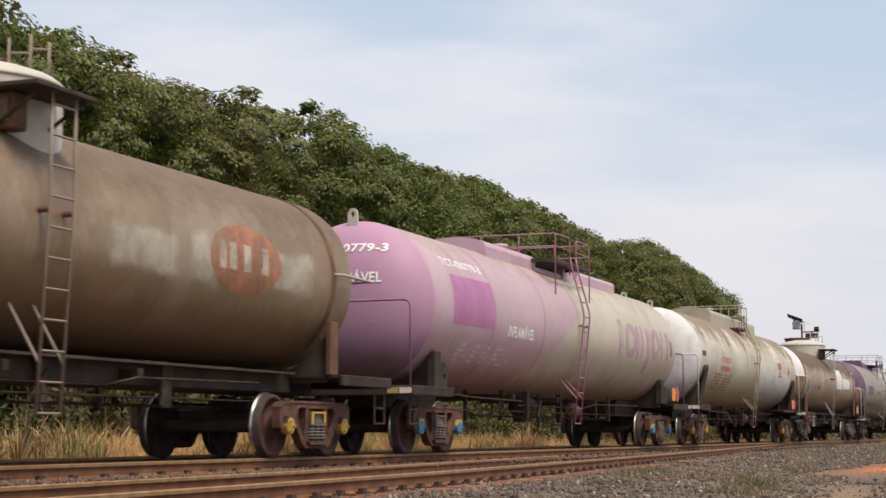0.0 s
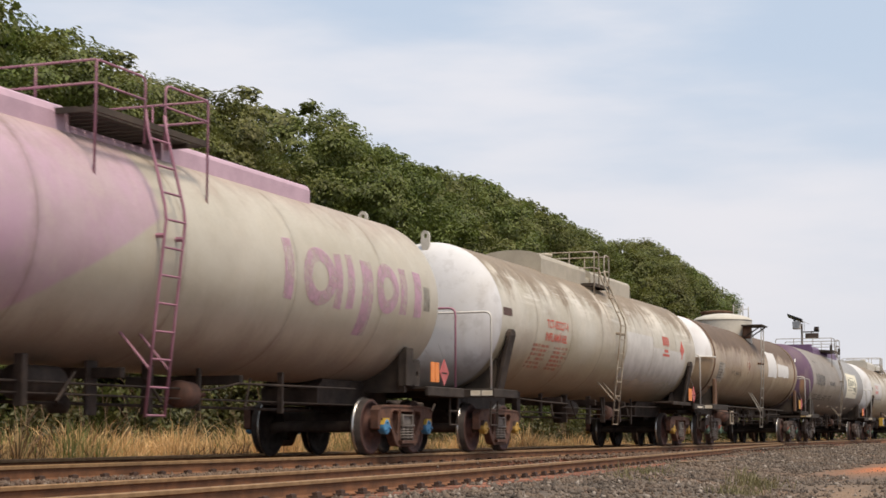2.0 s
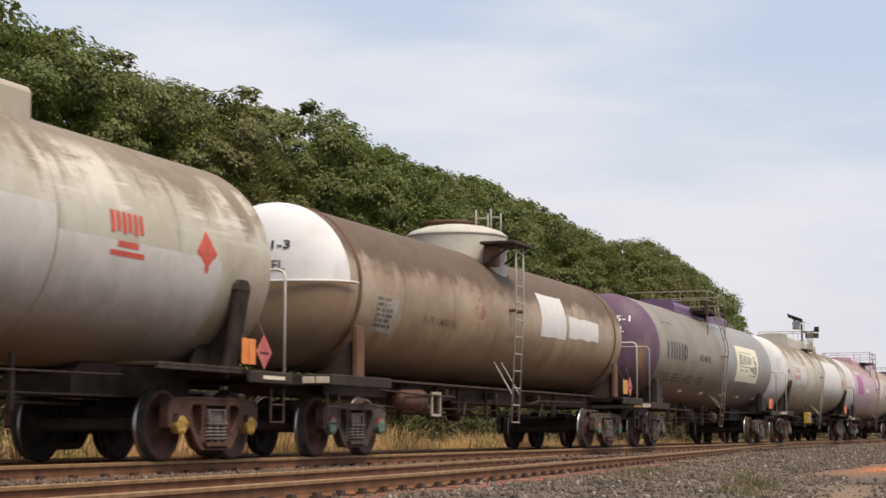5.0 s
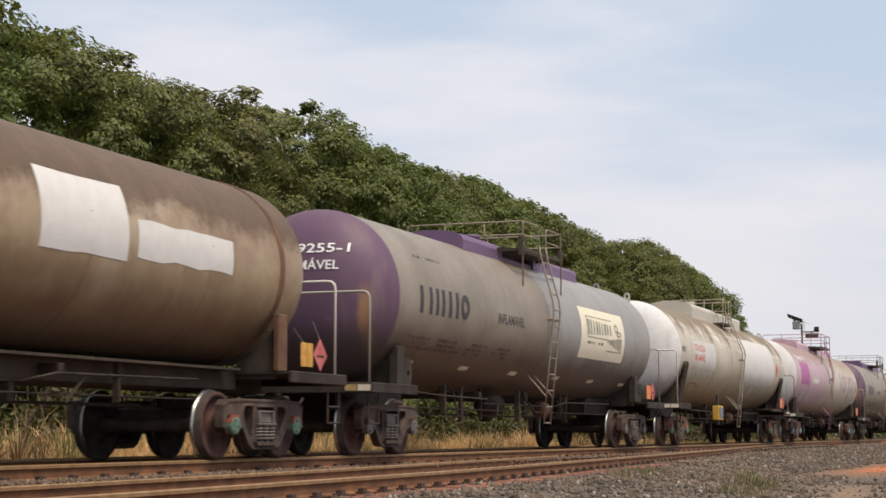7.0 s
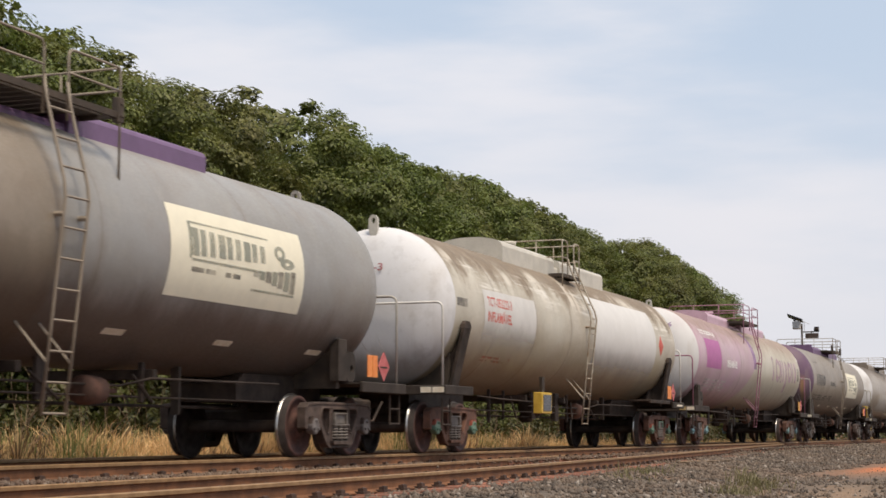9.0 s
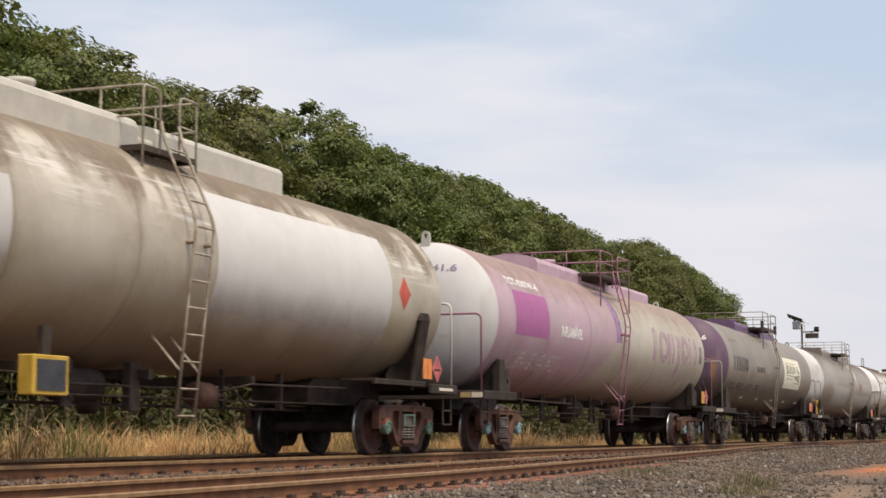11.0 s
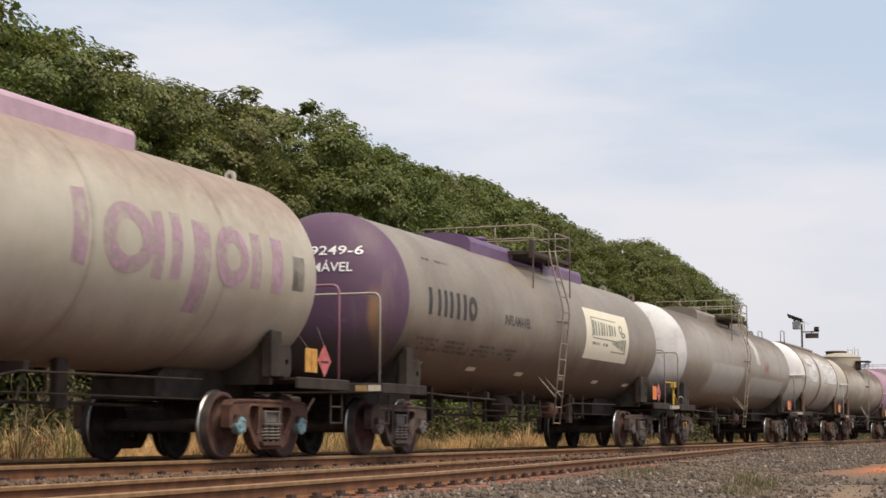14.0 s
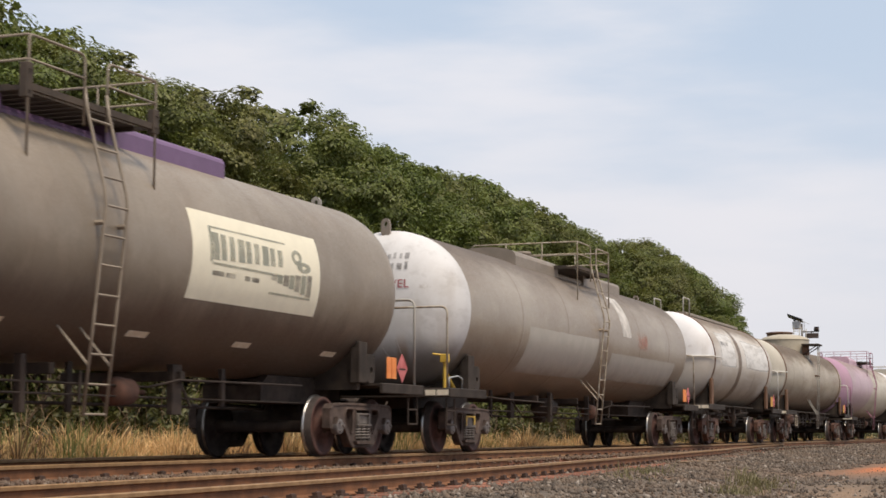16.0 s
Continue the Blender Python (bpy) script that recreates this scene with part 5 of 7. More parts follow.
def wagon_dome(y0, L, label, coat, dome_coat, hoop_mat, rail_mat, bogies, lad_y=8.40, caps=("cap_grey", "cap_grey"), frame_mat="steel_rust", seed=1, R=R_SMALL, zc=ZC_SMALL, dome=True, rear_hoop=True, boards=True):
    w, sets = wagon_base("tank_wagon", label, L, bogies[0], L - bogies[1], frame_mat, caps)
    tank_part(w, 1.10, L - 1.0, R, zc, coat, 0.55, (3.2, 5.4, 7.6, L - 6.0, L - 3.4) if dome else (L * 0.45, L * 0.66), "weathered cylindrical tank")
    pz = 1.12
    end_platform(w, 0.0, 2.1, 0.0, pz)
    end_platform(w, L - 1.7, L, L, pz)
    if rear_hoop:
        hoop_rail(w, L - 0.25, hoop_mat, 2.40)
    else:
        bm = bmesh.new()
        tube(bm, [(R - 0.02, L - 1.55, 2.52), (R + 0.10, L - 1.45, 2.52), (R + 0.10, L - 0.55, 2.50), (R - 0.2, L - 0.45, 2.50)], 0.022, 6)
        part("grab_rail", bm, hoop_mat, w, "short pale grab rail", True)
    # handrail round the front head
    bm = bmesh.new()
    tube(bm, [(R + 0.06, 1.25, 2.46)] + [((R + 0.06) * math.cos(a), 1.10 - 0.62 * math.sin(a), 2.46) for a in [math.pi * i / 16 for i in range(17)]] + [(-R - 0.06, 1.25, 2.46)], 0.022, 6)
    part("head_rail", bm, hoop_mat, w, "horizontal handrail round the tank head", True)
    bm = bmesh.new()
    box(bm, -0.35, 0.35, 0.4, L - 0.4, 0.86, 1.12, 0.02)
    part("centre_sill", bm, M["brown_dark"], w, "grimy brown centre sill")
    for s in (1, -1):
        bm = bmesh.new()
        box(bm, *sorted((s * 0.50, s * 0.58)), 1.6, L - 1.6, 0.88, 1.16, 0.01)
        box(bm, *sorted((s * 0.58, s * 0.86)), 2.0, L - 2.0, 1.12, 1.15)
        part("side_sill", bm, M["brown_dark"], w, "grimy dark brown side sill")
    for y in (1.45, L - 1.55):
        for s in (1, -1):
            bm = bmesh.new()
            box(bm, *sorted((s * 1.16, s * 1.24)), y - 0.13, y + 0.13, pz, 1.86, 0.012)
            box(bm, *sorted((s * 0.98, s * 1.17)), y + 0.05, y + 0.09, pz, 1.66, 0.008)
            part("tank_support", bm, M["brown_steel"], w, "rusty brown upright tank support")
        bm = bmesh.new()
        lathe(bm, [(y - 0.05, R), (y - 0.05, R + 0.016), (y + 0.05, R + 0.016), (y + 0.05, R)], "y", 64, (0, 0, zc))
        part("strap", bm, M["brown_steel"], w, "steel strap round the tank", True)
    for y in (1.45, L - 1.55):
        cradle(w, y, pz)
    if boards:
        placard(w, L - 1.1, pz, True)
    if dome:
        bm = bmesh.new()
        lathe(bm, [(zc + R - 0.60, 0.95), (zc + R - 0.58, 0.95), (3.92, 0.95), (3.96, 0.95), (3.965, 0.952), (3.97, 0.965), (3.98, 0.968), (4.0, 0.965), (4.08, 0.86), (4.16, 0.62), (4.21, 0.33), (4.22, 0.02)], "z", 40, (0, lad_y + 0.26, 0))
        d = part("dome", bm, dome_coat, w, "round filling dome on the tank top", True)
        for xa, xb, yy in ((0.34, 0.54, lad_y + 0.42), (0.66, 0.82, lad_y + 0.36)):
            bm = bmesh.new()
            rod(bm, (xa, yy, 3.98), (xa, yy, 4.52), 0.016, 6)
            rod(bm, (xb, yy + 0.1, 3.98), (xb, yy + 0.1, 4.44), 0.016, 6)
            rod(bm, (xa, yy, 4.36), (xb, yy + 0.1, 4.36), 0.013, 6)
            part("grab_rail", bm, rail_mat, d, "", True)
        bm = bmesh.new()
        box(bm, 0.78, 1.02, lad_y - 0.42, lad_y - 0.16, 3.36, 3.74, 0.02)
        box(bm, 0.82, 0.98, lad_y - 0.45, lad_y - 0.42, 3.42, 3.68, 0.008)
        part("valve_box", bm, M["brown_steel"], w, "rusty valve box beside the dome")
        bm = bmesh.new()
        lathe(bm, [(4.10, 0.50), (4.26, 0.50), (4.27, 0.54), (4.31, 0.54), (4.33, 0.40), (4.34, 0.02)], "z", 22, (-0.25, lad_y + 0.55, 0))
        part("hatch", bm, M["brown_steel"], d, "", True)
        bm = bmesh.new()
        box(bm, 0.78, 1.44, lad_y - 0.62, lad_y + 0.45, 3.74, 3.79, 0.008)
        wk = part("walkway", bm, M["steel_dark"], w, "dark steel step plate beside the dome")
        for yy in (lad_y - 0.45, lad_y + 0.32):
            bm = bmesh.new()
            rod(bm, (1.38, yy, 3.74), (0.82, yy, 3.38), 0.022, 6)
            part("plate_brace", bm, M["steel_dark"], wk)
    if dome:
        for s in (-1, 1):
            ys = lad_y + s * 0.21
            b2 = bmesh.new()
            tube(b2, [(R + 0.02, ys, 0.5), (R + 0.12, ys, 2.6), (R + 0.12, ys, 3.0), (R + 0.12, ys, 3.76)], 0.018, 6)
            part("ladder_stile", b2, rail_mat, w, "", True)
            bm = bmesh.new()
            rod(bm, (R + 0.04, ys, 1.02), (R - 0.30, ys - 0.06, 1.62), 0.018, 6)
            part("ladder_brace", bm, rail_mat, w)
            bm = bmesh.new()
            rod(bm, (R + 0.12, ys, zc + 0.1), (R - 0.01, ys, zc + 0.1), 0.035, 6)
            part("ladder_bracket", bm, M["brown_steel"], w)
        z = 0.52
        while z < 3.7:
            bm = bmesh.new()
            xx = R + 0.02 + 0.10 * min(1.0, (z - 0.5) / 2.1)
            rod(bm, (xx, lad_y - 0.21, z), (xx, lad_y + 0.21, z), 0.014, 6)
            part("rung", bm, rail_mat, w)
            z += 0.31
    else:
        for ya in (1.5,):
            for x in (0.42, -0.42):
                bm = bmesh.new()
                zt = zc + R
                tube(bm, [(x, ya, zt - 0.1)] + rounded((x, ya, zt), (x, ya, zt + 0.42), (x, ya + 0.8, zt + 0.42), 0.08) + rounded((x, ya, zt + 0.42), (x, ya + 0.8, zt + 0.42), (x, ya + 0.8, zt), 0.08) + [(x, ya + 0.8, zt - 0.1)], 0.02, 6)
                part("grab_rail", bm, rail_mat, w, "", True)
        bm = bmesh.new()
        box(bm, -0.4, 0.4, 2.0, L - 2.0, zc + R - 0.04, zc + R + 0.04, 0.01)
        part("walkway", bm, M["brown_rail"], w, "dusty walkway plank on the tank top")
        bm = bmesh.new()
        tube(bm, [(R + 0.05, 0.9, 2.46), (R + 0.05, 1.5, 2.46), (R + 0.05, 2.2, 2.46)], 0.016, 6)
        part("flank_rail", bm, M["white_rail"], w, "thin pale rail beside the tank head", True)
    if dome:
        bm = bmesh.new()
        lathe(bm, [(3.95, 0.05), (4.0, 0.17), (4.65, 0.19), (4.95, 0.19), (5.0, 0.06)], "y", 18, (0.72, 0, 0.86))
        part("brake_cylinder", bm, M["steel_rust"], w, "rusty brake cylinder", True)
        bm = bmesh.new()
        for z in (0.62, 0.98):
            box(bm, 0.90, 0.93, 5.05, 5.45, z - 0.02, z + 0.02)
        for yy in (5.05, 5.43):
            box(bm, 0.90, 0.93, yy, yy + 0.04, 0.6, 1.0)
        part("lever_frame", bm, M["tan_sheet"], w, "small pale lever frame")
    under_gear(w, L, seed, not dome)
    TRAIN.append((w, y0, sets))
    return w


def surf(name, c, k=0.8, rough=0.5, metal=0.0):
    return surface(name, tuple(v * k for v in c), c, 2.5, 40, rough, metal)


SEAMS_A, SEAMS_B = (4.1, 7.0, 9.9, 12.8, 15.7), (2.8, 5.1, 7.4, 9.4, 11.9, 14.3)
SEAMS_C = (3.2, 5.4, 7.6, 11.04, 13.64)
PINK, PINK_DIRT = (0.49, 0.325, 0.420), (0.43, 0.315, 0.350)
CREAM, CREAM_DIRT = (0.49, 0.46, 0.385), (0.38, 0.335, 0.26)
WHITE, PURPLE = (0.62, 0.625, 0.645), (0.108, 0.057, 0.108)
GREY, GREY_DIRT = (0.235, 0.198, 0.155), (0.178, 0.145, 0.109)
DUST, BROWN, BROWN_DIRT = (0.24, 0.175, 0.115), (0.36, 0.25, 0.148), (0.19, 0.115, 0.066)

M["grey_sheet"] = surf("worn_grey_sheet", (0.30, 0.28, 0.25))
M["tan_sheet"] = surf("pale_dusty_sheet", (0.42, 0.36, 0.28))
M["orange_old"] = surface("worn_amber_placard", (0.45, 0.20, 0.04), (0.62, 0.36, 0.08), 12, 40, 0.6)
M["pink_metal"] = surf("faded_pink_painted_steel", (0.34, 0.16, 0.22))
M["pink_sheet"] = surf("faded_pink_sheet", (0.52, 0.36, 0.44))
M["purple_sheet"] = surf("faded_purple_sheet", (0.16, 0.095, 0.19))
M["tan_dome"] = surf("dirty_cream_sheet", (0.43, 0.385, 0.305))
M["brown_sheet"] = surf("grey_brown_dusty_sheet", (0.245, 0.205, 0.165))
M["cream_sheet"] = surf("dusty_cream_sheet", (0.55, 0.52, 0.455))
M["grey_rail"] = surf("pale_grey_painted_steel", (0.40, 0.38, 0.34))
M["brown_rail"] = surf("dusty_brown_grey_painted_steel", (0.27, 0.225, 0.175))
M["tan_rail"] = surface("weathered_tan_steel", (0.22, 0.165, 0.11), (0.44, 0.40, 0.33), 6, 30, 0.6)
M["white_rail"] = surf("dirty_white_painted_steel", (0.66, 0.64, 0.60))

# height, colour and strength of the grime and shade painted on the undersides
BELLY_SHADE_BROWN, BELLY_SHADE_CREAM, BELLY_SHADE_PINK, BELLY_SHADE_GREY = (1.65, (0.11, 0.058, 0.035), 0.7), (1.50, (0.13, 0.088, 0.058), 0.65), (1.36, (0.13, 0.080, 0.068), 0.6), (1.70, (0.060, 0.042, 0.034), 0.75)
coat_w0 = paint("brown_weathered_coat", (0.245, 0.185, 0.115), BROWN_DIRT, 0.38, top=(0.150, 0.100, 0.064), top_a=(10, 45), top_wave=22, top_amount=0.9, belly_shade=BELLY_SHADE_BROWN, seams=SEAMS_C, mottle=0.2, olive=0.2, blotch=0.25, zc=2.45)
coat_w1 = paint("pink_and_cream_coat", PINK, PINK_DIRT, 0.40, front=(0.43, 0.245, 0.375), front_y=1.15, rust_and_shade=(0.6, 1.8, 0.5), second=CREAM, second_at=3.68, slant=2.1, second_most=9.4, top=(0.38, 0.30, 0.26), top_a=(26, 64), top_amount=0.7, belly_shade=BELLY_SHADE_PINK, seams=SEAMS_A, grime=0.15, blotch=0.3, drip=0.25)
coat_w2 = paint("dusty_cream_coat", (0.51, 0.485, 0.415), (0.41, 0.37, 0.285), 0.42, front=WHITE, front_y=0.72, top=(0.215, 0.162, 0.112), top_a=(16, 40), top_wave=22, top_amount=0.88, tongues=0.8, wipes=0.7, belly_shade=BELLY_SHADE_CREAM, seams=SEAMS_B, blotch=0.6, mottle=0.35, olive=0.5, head_wear=0.25)
coat_w3 = paint("brown_white_headed_coat", (0.37, 0.28, 0.175), (0.235, 0.155, 0.092), 0.38, front=(0.70, 0.70, 0.715), front_y=1.10, lower_front=(2.45, (0.26, 0.185, 0.115)), top=(0.118, 0.076, 0.050), top_a=(8, 26), top_wave=20, top_amount=0.95, belly_shade=BELLY_SHADE_BROWN, seams=SEAMS_C, mottle=0.2, olive=0.2, blotch=0.3, zc=2.45)
coat_w4_plain = paint("grey_purple_headed_coat", GREY, GREY_DIRT, 0.40, front=PURPLE, front_y=1.25, top=(0.24, 0.20, 0.16), top_a=(50, 80), top_amount=0.4, belly_shade=BELLY_SHADE_GREY, seams=(5.2, 9.6, 13.0), blotch=0.12, grime=0.16, mottle=0.10, streak=0.08, rust_and_shade=(0.98, 2.55, 0.75), drip=0.3)
coat_w4 = paint("blue_grey_purple_headed_coat", GREY, GREY_DIRT, 0.40, front=PURPLE, front_y=1.25, second=(0.265, 0.262, 0.258), second_at=8.9, top=(0.24, 0.20, 0.16), top_a=(50, 80), top_amount=0.4, belly_shade=BELLY_SHADE_GREY, seams=(5.2, 9.6, 13.0), blotch=0.12, grime=0.16, mottle=0.10, streak=0.08, rust_and_shade=(0.98, 2.55, 0.75), drip=0.3)
coat_w5 = paint("dusty_cream_patched_coat", CREAM, CREAM_DIRT, 0.42, front=WHITE, front_y=0.72, top=(0.20, 0.15, 0.102), top_a=(18, 42), top_wave=20, top_amount=0.92, tongues=0.75, wipes=0.9, belly_shade=BELLY_SHADE_CREAM, seams=SEAMS_B, blotch=0.6, grime=0.24, mottle=0.3, olive=0.45, head_wear=0.2)
coat_w6 = paint("pink_white_headed_coat", (0.47, 0.305, 0.395), PINK_DIRT, 0.42, front=(0.56, 0.56, 0.565), front_y=1.10, second=CREAM, second_at=5.2, slant=1.7, second_most=9.5, top=(0.31, 0.225, 0.185), top_a=(12, 48), top_wave=20, top_amount=0.82, belly_shade=BELLY_SHADE_PINK, seams=SEAMS_A, grime=0.22, blotch=0.3, drip=0.35)
coat_w8 = paint("brown_grey_white_headed_coat", (0.285, 0.245, 0.200), (0.225, 0.180, 0.135), 0.36, front=(0.60, 0.60, 0.61), front_y=1.25, rust_and_shade=(0.42, 1.95, 0.6), top=(0.098, 0.074, 0.058), top_a=(18, 62), top_wave=14, top_amount=0.92, belly_shade=(1.6, (0.10, 0.07, 0.05), 0.6), seams=SEAMS_A, mottle=0.15, blotch=0.2, grime=0.25, streak=0.04, head_wear=0.22, along=0.4)
coat_w9 = paint("dirty_white_coat", (0.53, 0.50, 0.465), (0.40, 0.345, 0.28), 0.42, front=(0.68, 0.68, 0.70), front_y=1.6, lower_front=(2.45, (0.46, 0.42, 0.38)), top=(0.15, 0.110, 0.078), top_a=(34, 54), top_wave=12, top_amount=0.92, seams=(1.6, 5.2, 7.7), belly_shade=(1.5, (0.12, 0.085, 0.06), 0.6), zc=2.43, mottle=0.12, blotch=0.2, grime=0.4, streak=0.04, along=0.3)
coat_w10 = paint("tan_dusty_coat", (0.36, 0.32, 0.255), (0.27, 0.22, 0.165), 0.45, front=(0.47, 0.445, 0.39), front_y=1.2, top=(0.105, 0.074, 0.050), top_a=(12, 40), top_wave=18, top_amount=0.92, seams=SEAMS_C, belly_shade=BELLY_SHADE_BROWN, zc=2.45, grime=0.6, streak=0.05, along=0.25)
coat_w11 = paint("dull_pink_and_cream_coat", (0.40, 0.275, 0.335), (0.34, 0.25, 0.275), 0.42, front=(0.38, 0.235, 0.33), front_y=1.15, second=CREAM, second_at=3.68, slant=2.1, second_most=9.4, top=(0.25, 0.185, 0.165), top_a=(20, 56), top_amount=0.8, belly_shade=BELLY_SHADE_PINK, seams=SEAMS_A, grime=0.25, blotch=0.2, drip=0.3, along=0.25)

w0 = wagon_dome(5.38, 17.04, "brown weathered tank wagon with a filling dome and orange disc", coat_w0, M["cream_sheet"], M["grey_rail"], M["brown_rail"], (1.55, 15.17), 8.69, caps=("cap_yellow", "cap_yellow"), seed=1, rear_hoop=False, boards=False)
w1 = wagon_big(23.27, 18.84, "faded pink tank wagon with cream rear half", coat_w1, M["pink_sheet"], M["pink_metal"], M["pink_metal"], 9.47, (5.5, 14.6), (1.93, 17.14), caps=("cap_blue", "cap_blue"), seed=2, seams=SEAMS_A, lug_mat=M["cream_sheet"], tape=("tape_amber", "reflector"))
w2 = wagon_big(43.60, 17.03, "dusty cream tank wagon with a white head and red lettering", coat_w2, M["tan_dome"], M["tan_rail"], M["white_rail"], 8.68, (5.2, 12.35), (1.24, 15.61), True, ("cap_yellow", "cap_yellow"), "steel_rust", seed=3, lugs=(True, False), seams=SEAMS_B, lug_mat=M["cream_sheet"])
w3 = wagon_dome(61.82, 17.04, "brown dome tank wagon with a half-white head", coat_w3, M["cream_sheet"], M["white_rail"], M["grey_rail"], (1.55, 15.23), caps=("cap_green", "cap_green"), frame_mat="frame_grey", seed=4)
w4 = wagon_big(79.74, 17.78, "grey tank wagon with a purple head", coat_w4, M["purple_sheet"], M["brown_rail"], M["grey_rail"], 8.95, (5.85, 13.0), (1.46, 16.1), caps=("cap_grey", "cap_grey"), frame_mat="frame_grey", seed=5, lugs=(False, True), lug_mat=M["grey_sheet"], tape=("tape_amber", "reflector"))
w5 = wagon_big(99.17, 17.0, "dusty cream tank wagon with white patches", coat_w5, M["cream_sheet"], M["tan_rail"], M["white_rail"], 8.62, (5.1, 12.2), (1.26, 15.66), True, ("cap_green", "cap_green"), seed=6, lugs=(True, False), seams=SEAMS_B)
w6 = wagon_big(117.47, 19.1, "pink tank wagon with a white head and cream rear half", coat_w6, M["pink_sheet"], M["pink_metal"], M["pink_metal"], 9.60, (5.44, 14.7), (1.88, 17.35), caps=("cap_pale", "cap_pale"), seed=7, seams=SEAMS_A, lug_mat=M["cream_sheet"], tape=("tape_amber", "reflector"))
w7 = wagon_big(137.73, 18.0, "grey tank wagon with a purple head", coat_w4_plain, M["purple_sheet"], M["brown_rail"], M["grey_rail"], 9.20, (5.85, 13.0), (1.46, 16.4), caps=("cap_grey", "cap_grey"), frame_mat="frame_grey", seed=8, lugs=(False, True), lug_mat=M["grey_sheet"], tape=("tape_amber", "reflector"))
w8 = wagon_big(156.87, 18.5, "brownish grey tank wagon with a white head", coat_w8, M["brown_sheet"], M["tan_rail"], M["tan_rail"], 9.45, (5.7, 13.5), (1.74, 16.8), caps=("cap_grey", "cap_grey"), frame_mat="frame_grey", seed=9, seams=SEAMS_A, ends=(1.04, 17.5))
w9 = wagon_dome(176.78, 11.6, "short dirty white tank wagon", coat_w9, coat_w9, M["white_rail"], M["grey_rail"], (1.6, 10.0), 5.8, seed=10, R=1.32, zc=2.43, dome=False)
w10 = wagon_dome(189.48, 16.8, "tan dusty tank wagon with a filling dome", coat_w10, M["tan_dome"], M["white_rail"], M["grey_rail"], (1.55, 15.0), seed=11)
w11 = wagon_big(206.98, 18.84, "faded pink tank wagon with cream rear half", coat_w11, M["pink_sheet"], M["pink_metal"], M["pink_metal"], 9.40, (5.5, 14.6), (1.91, 17.04), seed=12, seams=SEAMS_A)
w12 = wagon_big(226.98, 17.03, "dusty cream tank wagon with a white head", coat_w2, M["cream_sheet"], M["tan_rail"], M["white_rail"], 8.15, (5.2, 12.3), (1.24, 15.61), True, seed=13, lugs=(True, False), seams=SEAMS_B)


# ---- painted markings ----
def on_shell(R, zc, y, arc, lift=0.006):
    """A point on the tank's near flank: along the tank and by arc degrees above its middle."""
    a = radians(arc)
    return Vector(((R + lift) * math.cos(a), y, zc + (R + lift) * math.sin(a)))


def patch(parent, name, material, y0, y1, a0, a1, label="", R=R_BIG, zc=ZC_BIG, lift=0.0035, rag=0.0, seed=0):
    """A painted field lying on the curved shell."""
    rnd = random.Random(seed)
    bm = bmesh.new()
    ny, na = max(1, int((y1 - y0) / 0.25)), max(1, int(abs(a1 - a0) / 4))
    rows = []
    for i in range(ny + 1):
        row = []
        for j in range(na + 1):
            y, a = y0 + (y1 - y0) * i / ny, a0 + (a1 - a0) * j / na
            if rag and j in (0, na):
                a += rnd.uniform(-rag, rag)
            row.append(bm.verts.new(on_shell(R, zc, y, a, lift)))
        rows.append(row)
    for A, B in zip(rows, rows[1:]):
        for j in range(na):
            bm.faces.new((A[j], B[j], B[j + 1], A[j + 1]))
    return part(name, bm, material, parent, label, True)


def ring_patch(parent, name, material, yc, ac, ry, rz, inner=0.0, R=R_BIG, zc=ZC_BIG, label="", lift=0.007):
    """A painted disc or ring on the shell; radii in metres."""
    bm = bmesh.new()
    n, k = 28, 4
    rings = []
    for j in range(k + 1):
        f = inner + (1 - inner) * j / k
        rings.append([bm.verts.new(on_shell(R, zc, yc + f * ry * math.cos(2 * math.pi * i / n), ac + math.degrees(f * rz * math.sin(2 * math.pi * i / n) / R), lift)) for i in range(n)])
    for A, B in zip(rings, rings[1:]):
        for i in range(n):
            bm.faces.new((A[i], A[(i + 1) % n], B[(i + 1) % n], B[i]))
    if inner == 0.0:
        bmesh.ops.remove_doubles(bm, verts=rings[0], dist=1e-5)
    bmesh.ops.recalc_face_normals(bm, faces=bm.faces[:])
    return part(name, bm, material, parent, label, True)


def letters(text, size, stretch, weight):
    """Flat letter shapes of the built-in font as a bmesh, cut into bands so that they can bend."""
    cu = bpy.data.curves.new("letters", "FONT")
    cu.body, cu.size, cu.offset = text, size, weight
    cu.resolution_u = 2
    tmp = bpy.data.objects.new("letters", cu)
    me = tmp.to_mesh()
    bm = bmesh.new()
    bm.from_mesh(me)
    tmp.to_mesh_clear()
    bpy.data.objects.remove(tmp)
    bpy.data.curves.remove(cu)
    for v in bm.verts:
        v.co.x *= stretch
    z = -0.2 * size
    while z < size:
        bmesh.ops.bisect_plane(bm, geom=bm.verts[:] + bm.edges[:] + bm.faces[:], plane_co=(0, z, 0), plane_no=(0, 1, 0))
        z += 0.07
    return bm


def letter_parts(bm, material, parent):
    """Each letter (or accent) of a painted word as a part of its own."""
    left = set(bm.faces)
    made = None
    while left:
        todo, island = [left.pop()], []
        while todo:
            f = todo.pop()
            island.append(f)
            for v in f.verts:
                for g in v.link_faces:
                    if g in left:
                        left.remove(g)
                        todo.append(g)
        one = bmesh.new()
        seen = {}
        for f in island:
            for v in f.verts:
                if v not in seen:
                    seen[v] = one.verts.new(v.co)
            one.faces.new([seen[v] for v in f.verts])
        made = part("letter", one, material, parent)
    bm.free()
    return made


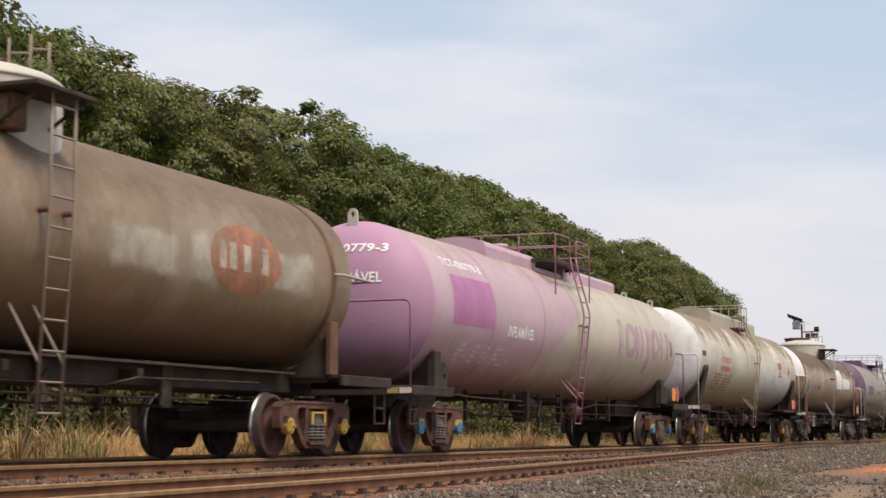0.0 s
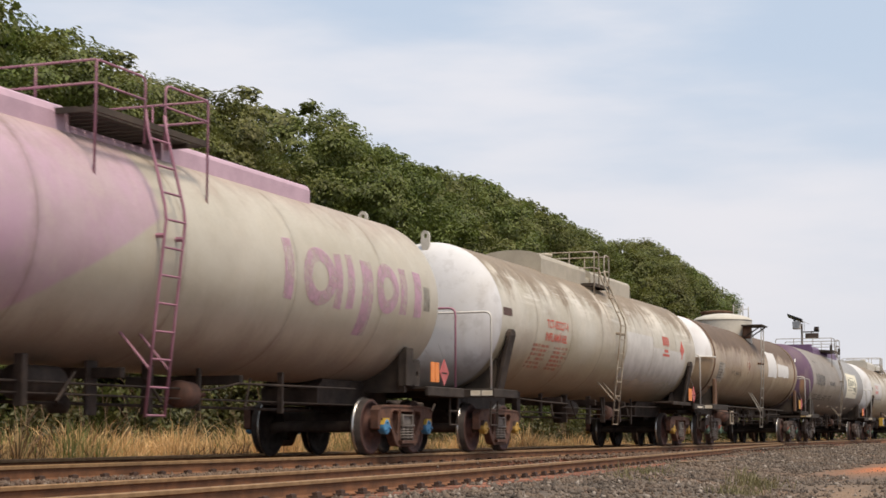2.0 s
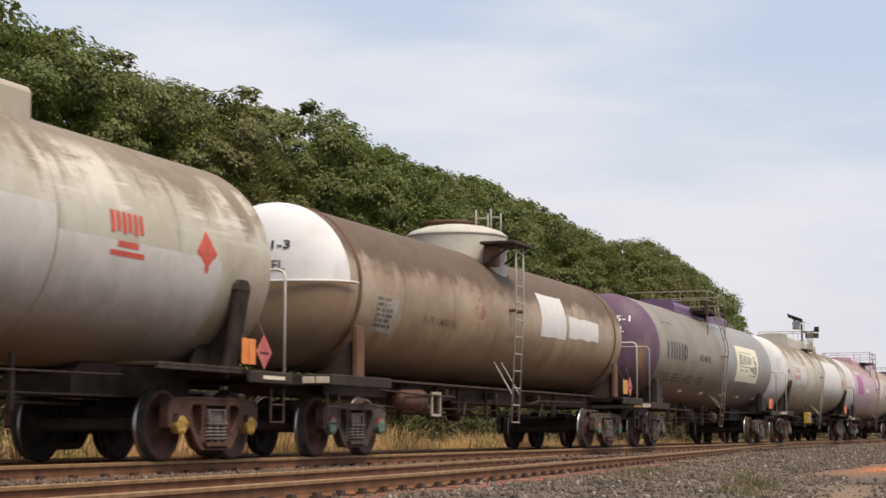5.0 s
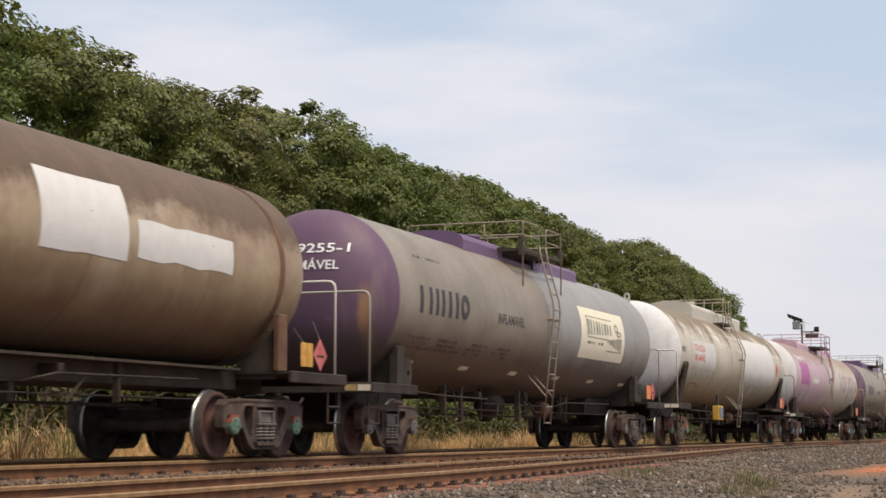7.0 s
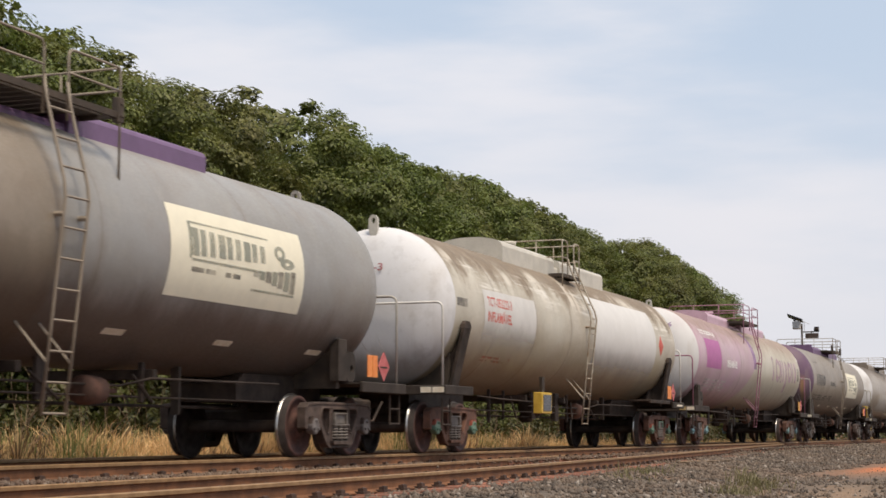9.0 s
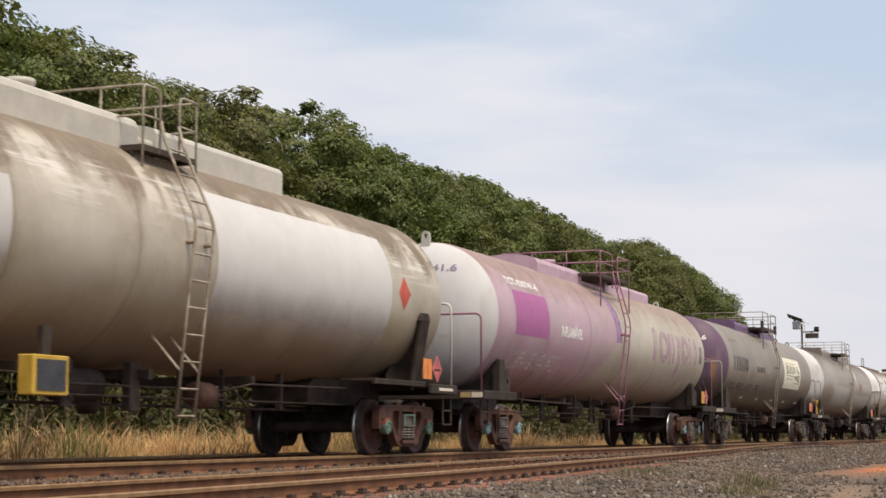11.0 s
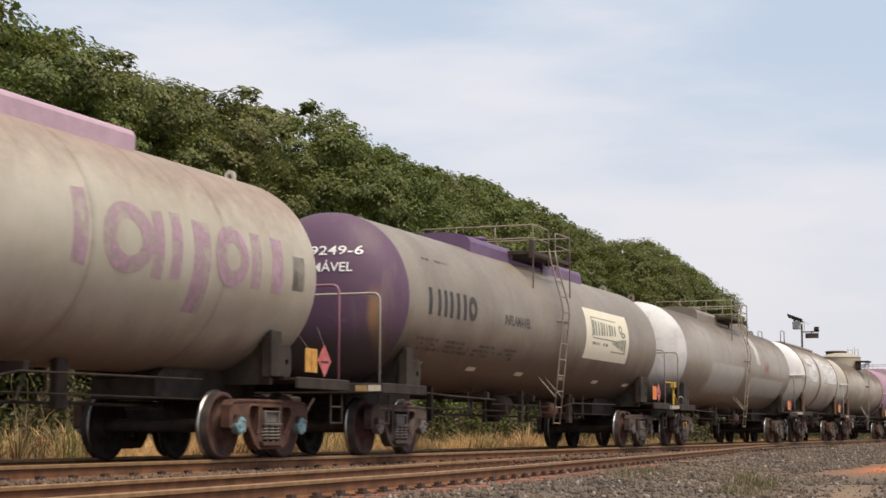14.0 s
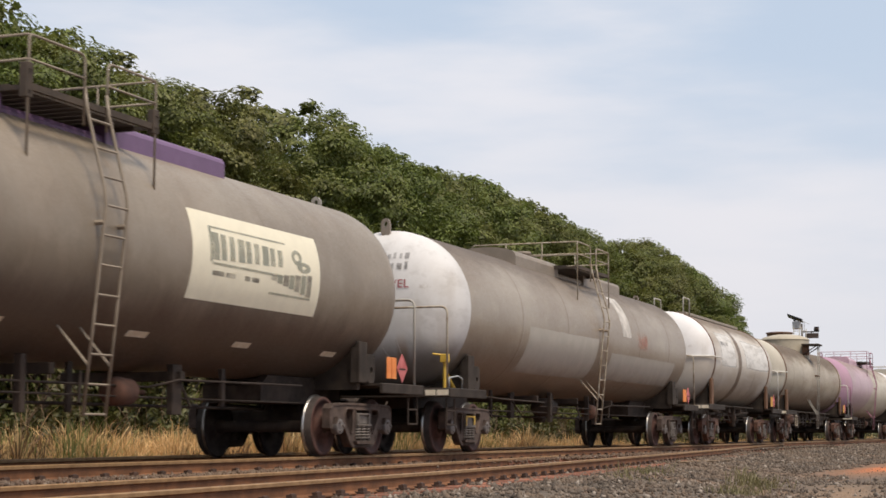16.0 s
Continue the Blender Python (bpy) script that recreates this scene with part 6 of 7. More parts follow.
def text_on_shell(parent, text, y0, y1, a_low, a_high, material, weight=0.0, R=R_BIG, zc=ZC_BIG, shear=0.0):
    """Lettering from y0 to y1 whose capitals stand between two arcs."""
    height = radians(a_high - a_low) * R
    bm = letters(text, height / 0.70, 1.0, weight)
    xs = [v.co.x for v in bm.verts]
    k = (y1 - y0) / (max(xs) - min(xs))
    x0 = min(xs)
    for v in bm.verts:
        v.co = on_shell(R, zc, y0 + (v.co.x - x0) * k + shear * v.co.y, a_low + math.degrees(v.co.y / R), 0.0055)
    return letter_parts(bm, material, parent)


def text_on_head(parent, text, x0, x1, z_low, z_high, material, y_a, bulge, weight=0.0, R=R_BIG, zc=ZC_BIG):
    """Lettering on the dished front head, seen from the front."""
    bm = letters(text, (z_high - z_low) / 0.70, 1.0, weight)
    xs = [v.co.x for v in bm.verts]
    k = (x1 - x0) / (max(xs) - min(xs))
    lo = min(xs)
    for v in bm.verts:
        x, z = x0 + (v.co.x - lo) * k, z_low + v.co.y
        r = min(0.999, math.hypot(x, z - zc) / R)
        a = math.asin(r ** (1 / 0.82))
        v.co = Vector((x, y_a - bulge * math.cos(a) - 0.012, z))
    return letter_parts(bm, material, parent)


def bars(parent, material, y0, y1, a_top, a_low, rows, seed, columns=1, R=R_BIG, zc=ZC_BIG, fill=0.9):
    """Small writing that cannot be read, as plain bars."""
    rnd = random.Random(seed)
    pitch = (a_top - a_low) / rows
    cw = (y1 - y0) / columns
    for c in range(columns):
        for r in range(rows):
            a = a_top - r * pitch
            y, end = y0 + c * cw, y0 + (c + rnd.uniform(0.62, 0.90)) * cw
            while y < end:
                w = rnd.uniform(0.10, 0.30)
                if rnd.random() < fill:
                    patch(parent, "small_writing", material, y, min(y + w, end), a - pitch * 0.62, a, R=R, zc=zc, lift=0.005)
                y += w + 0.045


def mark(name, c, k=0.75):
    return surface(name, tuple(v * k for v in c), c, 5, 26, 0.6)


def see_through(name, c, amount, ragged=0.22, fade=None):
    """Worn paint: flakes of colour over whatever lies below."""
    n = Nodes(name)
    f = n.noise(2.2, 7, 0.68)
    n.finish(c, 0.5)
    tr = n.t.nodes.new("ShaderNodeBsdfTransparent")
    mx = n.t.nodes.new("ShaderNodeMixShader")
    cover = n.ramp(f, 0.35, 0.65, max(0.0, amount - ragged), min(1.0, amount + ragged))
    if fade:
        x, y, z = n.axes()
        cover = n.math("MULTIPLY", cover, n.ramp(n.math("ADD", z, n.math("MULTIPLY", n.math("SUBTRACT", f, 0.5), 0.2)), fade[0], fade[1]))
    n.link(cover, mx.inputs[0])
    n.link(tr.outputs[0], mx.inputs[1])
    n.link(n.b.outputs[0], mx.inputs[2])
    n.link(mx.outputs[0], n.t.nodes["Material Output"].inputs["Surface"])
    return n.m


def soft_paint(name, c, amount, y0, y1, a0, a1, zc, fade_y=0.35, fade_a=8.0, along=1.0):
    """Rubbed paint whose edges die away inside its field."""
    n = Nodes(name)
    x, y, z = n.axes()
    ang = n.math("MULTIPLY", n.math("ARCTAN2", n.math("SUBTRACT", z, zc), x), 57.3)
    f = n.noise(1.6, 6, 0.62, n.vec((1, along, 1)))
    wob = n.math("SUBTRACT", f, 0.5)
    dy = n.math("MINIMUM", n.math("SUBTRACT", y, y0), n.math("SUBTRACT", y1, y))
    da = n.math("MINIMUM", n.math("SUBTRACT", ang, a0), n.math("SUBTRACT", a1, ang))
    cover = n.math("MULTIPLY", n.ramp(n.math("ADD", dy, n.math("MULTIPLY", wob, fade_y * 2)), 0.08, fade_y + 0.08), n.ramp(n.math("ADD", da, n.math("MULTIPLY", wob, fade_a * 2)), 2, fade_a + 2))
    cover = n.math("MULTIPLY", cover, n.ramp(n.noise(3.5, 6, 0.68, n.vec((1, along, 1))), 0.32, 0.62, amount * 0.55, amount))
    n.finish(c, 0.5)
    tr, mx = n.t.nodes.new("ShaderNodeBsdfTransparent"), n.t.nodes.new("ShaderNodeMixShader")
    n.link(cover, mx.inputs[0])
    n.link(tr.outputs[0], mx.inputs[1])
    n.link(n.b.outputs[0], mx.inputs[2])
    n.link(mx.outputs[0], n.t.nodes["Material Output"].inputs["Surface"])
    return n.m


P_WHITE, P_FADED = mark("white_marking_paint", (0.88, 0.87, 0.86), 0.92), see_through("faded_white_marking", (0.66, 0.62, 0.61), 0.72, 0.3)
P_DARK, P_DARK_FADED = mark("dark_marking_paint", (0.05, 0.048, 0.05)), see_through("faded_dark_marking", (0.07, 0.06, 0.055), 0.45)
P_RED, P_RED_FADED = see_through("worn_red_marking", (0.58, 0.085, 0.05), 0.90, 0.2), see_through("faded_red_marking", (0.46, 0.14, 0.09), 0.42, 0.38)
P_MAROON = see_through("worn_maroon_marking", (0.28, 0.06, 0.07), 0.85)
P_MAGENTA = mark("magenta_painted_field", (0.40, 0.125, 0.315), 0.86)
P_PINK_LOGO, P_PINK_LOGO_OLD = see_through("faded_pink_sign", (0.48, 0.31, 0.40), 0.50, 0.40), see_through("pale_pink_sign", (0.52, 0.31, 0.42), 0.50, 0.35)
P_PATCH = mark("fresh_white_paint_patch", (0.67, 0.66, 0.65), 0.90)
P_PATCH_GREY = see_through("thin_pale_paint_patch", (0.58, 0.55, 0.51), 0.80)
P_PATCH_RUN = see_through("white_paint_thinning_downwards", (0.63, 0.62, 0.605), 0.94, 0.03, (1.45, 2.25))
P_PATCH_LABEL = see_through("white_label_paint_thinning_downwards", (0.62, 0.605, 0.585), 0.90, 0.04, (1.75, 2.35))
P_PATCH_LOW = see_through("dull_white_paint_thinning_downwards", (0.60, 0.585, 0.56), 0.88, 0.08, (1.25, 2.0))
P_BANNER = mark("cream_banner", (0.76, 0.72, 0.58), 0.92)
P_ORANGE = see_through("worn_orange_disc", (0.40, 0.17, 0.09), 0.60, 0.35)
P_DISC = see_through("worn_pale_disc_bar", (0.50, 0.44, 0.36), 0.66, 0.35)
P_PLATE = mark("brown_data_plate", (0.10, 0.05, 0.035))
P_PURPLE = see_through("purple_head_marking", (0.24, 0.15, 0.27), 0.6, 0.3)

# orange disc wagon
K = dict(R=R_SMALL, zc=ZC_SMALL)
for k, (ya, yb, a0, a1) in enumerate(((9.6, 11.5, -20, 14), (11.3, 12.4, -22, 18), (13.3, 15.0, -19, 16))):
    patch(w0, "paint_patch", soft_paint("pale_worn_paint", (0.52, 0.47, 0.39), 0.80, ya, yb, a0, a1, ZC_SMALL), ya, yb, a0, a1, "pale worn paint patch", **K)
ring_patch(w0, "orange_disc", P_ORANGE, 12.92, 1.0, 0.95, 0.44, label="worn orange painted disc", lift=0.006, **K)
for ya, yb, a0, a1 in ((12.20, 12.38, -6, 10), (12.46, 12.64, -6, 10), (12.84, 13.02, -6, 10), (13.32, 13.50, -6, 10)):
    patch(w0, "disc_bar", P_DISC, ya, yb, a0, a1, lift=0.0075, **K)


P_MAGENTA_OLD = see_through("faded_magenta_field", (0.43, 0.165, 0.345), 0.92, 0.08)
P_LILAC = see_through("lilac_paint_band", (0.36, 0.22, 0.42), 0.62, 0.35)


def pink_marks(w, number, with_head):
    text_on_shell(w, "TCT-" + number, 1.90, 3.84, 29.8 if not with_head else 28, 36.5 if not with_head else 34.5, P_WHITE, 0.005)
    patch(w, "magenta_field", P_MAGENTA if with_head else P_MAGENTA_OLD, 2.05, 4.05, -12, 23, "magenta painted rectangle")
    text_on_shell(w, "INFLAMÁVEL", 4.86, 6.36, -7.2 if with_head else -15.0, 1.0 if with_head else -7.0, P_WHITE, 0.009)
    bars(w, P_FADED, 2.3, 5.6, -25, -42, 4, 3, 3)
    # big worn sign on the cream part, as plain bars and rings
    P = P_PINK_LOGO if with_head else P_PINK_LOGO_OLD
    for ya, yb, a0, a1 in ((12.45, 12.72, -15, 19), (14.02, 14.26, -16, 17), (14.42, 14.66, -15, 18), (14.92, 15.32, -30, 17), (16.36, 16.62, -13, 17), (16.92, 17.22, -13, 17)):
        patch(w, "worn_sign", P, ya, yb, a0, a1, "worn pink painted sign", rag=0.6, seed=int(ya * 10))
    ring_patch(w, "worn_sign", P, 13.52, 1, 0.52, 0.40, 0.50)
    ring_patch(w, "worn_sign", P, 15.86, 2, 0.42, 0.38, 0.45)


pink_marks(w1, "030779-3", False)
text_on_head(w1, "030779-3", -0.30, 0.70, 3.20, 3.33, P_WHITE, 1.25, 0.72, 0.004)
text_on_head(w1, "INFLAMÁVEL", -0.52, 0.66, 2.70, 2.86, P_WHITE, 1.25, 0.72, 0.004)
pink_marks(w6, "030741-6", True)
text_on_head(w6, "030741.6", -0.28, 0.68, 3.18, 3.30, P_PURPLE, 1.25, 0.72, 0.004)
patch(w6, "lilac_band", P_LILAC, 9.02, 9.50, -4, 52, "lilac band of old paint")
patch(w6, "grey_field", P_DARK_FADED, 17.5, 17.85, -10, 9)
patch(w1, "grey_field", P_DARK_FADED, 17.3, 17.55, -8, 8)
bm = bmesh.new()
ring = [(0.0, 0.32), (0.18, 0.28), (0.34, 0.12), (0.38, -0.08), (0.34, -0.28), (0.2, -0.44), (0.0, -0.5)]
vs = []
for x, z in ring:
    r = min(0.999, math.hypot(x - 0.15, z + 0.05) / R_BIG)
    a = math.asin(r ** (1 / 0.82))
    vs.append(bm.verts.new((x - 0.15, 1.25 - 0.72 * math.cos(a) - 0.016, ZC_BIG - 0.05 + z)))
bm.faces.new(vs)
part("head_marking", bm, P_PURPLE, w6, "worn purple paint mark")


def cream_marks(w, number, fresh):
    patch(w, "data_plate", P_PLATE if not fresh else P_DARK_FADED, 0.80, 1.30, 0.5, 6.5, "brown data plate")
    if fresh:
        patch(w, "paint_patch", P_PATCH_LABEL, 2.15, 5.06, -30, 17, "fresh white paint patch", rag=0.2, seed=4, lift=0.0045)
        text_on_shell(w, "TCT-" + number, 2.33, 3.64, 4.8, 11.8, P_RED, 0.004)
        text_on_shell(w, "INFLAMÁVEL", 2.32, 3.63, -6.3, 0.7, P_RED, 0.006)
        bars(w, P_RED_FADED, 2.6, 4.5, -33, -39, 2, 5, 1)
        patch(w, "paint_patch", P_PATCH_RUN, 9.15, 14.5, -50, 37, "fresh white paint patch", rag=0.3, seed=5, lift=0.0045)
    else:
        text_on_shell(w, "TCT-" + number, 3.40, 4.80, -2.7, 4.1, P_RED, 0.004)
        text_on_shell(w, "INFLAMÁVEL", 3.36, 4.78, -13.2, -6.8, P_RED, 0.006)
        bars(w, P_RED_FADED, 2.7, 5.3, -17, -40, 6, 6, 2, fill=0.9)
        patch(w, "paint_patch", P_PATCH_LOW, 9.45, 11.86, -56, 9, "pale paint patch", rag=0.3, seed=6, lift=0.0045)
        patch(w, "paint_patch", P_PATCH_LOW, 11.90, 15.3, -56, -1.5, "pale paint patch", rag=0.3, seed=7, lift=0.0045)
        for k in range(6):
            patch(w, "red_sign", P_RED, 12.87 + 0.115 * k, 12.95 + 0.115 * k, 2 + (k % 2), 12, "red painted sign", lift=0.0075)
        patch(w, "red_sign", P_RED, 13.0, 13.42, -4.5, -1.5, lift=0.0075)
        patch(w, "red_sign", P_RED, 12.86, 13.55, -8.5, -6, lift=0.0075)
    yc = 14.94 if not fresh else 15.0
    bm = bmesh.new()
    q = [bm.verts.new(on_shell(R_BIG, ZC_BIG, yc + dy, 1.0 + da, 0.008)) for dy, da in ((-0.24, 0), (0, 5), (0.24, 0), (0, -5))]
    top, low = bm.verts.new(on_shell(R_BIG, ZC_BIG, yc, 12, 0.008)), bm.verts.new(on_shell(R_BIG, ZC_BIG, yc, -10, 0.008))
    bm.faces.new((q[0], q[1], top))
    bm.faces.new((q[1], q[2], top))
    bm.faces.new((q[0], low, q[3]))
    bm.faces.new((q[3], low, q[2]))
    bm.faces.new((q[0], q[3], q[2], q[1]))
    part("hazard_mark", bm, P_RED, w, "red painted hazard diamond")


cream_marks(w2, "053227-4", False)
text_on_head(w2, "053227-4", -0.55, 0.28, 2.98, 3.10, P_MAROON, 0.72, 0.60, 0.004)
text_on_head(w2, "INFLAMÁVEL", -0.75, 0.30, 2.68, 2.82, P_MAROON, 0.72, 0.60, 0.002)
cream_marks(w5, "053222-3", True)
text_on_head(w5, "053222-3", -0.55, 0.28, 2.98, 3.10, P_MAROON, 0.72, 0.60, 0.004)

# brown dome wagon with white fields
patch(w3, "paint_patch", P_PATCH, 10.1, 11.75, -12, 28, "white paint patch", rag=0.5, seed=8, **K)
patch(w3, "paint_patch", P_PATCH, 11.95, 14.15, -9, 11, "white paint patch", rag=1, seed=9, **K)
patch(w3, "paint_patch", soft_paint("pale_data_field", (0.50, 0.47, 0.42), 0.7, 2.0, 3.1, -34, 0, ZC_SMALL, 0.1, 3), 2.0, 3.1, -34, 0, "pale data field", **K)
bars(w3, P_DARK_FADED, 2.15, 2.9, -5, -28, 6, 9, 1, **K)
text_on_shell(w3, "INFLAMAVEL", 4.05, 5.55, -18.5, -12.5, P_DARK_FADED, 0.002, **K)
text_on_head(w3, "1-3", 0.22, 0.50, 2.93, 3.05, P_DARK, 1.10, 0.55, 0.004, **K)
text_on_head(w3, "INFLAMÁVEL", -0.72, 0.44, 2.62, 2.76, P_DARK, 1.10, 0.55, 0.002, **K)
bm = bmesh.new()
q = [bm.verts.new(on_shell(R_SMALL, ZC_SMALL, 6.6 + dy, -2 + da, 0.008)) for dy, da in ((-0.3, 0), (0, -14), (0.3, 0), (0, 14))]
bm.faces.new(q)
part("hazard_mark", bm, P_RED_FADED, w3, "faded red hazard diamond")


def purple_marks(w, number):
    # sign as dark plain blocks and a ring
    for ya, yb, a0, a1 in ((2.10, 2.24, -9.3, 9), (2.50, 2.63, -9.3, 9), (2.78, 2.91, -9.3, 9), (3.04, 3.18, -9.3, 9), (3.36, 3.50, -9.3, 9), (3.68, 3.82, -9.3, 9)):
        patch(w, "dark_sign", P_DARK, ya, yb, a0, a1, "dark painted sign")
    ring_patch(w, "dark_sign", P_DARK, 4.12, 0, 0.20, 0.205, 0.48)
    text_on_shell(w, "INFLAMAVEL", 5.80, 7.28, -6.4, 0.8, P_DARK_WORN, 0.006)
    bars(w, P_DARK_FADED, 2.2, 3.9, 31.5, 28, 1, 4, 1)
    bars(w, P_DARK_FADED, 1.9, 7.2, -25, -36, 3, 7, 4, fill=0.75)
    b = patch(w, "banner", P_BANNER, 11.0, 14.45, -23, 23, "cream rectangular banner with dark sign")
    # outlined row of upright strokes, a line of small writing, and a sketch of a rail vehicle as plain shapes
    for k in range(9):
        ya = 11.48 + 0.215 * k
        patch(w, "banner_mark", P_SAGE, ya, ya + (0.13 if k % 3 else 0.17), -1.5 + 0.35 * k, 12.5 - 0.25 * k, lift=0.007)
    for ya, yb, a0, a1 in ((11.42, 13.45, 14.5, 15.5), (11.42, 11.48, -3, 15), (11.48, 13.3, -4.0, -2.8)):
        patch(w, "banner_mark", P_SAGE, ya, yb, a0, a1, lift=0.007)
    bars(w, P_DARK_FADED, 11.5, 13.3, -7, -11, 1, 8, 1)
    for k in range(7):
        ya = 13.02 + 0.17 * k
        patch(w, "banner_mark", P_SAGE if k % 2 else P_DARK_FADED, ya, ya + 0.15, -6.5 - 1.0 * k, -3.5 + 0.55 * k, lift=0.007)
    patch(w, "banner_mark", P_SAGE, 13.0, 14.2, -14.2, -13.0, lift=0.007)
    ring_patch(w, "banner_mark", P_SAGE, 13.75, 8.5, 0.15, 0.10, 0.45, lift=0.007)
    ring_patch(w, "banner_mark", P_SAGE, 13.95, 3.5, 0.20, 0.07, 0.30, lift=0.007)
    for yy in (2.55, 5.1, 7.75, 10.5, 13.0, 15.6):
        patch(w, "reflector_patch", M["reflector"], yy - 0.22, yy + 0.22, -48, -44, "pale reflector strip")


P_DARK_WORN = see_through("worn_dark_lettering", (0.06, 0.055, 0.052), 0.78, 0.15)
P_SAGE = see_through("grey_green_sign_paint", (0.26, 0.27, 0.22), 0.62)
purple_marks(w4, "099255-1")
purple_marks(w7, "099249-6")
for w, num, off in ((w4, "099255-1", 0.0), (w7, "099249-6", 0.05)):
    text_on_head(w, num, -0.36 + off, 0.76 + off, 3.02, 3.16, P_WHITE, 1.25, 0.72, 0.002)
    text_on_head(w, "INFLAMÁVEL", -0.58 + off, 0.63 + off, 2.76, 2.90, P_WHITE, 1.25, 0.72, 0.002)

P_BLUISH = see_through("thin_pale_grey_paint", (0.45, 0.425, 0.385), 0.90, 0.04, (1.15, 1.80))
patch(w8, "paint_patch", P_BLUISH, 4.5, 9.25, -44, -4.5, "pale paint patch", rag=0.3, seed=11)
patch(w8, "paint_patch", P_BLUISH, 10.4, 16.4, -42, -14.5, "pale paint patch", rag=0.3, seed=12)
patch(w8, "paint_patch", P_PATCH_GREY, 11.2, 11.95, 3, 46, "white paint patch", rag=0.3, seed=13)
patch(w8, "red_smudge", soft_paint("rubbed_red_paint", (0.42, 0.16, 0.10), 0.55, 12.3, 13.7, -12, 12, ZC_BIG), 12.3, 13.7, -12, 12, "rubbed red paint smudge")
rnd = random.Random(8)
for z0, z1, xa, xb in ((3.22, 3.33, -0.45, 0.48), (3.03, 3.17, -0.50, 0.52)):
    xx = xa
    while xx < xb:
        wd = rnd.uniform(0.04, 0.09)
        text_on_head(w8, "I", xx, xx + wd, z0, z1 - rnd.uniform(0, 0.04), P_DARK_FADED, 1.04, 0.72, 0.004)
        xx += wd + rnd.uniform(0.03, 0.06)
text_on_head(w8, "INFLAMÁVEL", -0.60, 0.58, 2.72, 2.86, P_MAROON, 1.04, 0.72, 0.002)
patch(w9, "rust_band", soft_paint("brown_rust_band", (0.17, 0.115, 0.075), 0.8, 4.75, 5.6, -70, 75, 2.43, 0.2), 4.75, 5.6, -70, 75, "brown band of rust round the tank", R=1.32, zc=2.43)
for ya, yb, a0, a1 in ((2.3, 4.7, -10, 40), (6.0, 10.1, -8, 36)):
    patch(w9, "paint_patch", soft_paint("white_rubbed_paint", (0.66, 0.65, 0.635), 0.95, ya, yb, a0, a1, 2.43, 0.12, 3.0, 0.2), ya, yb, a0, a1, "white paint patch", R=1.32, zc=2.43)
bars(w9, P_DARK_FADED, 2.7, 3.9, 24, 16, 1, 77, R=1.32, zc=2.43)

for w, ly in ((w4, 8.95), (w7, 9.20)):
    for ya, za, zb in ((ly - 1.22, 3.66, 4.02), (ly + 1.22, 3.70, 3.98)):
        bm = bmesh.new()
        box(bm, 1.10, 1.19, ya - 0.06, ya + 0.06, za, zb, 0.008)
        for zz in (za + 0.07, zb - 0.07):
            rod(bm, (1.19, ya, zz), (1.205, ya, zz), 0.018, 6)
        part("bracket_plate", bm, M["brown_dark"], w, "dark bolted bracket plate on the railing")

# yellow control box hung under the cream wagon
bm = bmesh.new()
box(bm, 1.12, 1.30, 5.54, 6.16, 0.70, 1.10, 0.01)
yb = part("control_box", bm, M["yellow"], w5, "yellow steel box with a dark window")
bm = bmesh.new()
box(bm, 1.302, 1.31, 5.60, 6.10, 0.745, 1.055)
part("window", bm, M["panel"], yb, "dark window")
bm = bmesh.new()
box(bm, 1.16, 1.22, 5.80, 5.95, 1.10, 1.40)
part("hanger", bm, M["plate_grey"], yb)


def bolster_accent(w, y, key):
    """Paint dabbed round the end of a bogie's bolster."""
    bm = bmesh.new()
    for ya, yb, za, zb in ((-0.225, -0.165, 0.44, 0.615), (-0.165, 0.165, 0.59, 0.615), (0.165, 0.225, 0.47, 0.615)):
        box(bm, 1.161, 1.166, y + ya, y + yb, za, zb)
    part("paint_dab", bm, M[key], w, "worn paint on the bolster end")


bolster_accent(w0, 15.17, "yellow")
bolster_accent(w5, 15.66, "cap_green")
bolster_accent(w8, 1.74, "yellow")

bm = bmesh.new()
rod(bm, (1.12, 0.62, 1.05), (1.12, 0.62, 1.62), 0.03, 8)
rod(bm, (1.12, 0.62, 1.60), (0.95, 0.50, 1.62), 0.02, 6)
box(bm, 1.06, 1.18, 0.55, 0.70, 1.48, 1.62, 0.01)
rod(bm, (1.12, 0.70, 1.30), (1.12, 1.05, 1.06), 0.035, 6)
hb = part("hand_brake", bm, M["yellow"], w8, "yellow hand brake on the end platform")
bm = bmesh.new()
tube(bm, [(1.30, 0.35, 1.05), (1.30, 0.35, 1.22), (1.30, 0.75, 1.26), (1.30, 0.95, 1.22), (1.30, 0.95, 1.05)], 0.014, 6)
part("guard_bow", bm, M["galv"], hb, "", True)

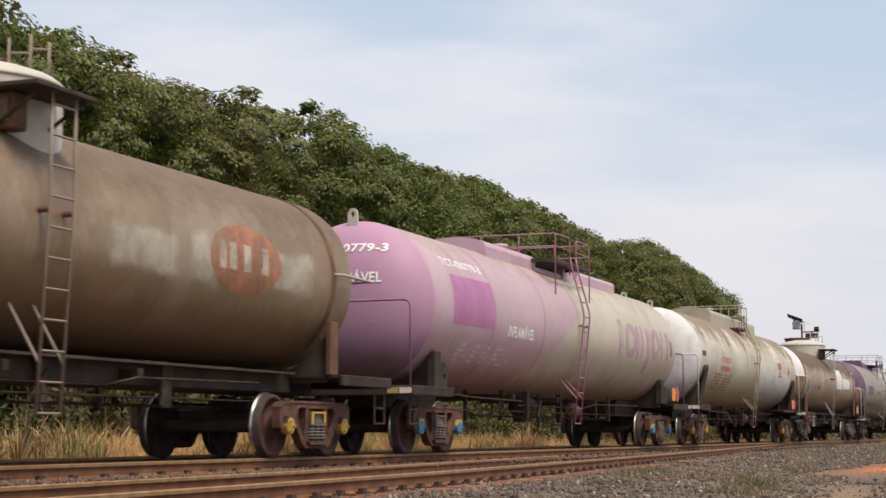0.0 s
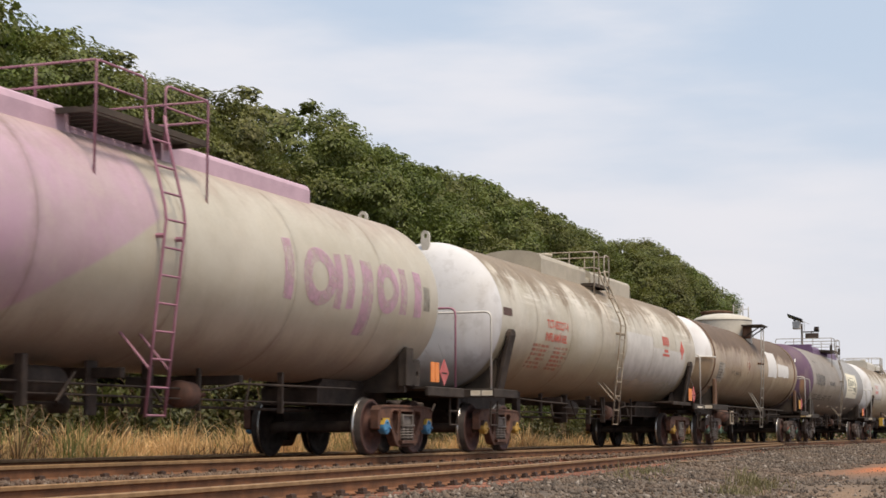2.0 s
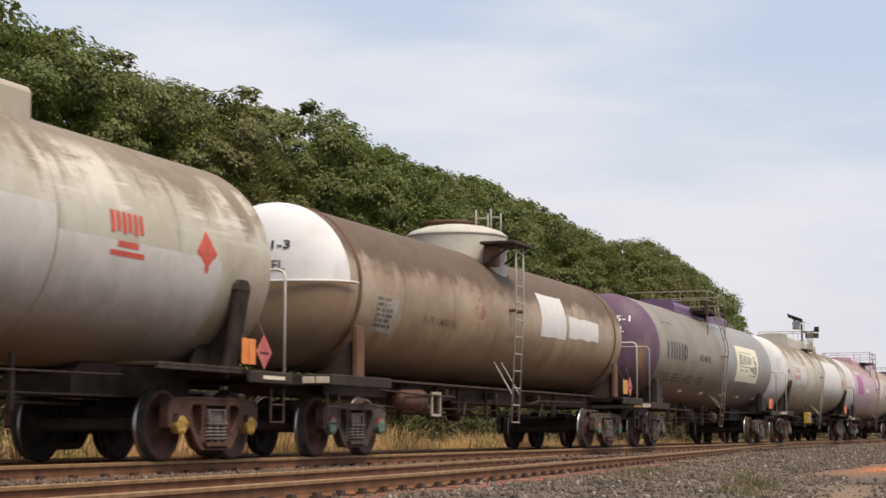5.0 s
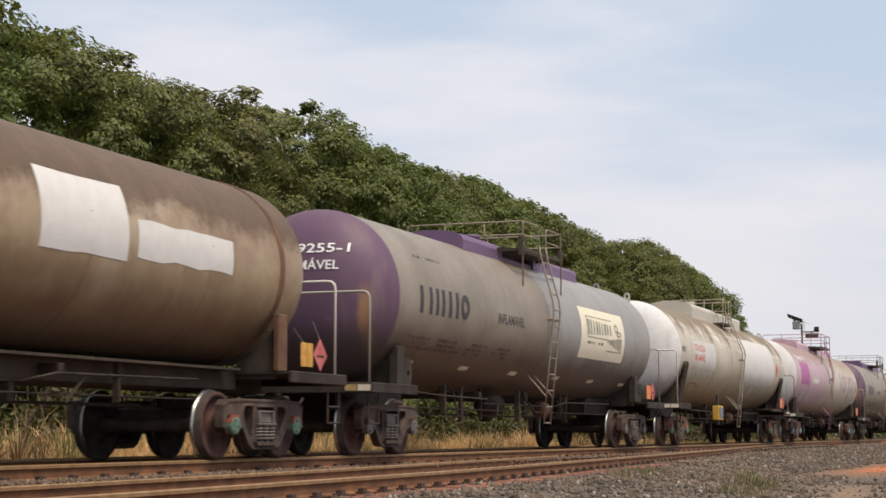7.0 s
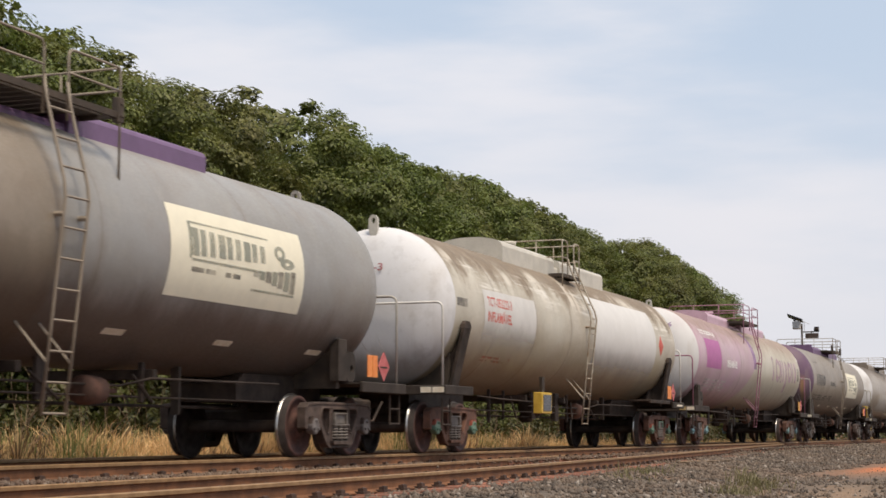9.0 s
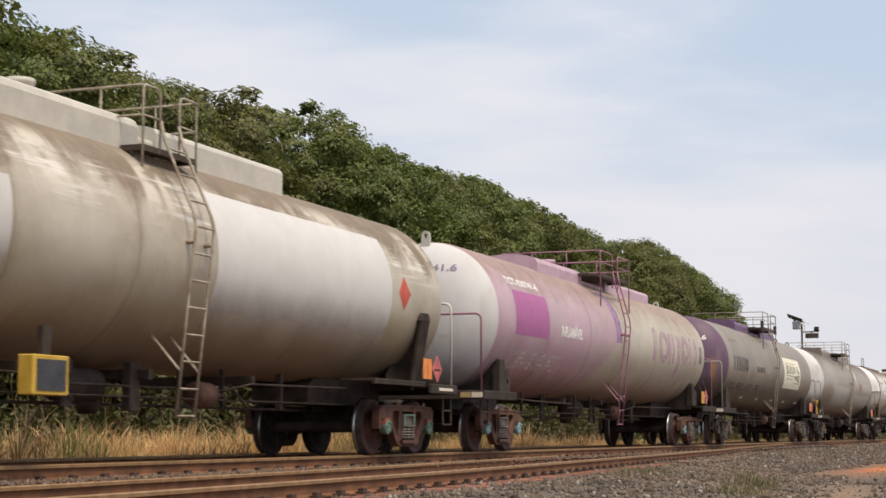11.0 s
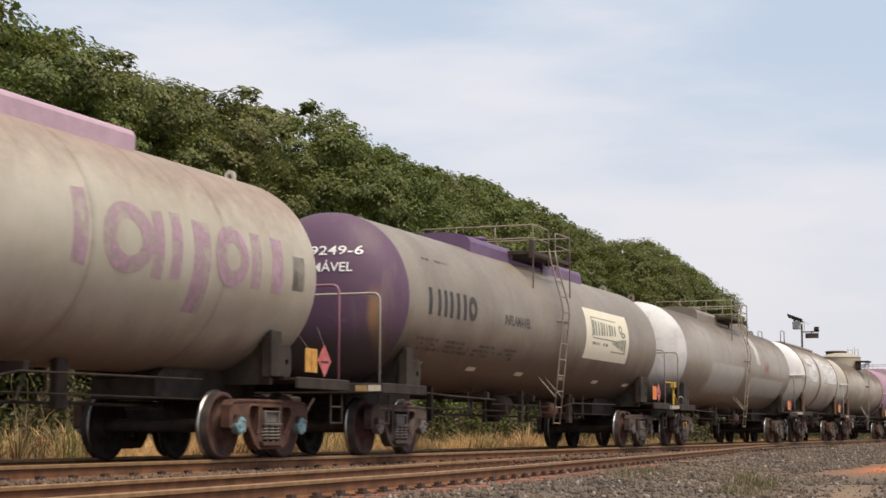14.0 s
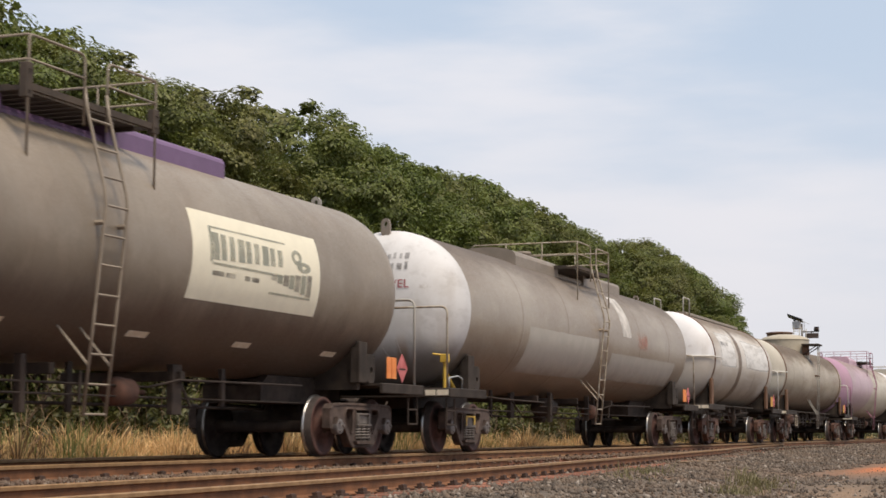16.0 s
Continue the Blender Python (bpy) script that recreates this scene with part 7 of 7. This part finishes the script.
# ---- mast behind the train ----
mast = tagged(new("camera_mast"), "tall dark mast with solar panel, white cabinet and camera", "camera mast")
bm = bmesh.new()
rod(bm, (0, 0, -0.5), (0, 0, 6.50), 0.055, 10)
part("pole", bm, M["steel_dark"], mast, "dark steel pole", True)
bm = bmesh.new()
box(bm, -0.45, 0.45, -0.40, 0.40, -0.03, 0.03, 0.008)
box(bm, -0.06, 0.06, -0.06, 0.06, -0.16, -0.03, 0.008)
sp = part("solar_panel", bm, M["panel"], mast, "dark tilted solar panel")
sp.matrix_local = pose(-0.36, 0, 6.83, -10, 21, 0)
bm = bmesh.new()
box(bm, -0.50, -0.05, -0.18, 0.18, 6.20, 6.66, 0.04)
cb = part("cabinet", bm, M["white_rail"], mast, "white equipment cabinet")
bm = bmesh.new()
box(bm, -0.47, -0.08, -0.195, -0.18, 6.24, 6.62, 0.006)
part("cabinet_door", bm, M["box_grey"], cb)
bm = bmesh.new()
rod(bm, (0.04, 0.0, 6.66), (0.42, 0.0, 6.48), 0.018, 6)
rod(bm, (0.14, 0.0, 6.62), (0.14, 0.0, 6.12), 0.016, 6)
part("antenna", bm, M["galv"], mast, "thin pale antenna rod")
bm = bmesh.new()
rod(bm, (-0.02, 0, 6.04), (0.70, 0, 6.04), 0.035, 8)
rod(bm, (0.68, 0, 6.04), (0.78, 0, 6.12), 0.03, 8)
part("arm", bm, M["steel_dark"], mast)
bm = bmesh.new()
lathe(bm, [(-0.14, 0.04), (-0.13, 0.12), (0.10, 0.16), (0.13, 0.13), (0.14, 0.02)], "x", 14, (0.82, 0, 6.16))
box(bm, 0.72, 0.96, -0.12, 0.10, 6.29, 6.32, 0.006)
part("camera_head", bm, M["steel_dark"], mast, "dark round camera head", True)
bm = bmesh.new()
box(bm, 0.20, 0.92, -0.12, 0.12, 5.68, 5.96, 0.02)
box(bm, 0.50, 0.56, -0.03, 0.03, 5.95, 6.08)
part("floodlight", bm, M["frame_grey"], mast, "grey flat floodlight box")
mast.matrix_basis = pose(-14.64, 95.0, 0.0)


# ---- the train rolls ----
def motions():
    for w, y0, sets in TRAIN:
        walk(w, [(t, pose(TRACK_X, y0 - rolled_by(t), 0.0)) for t in (0, 2, 4, 6, 8, 10, 12, 14, 16)])
        step = 2.0 / FPS
        rows = [(i * step, math.degrees(rolled_by(i * step) / WHEEL_R)) for i in range(241)]
        for s in sets:
            y = s.location.y
            walk(s, [(t, pose(0, y, WHEEL_R, turn, 0, 0)) for t, turn in rows])


motions()
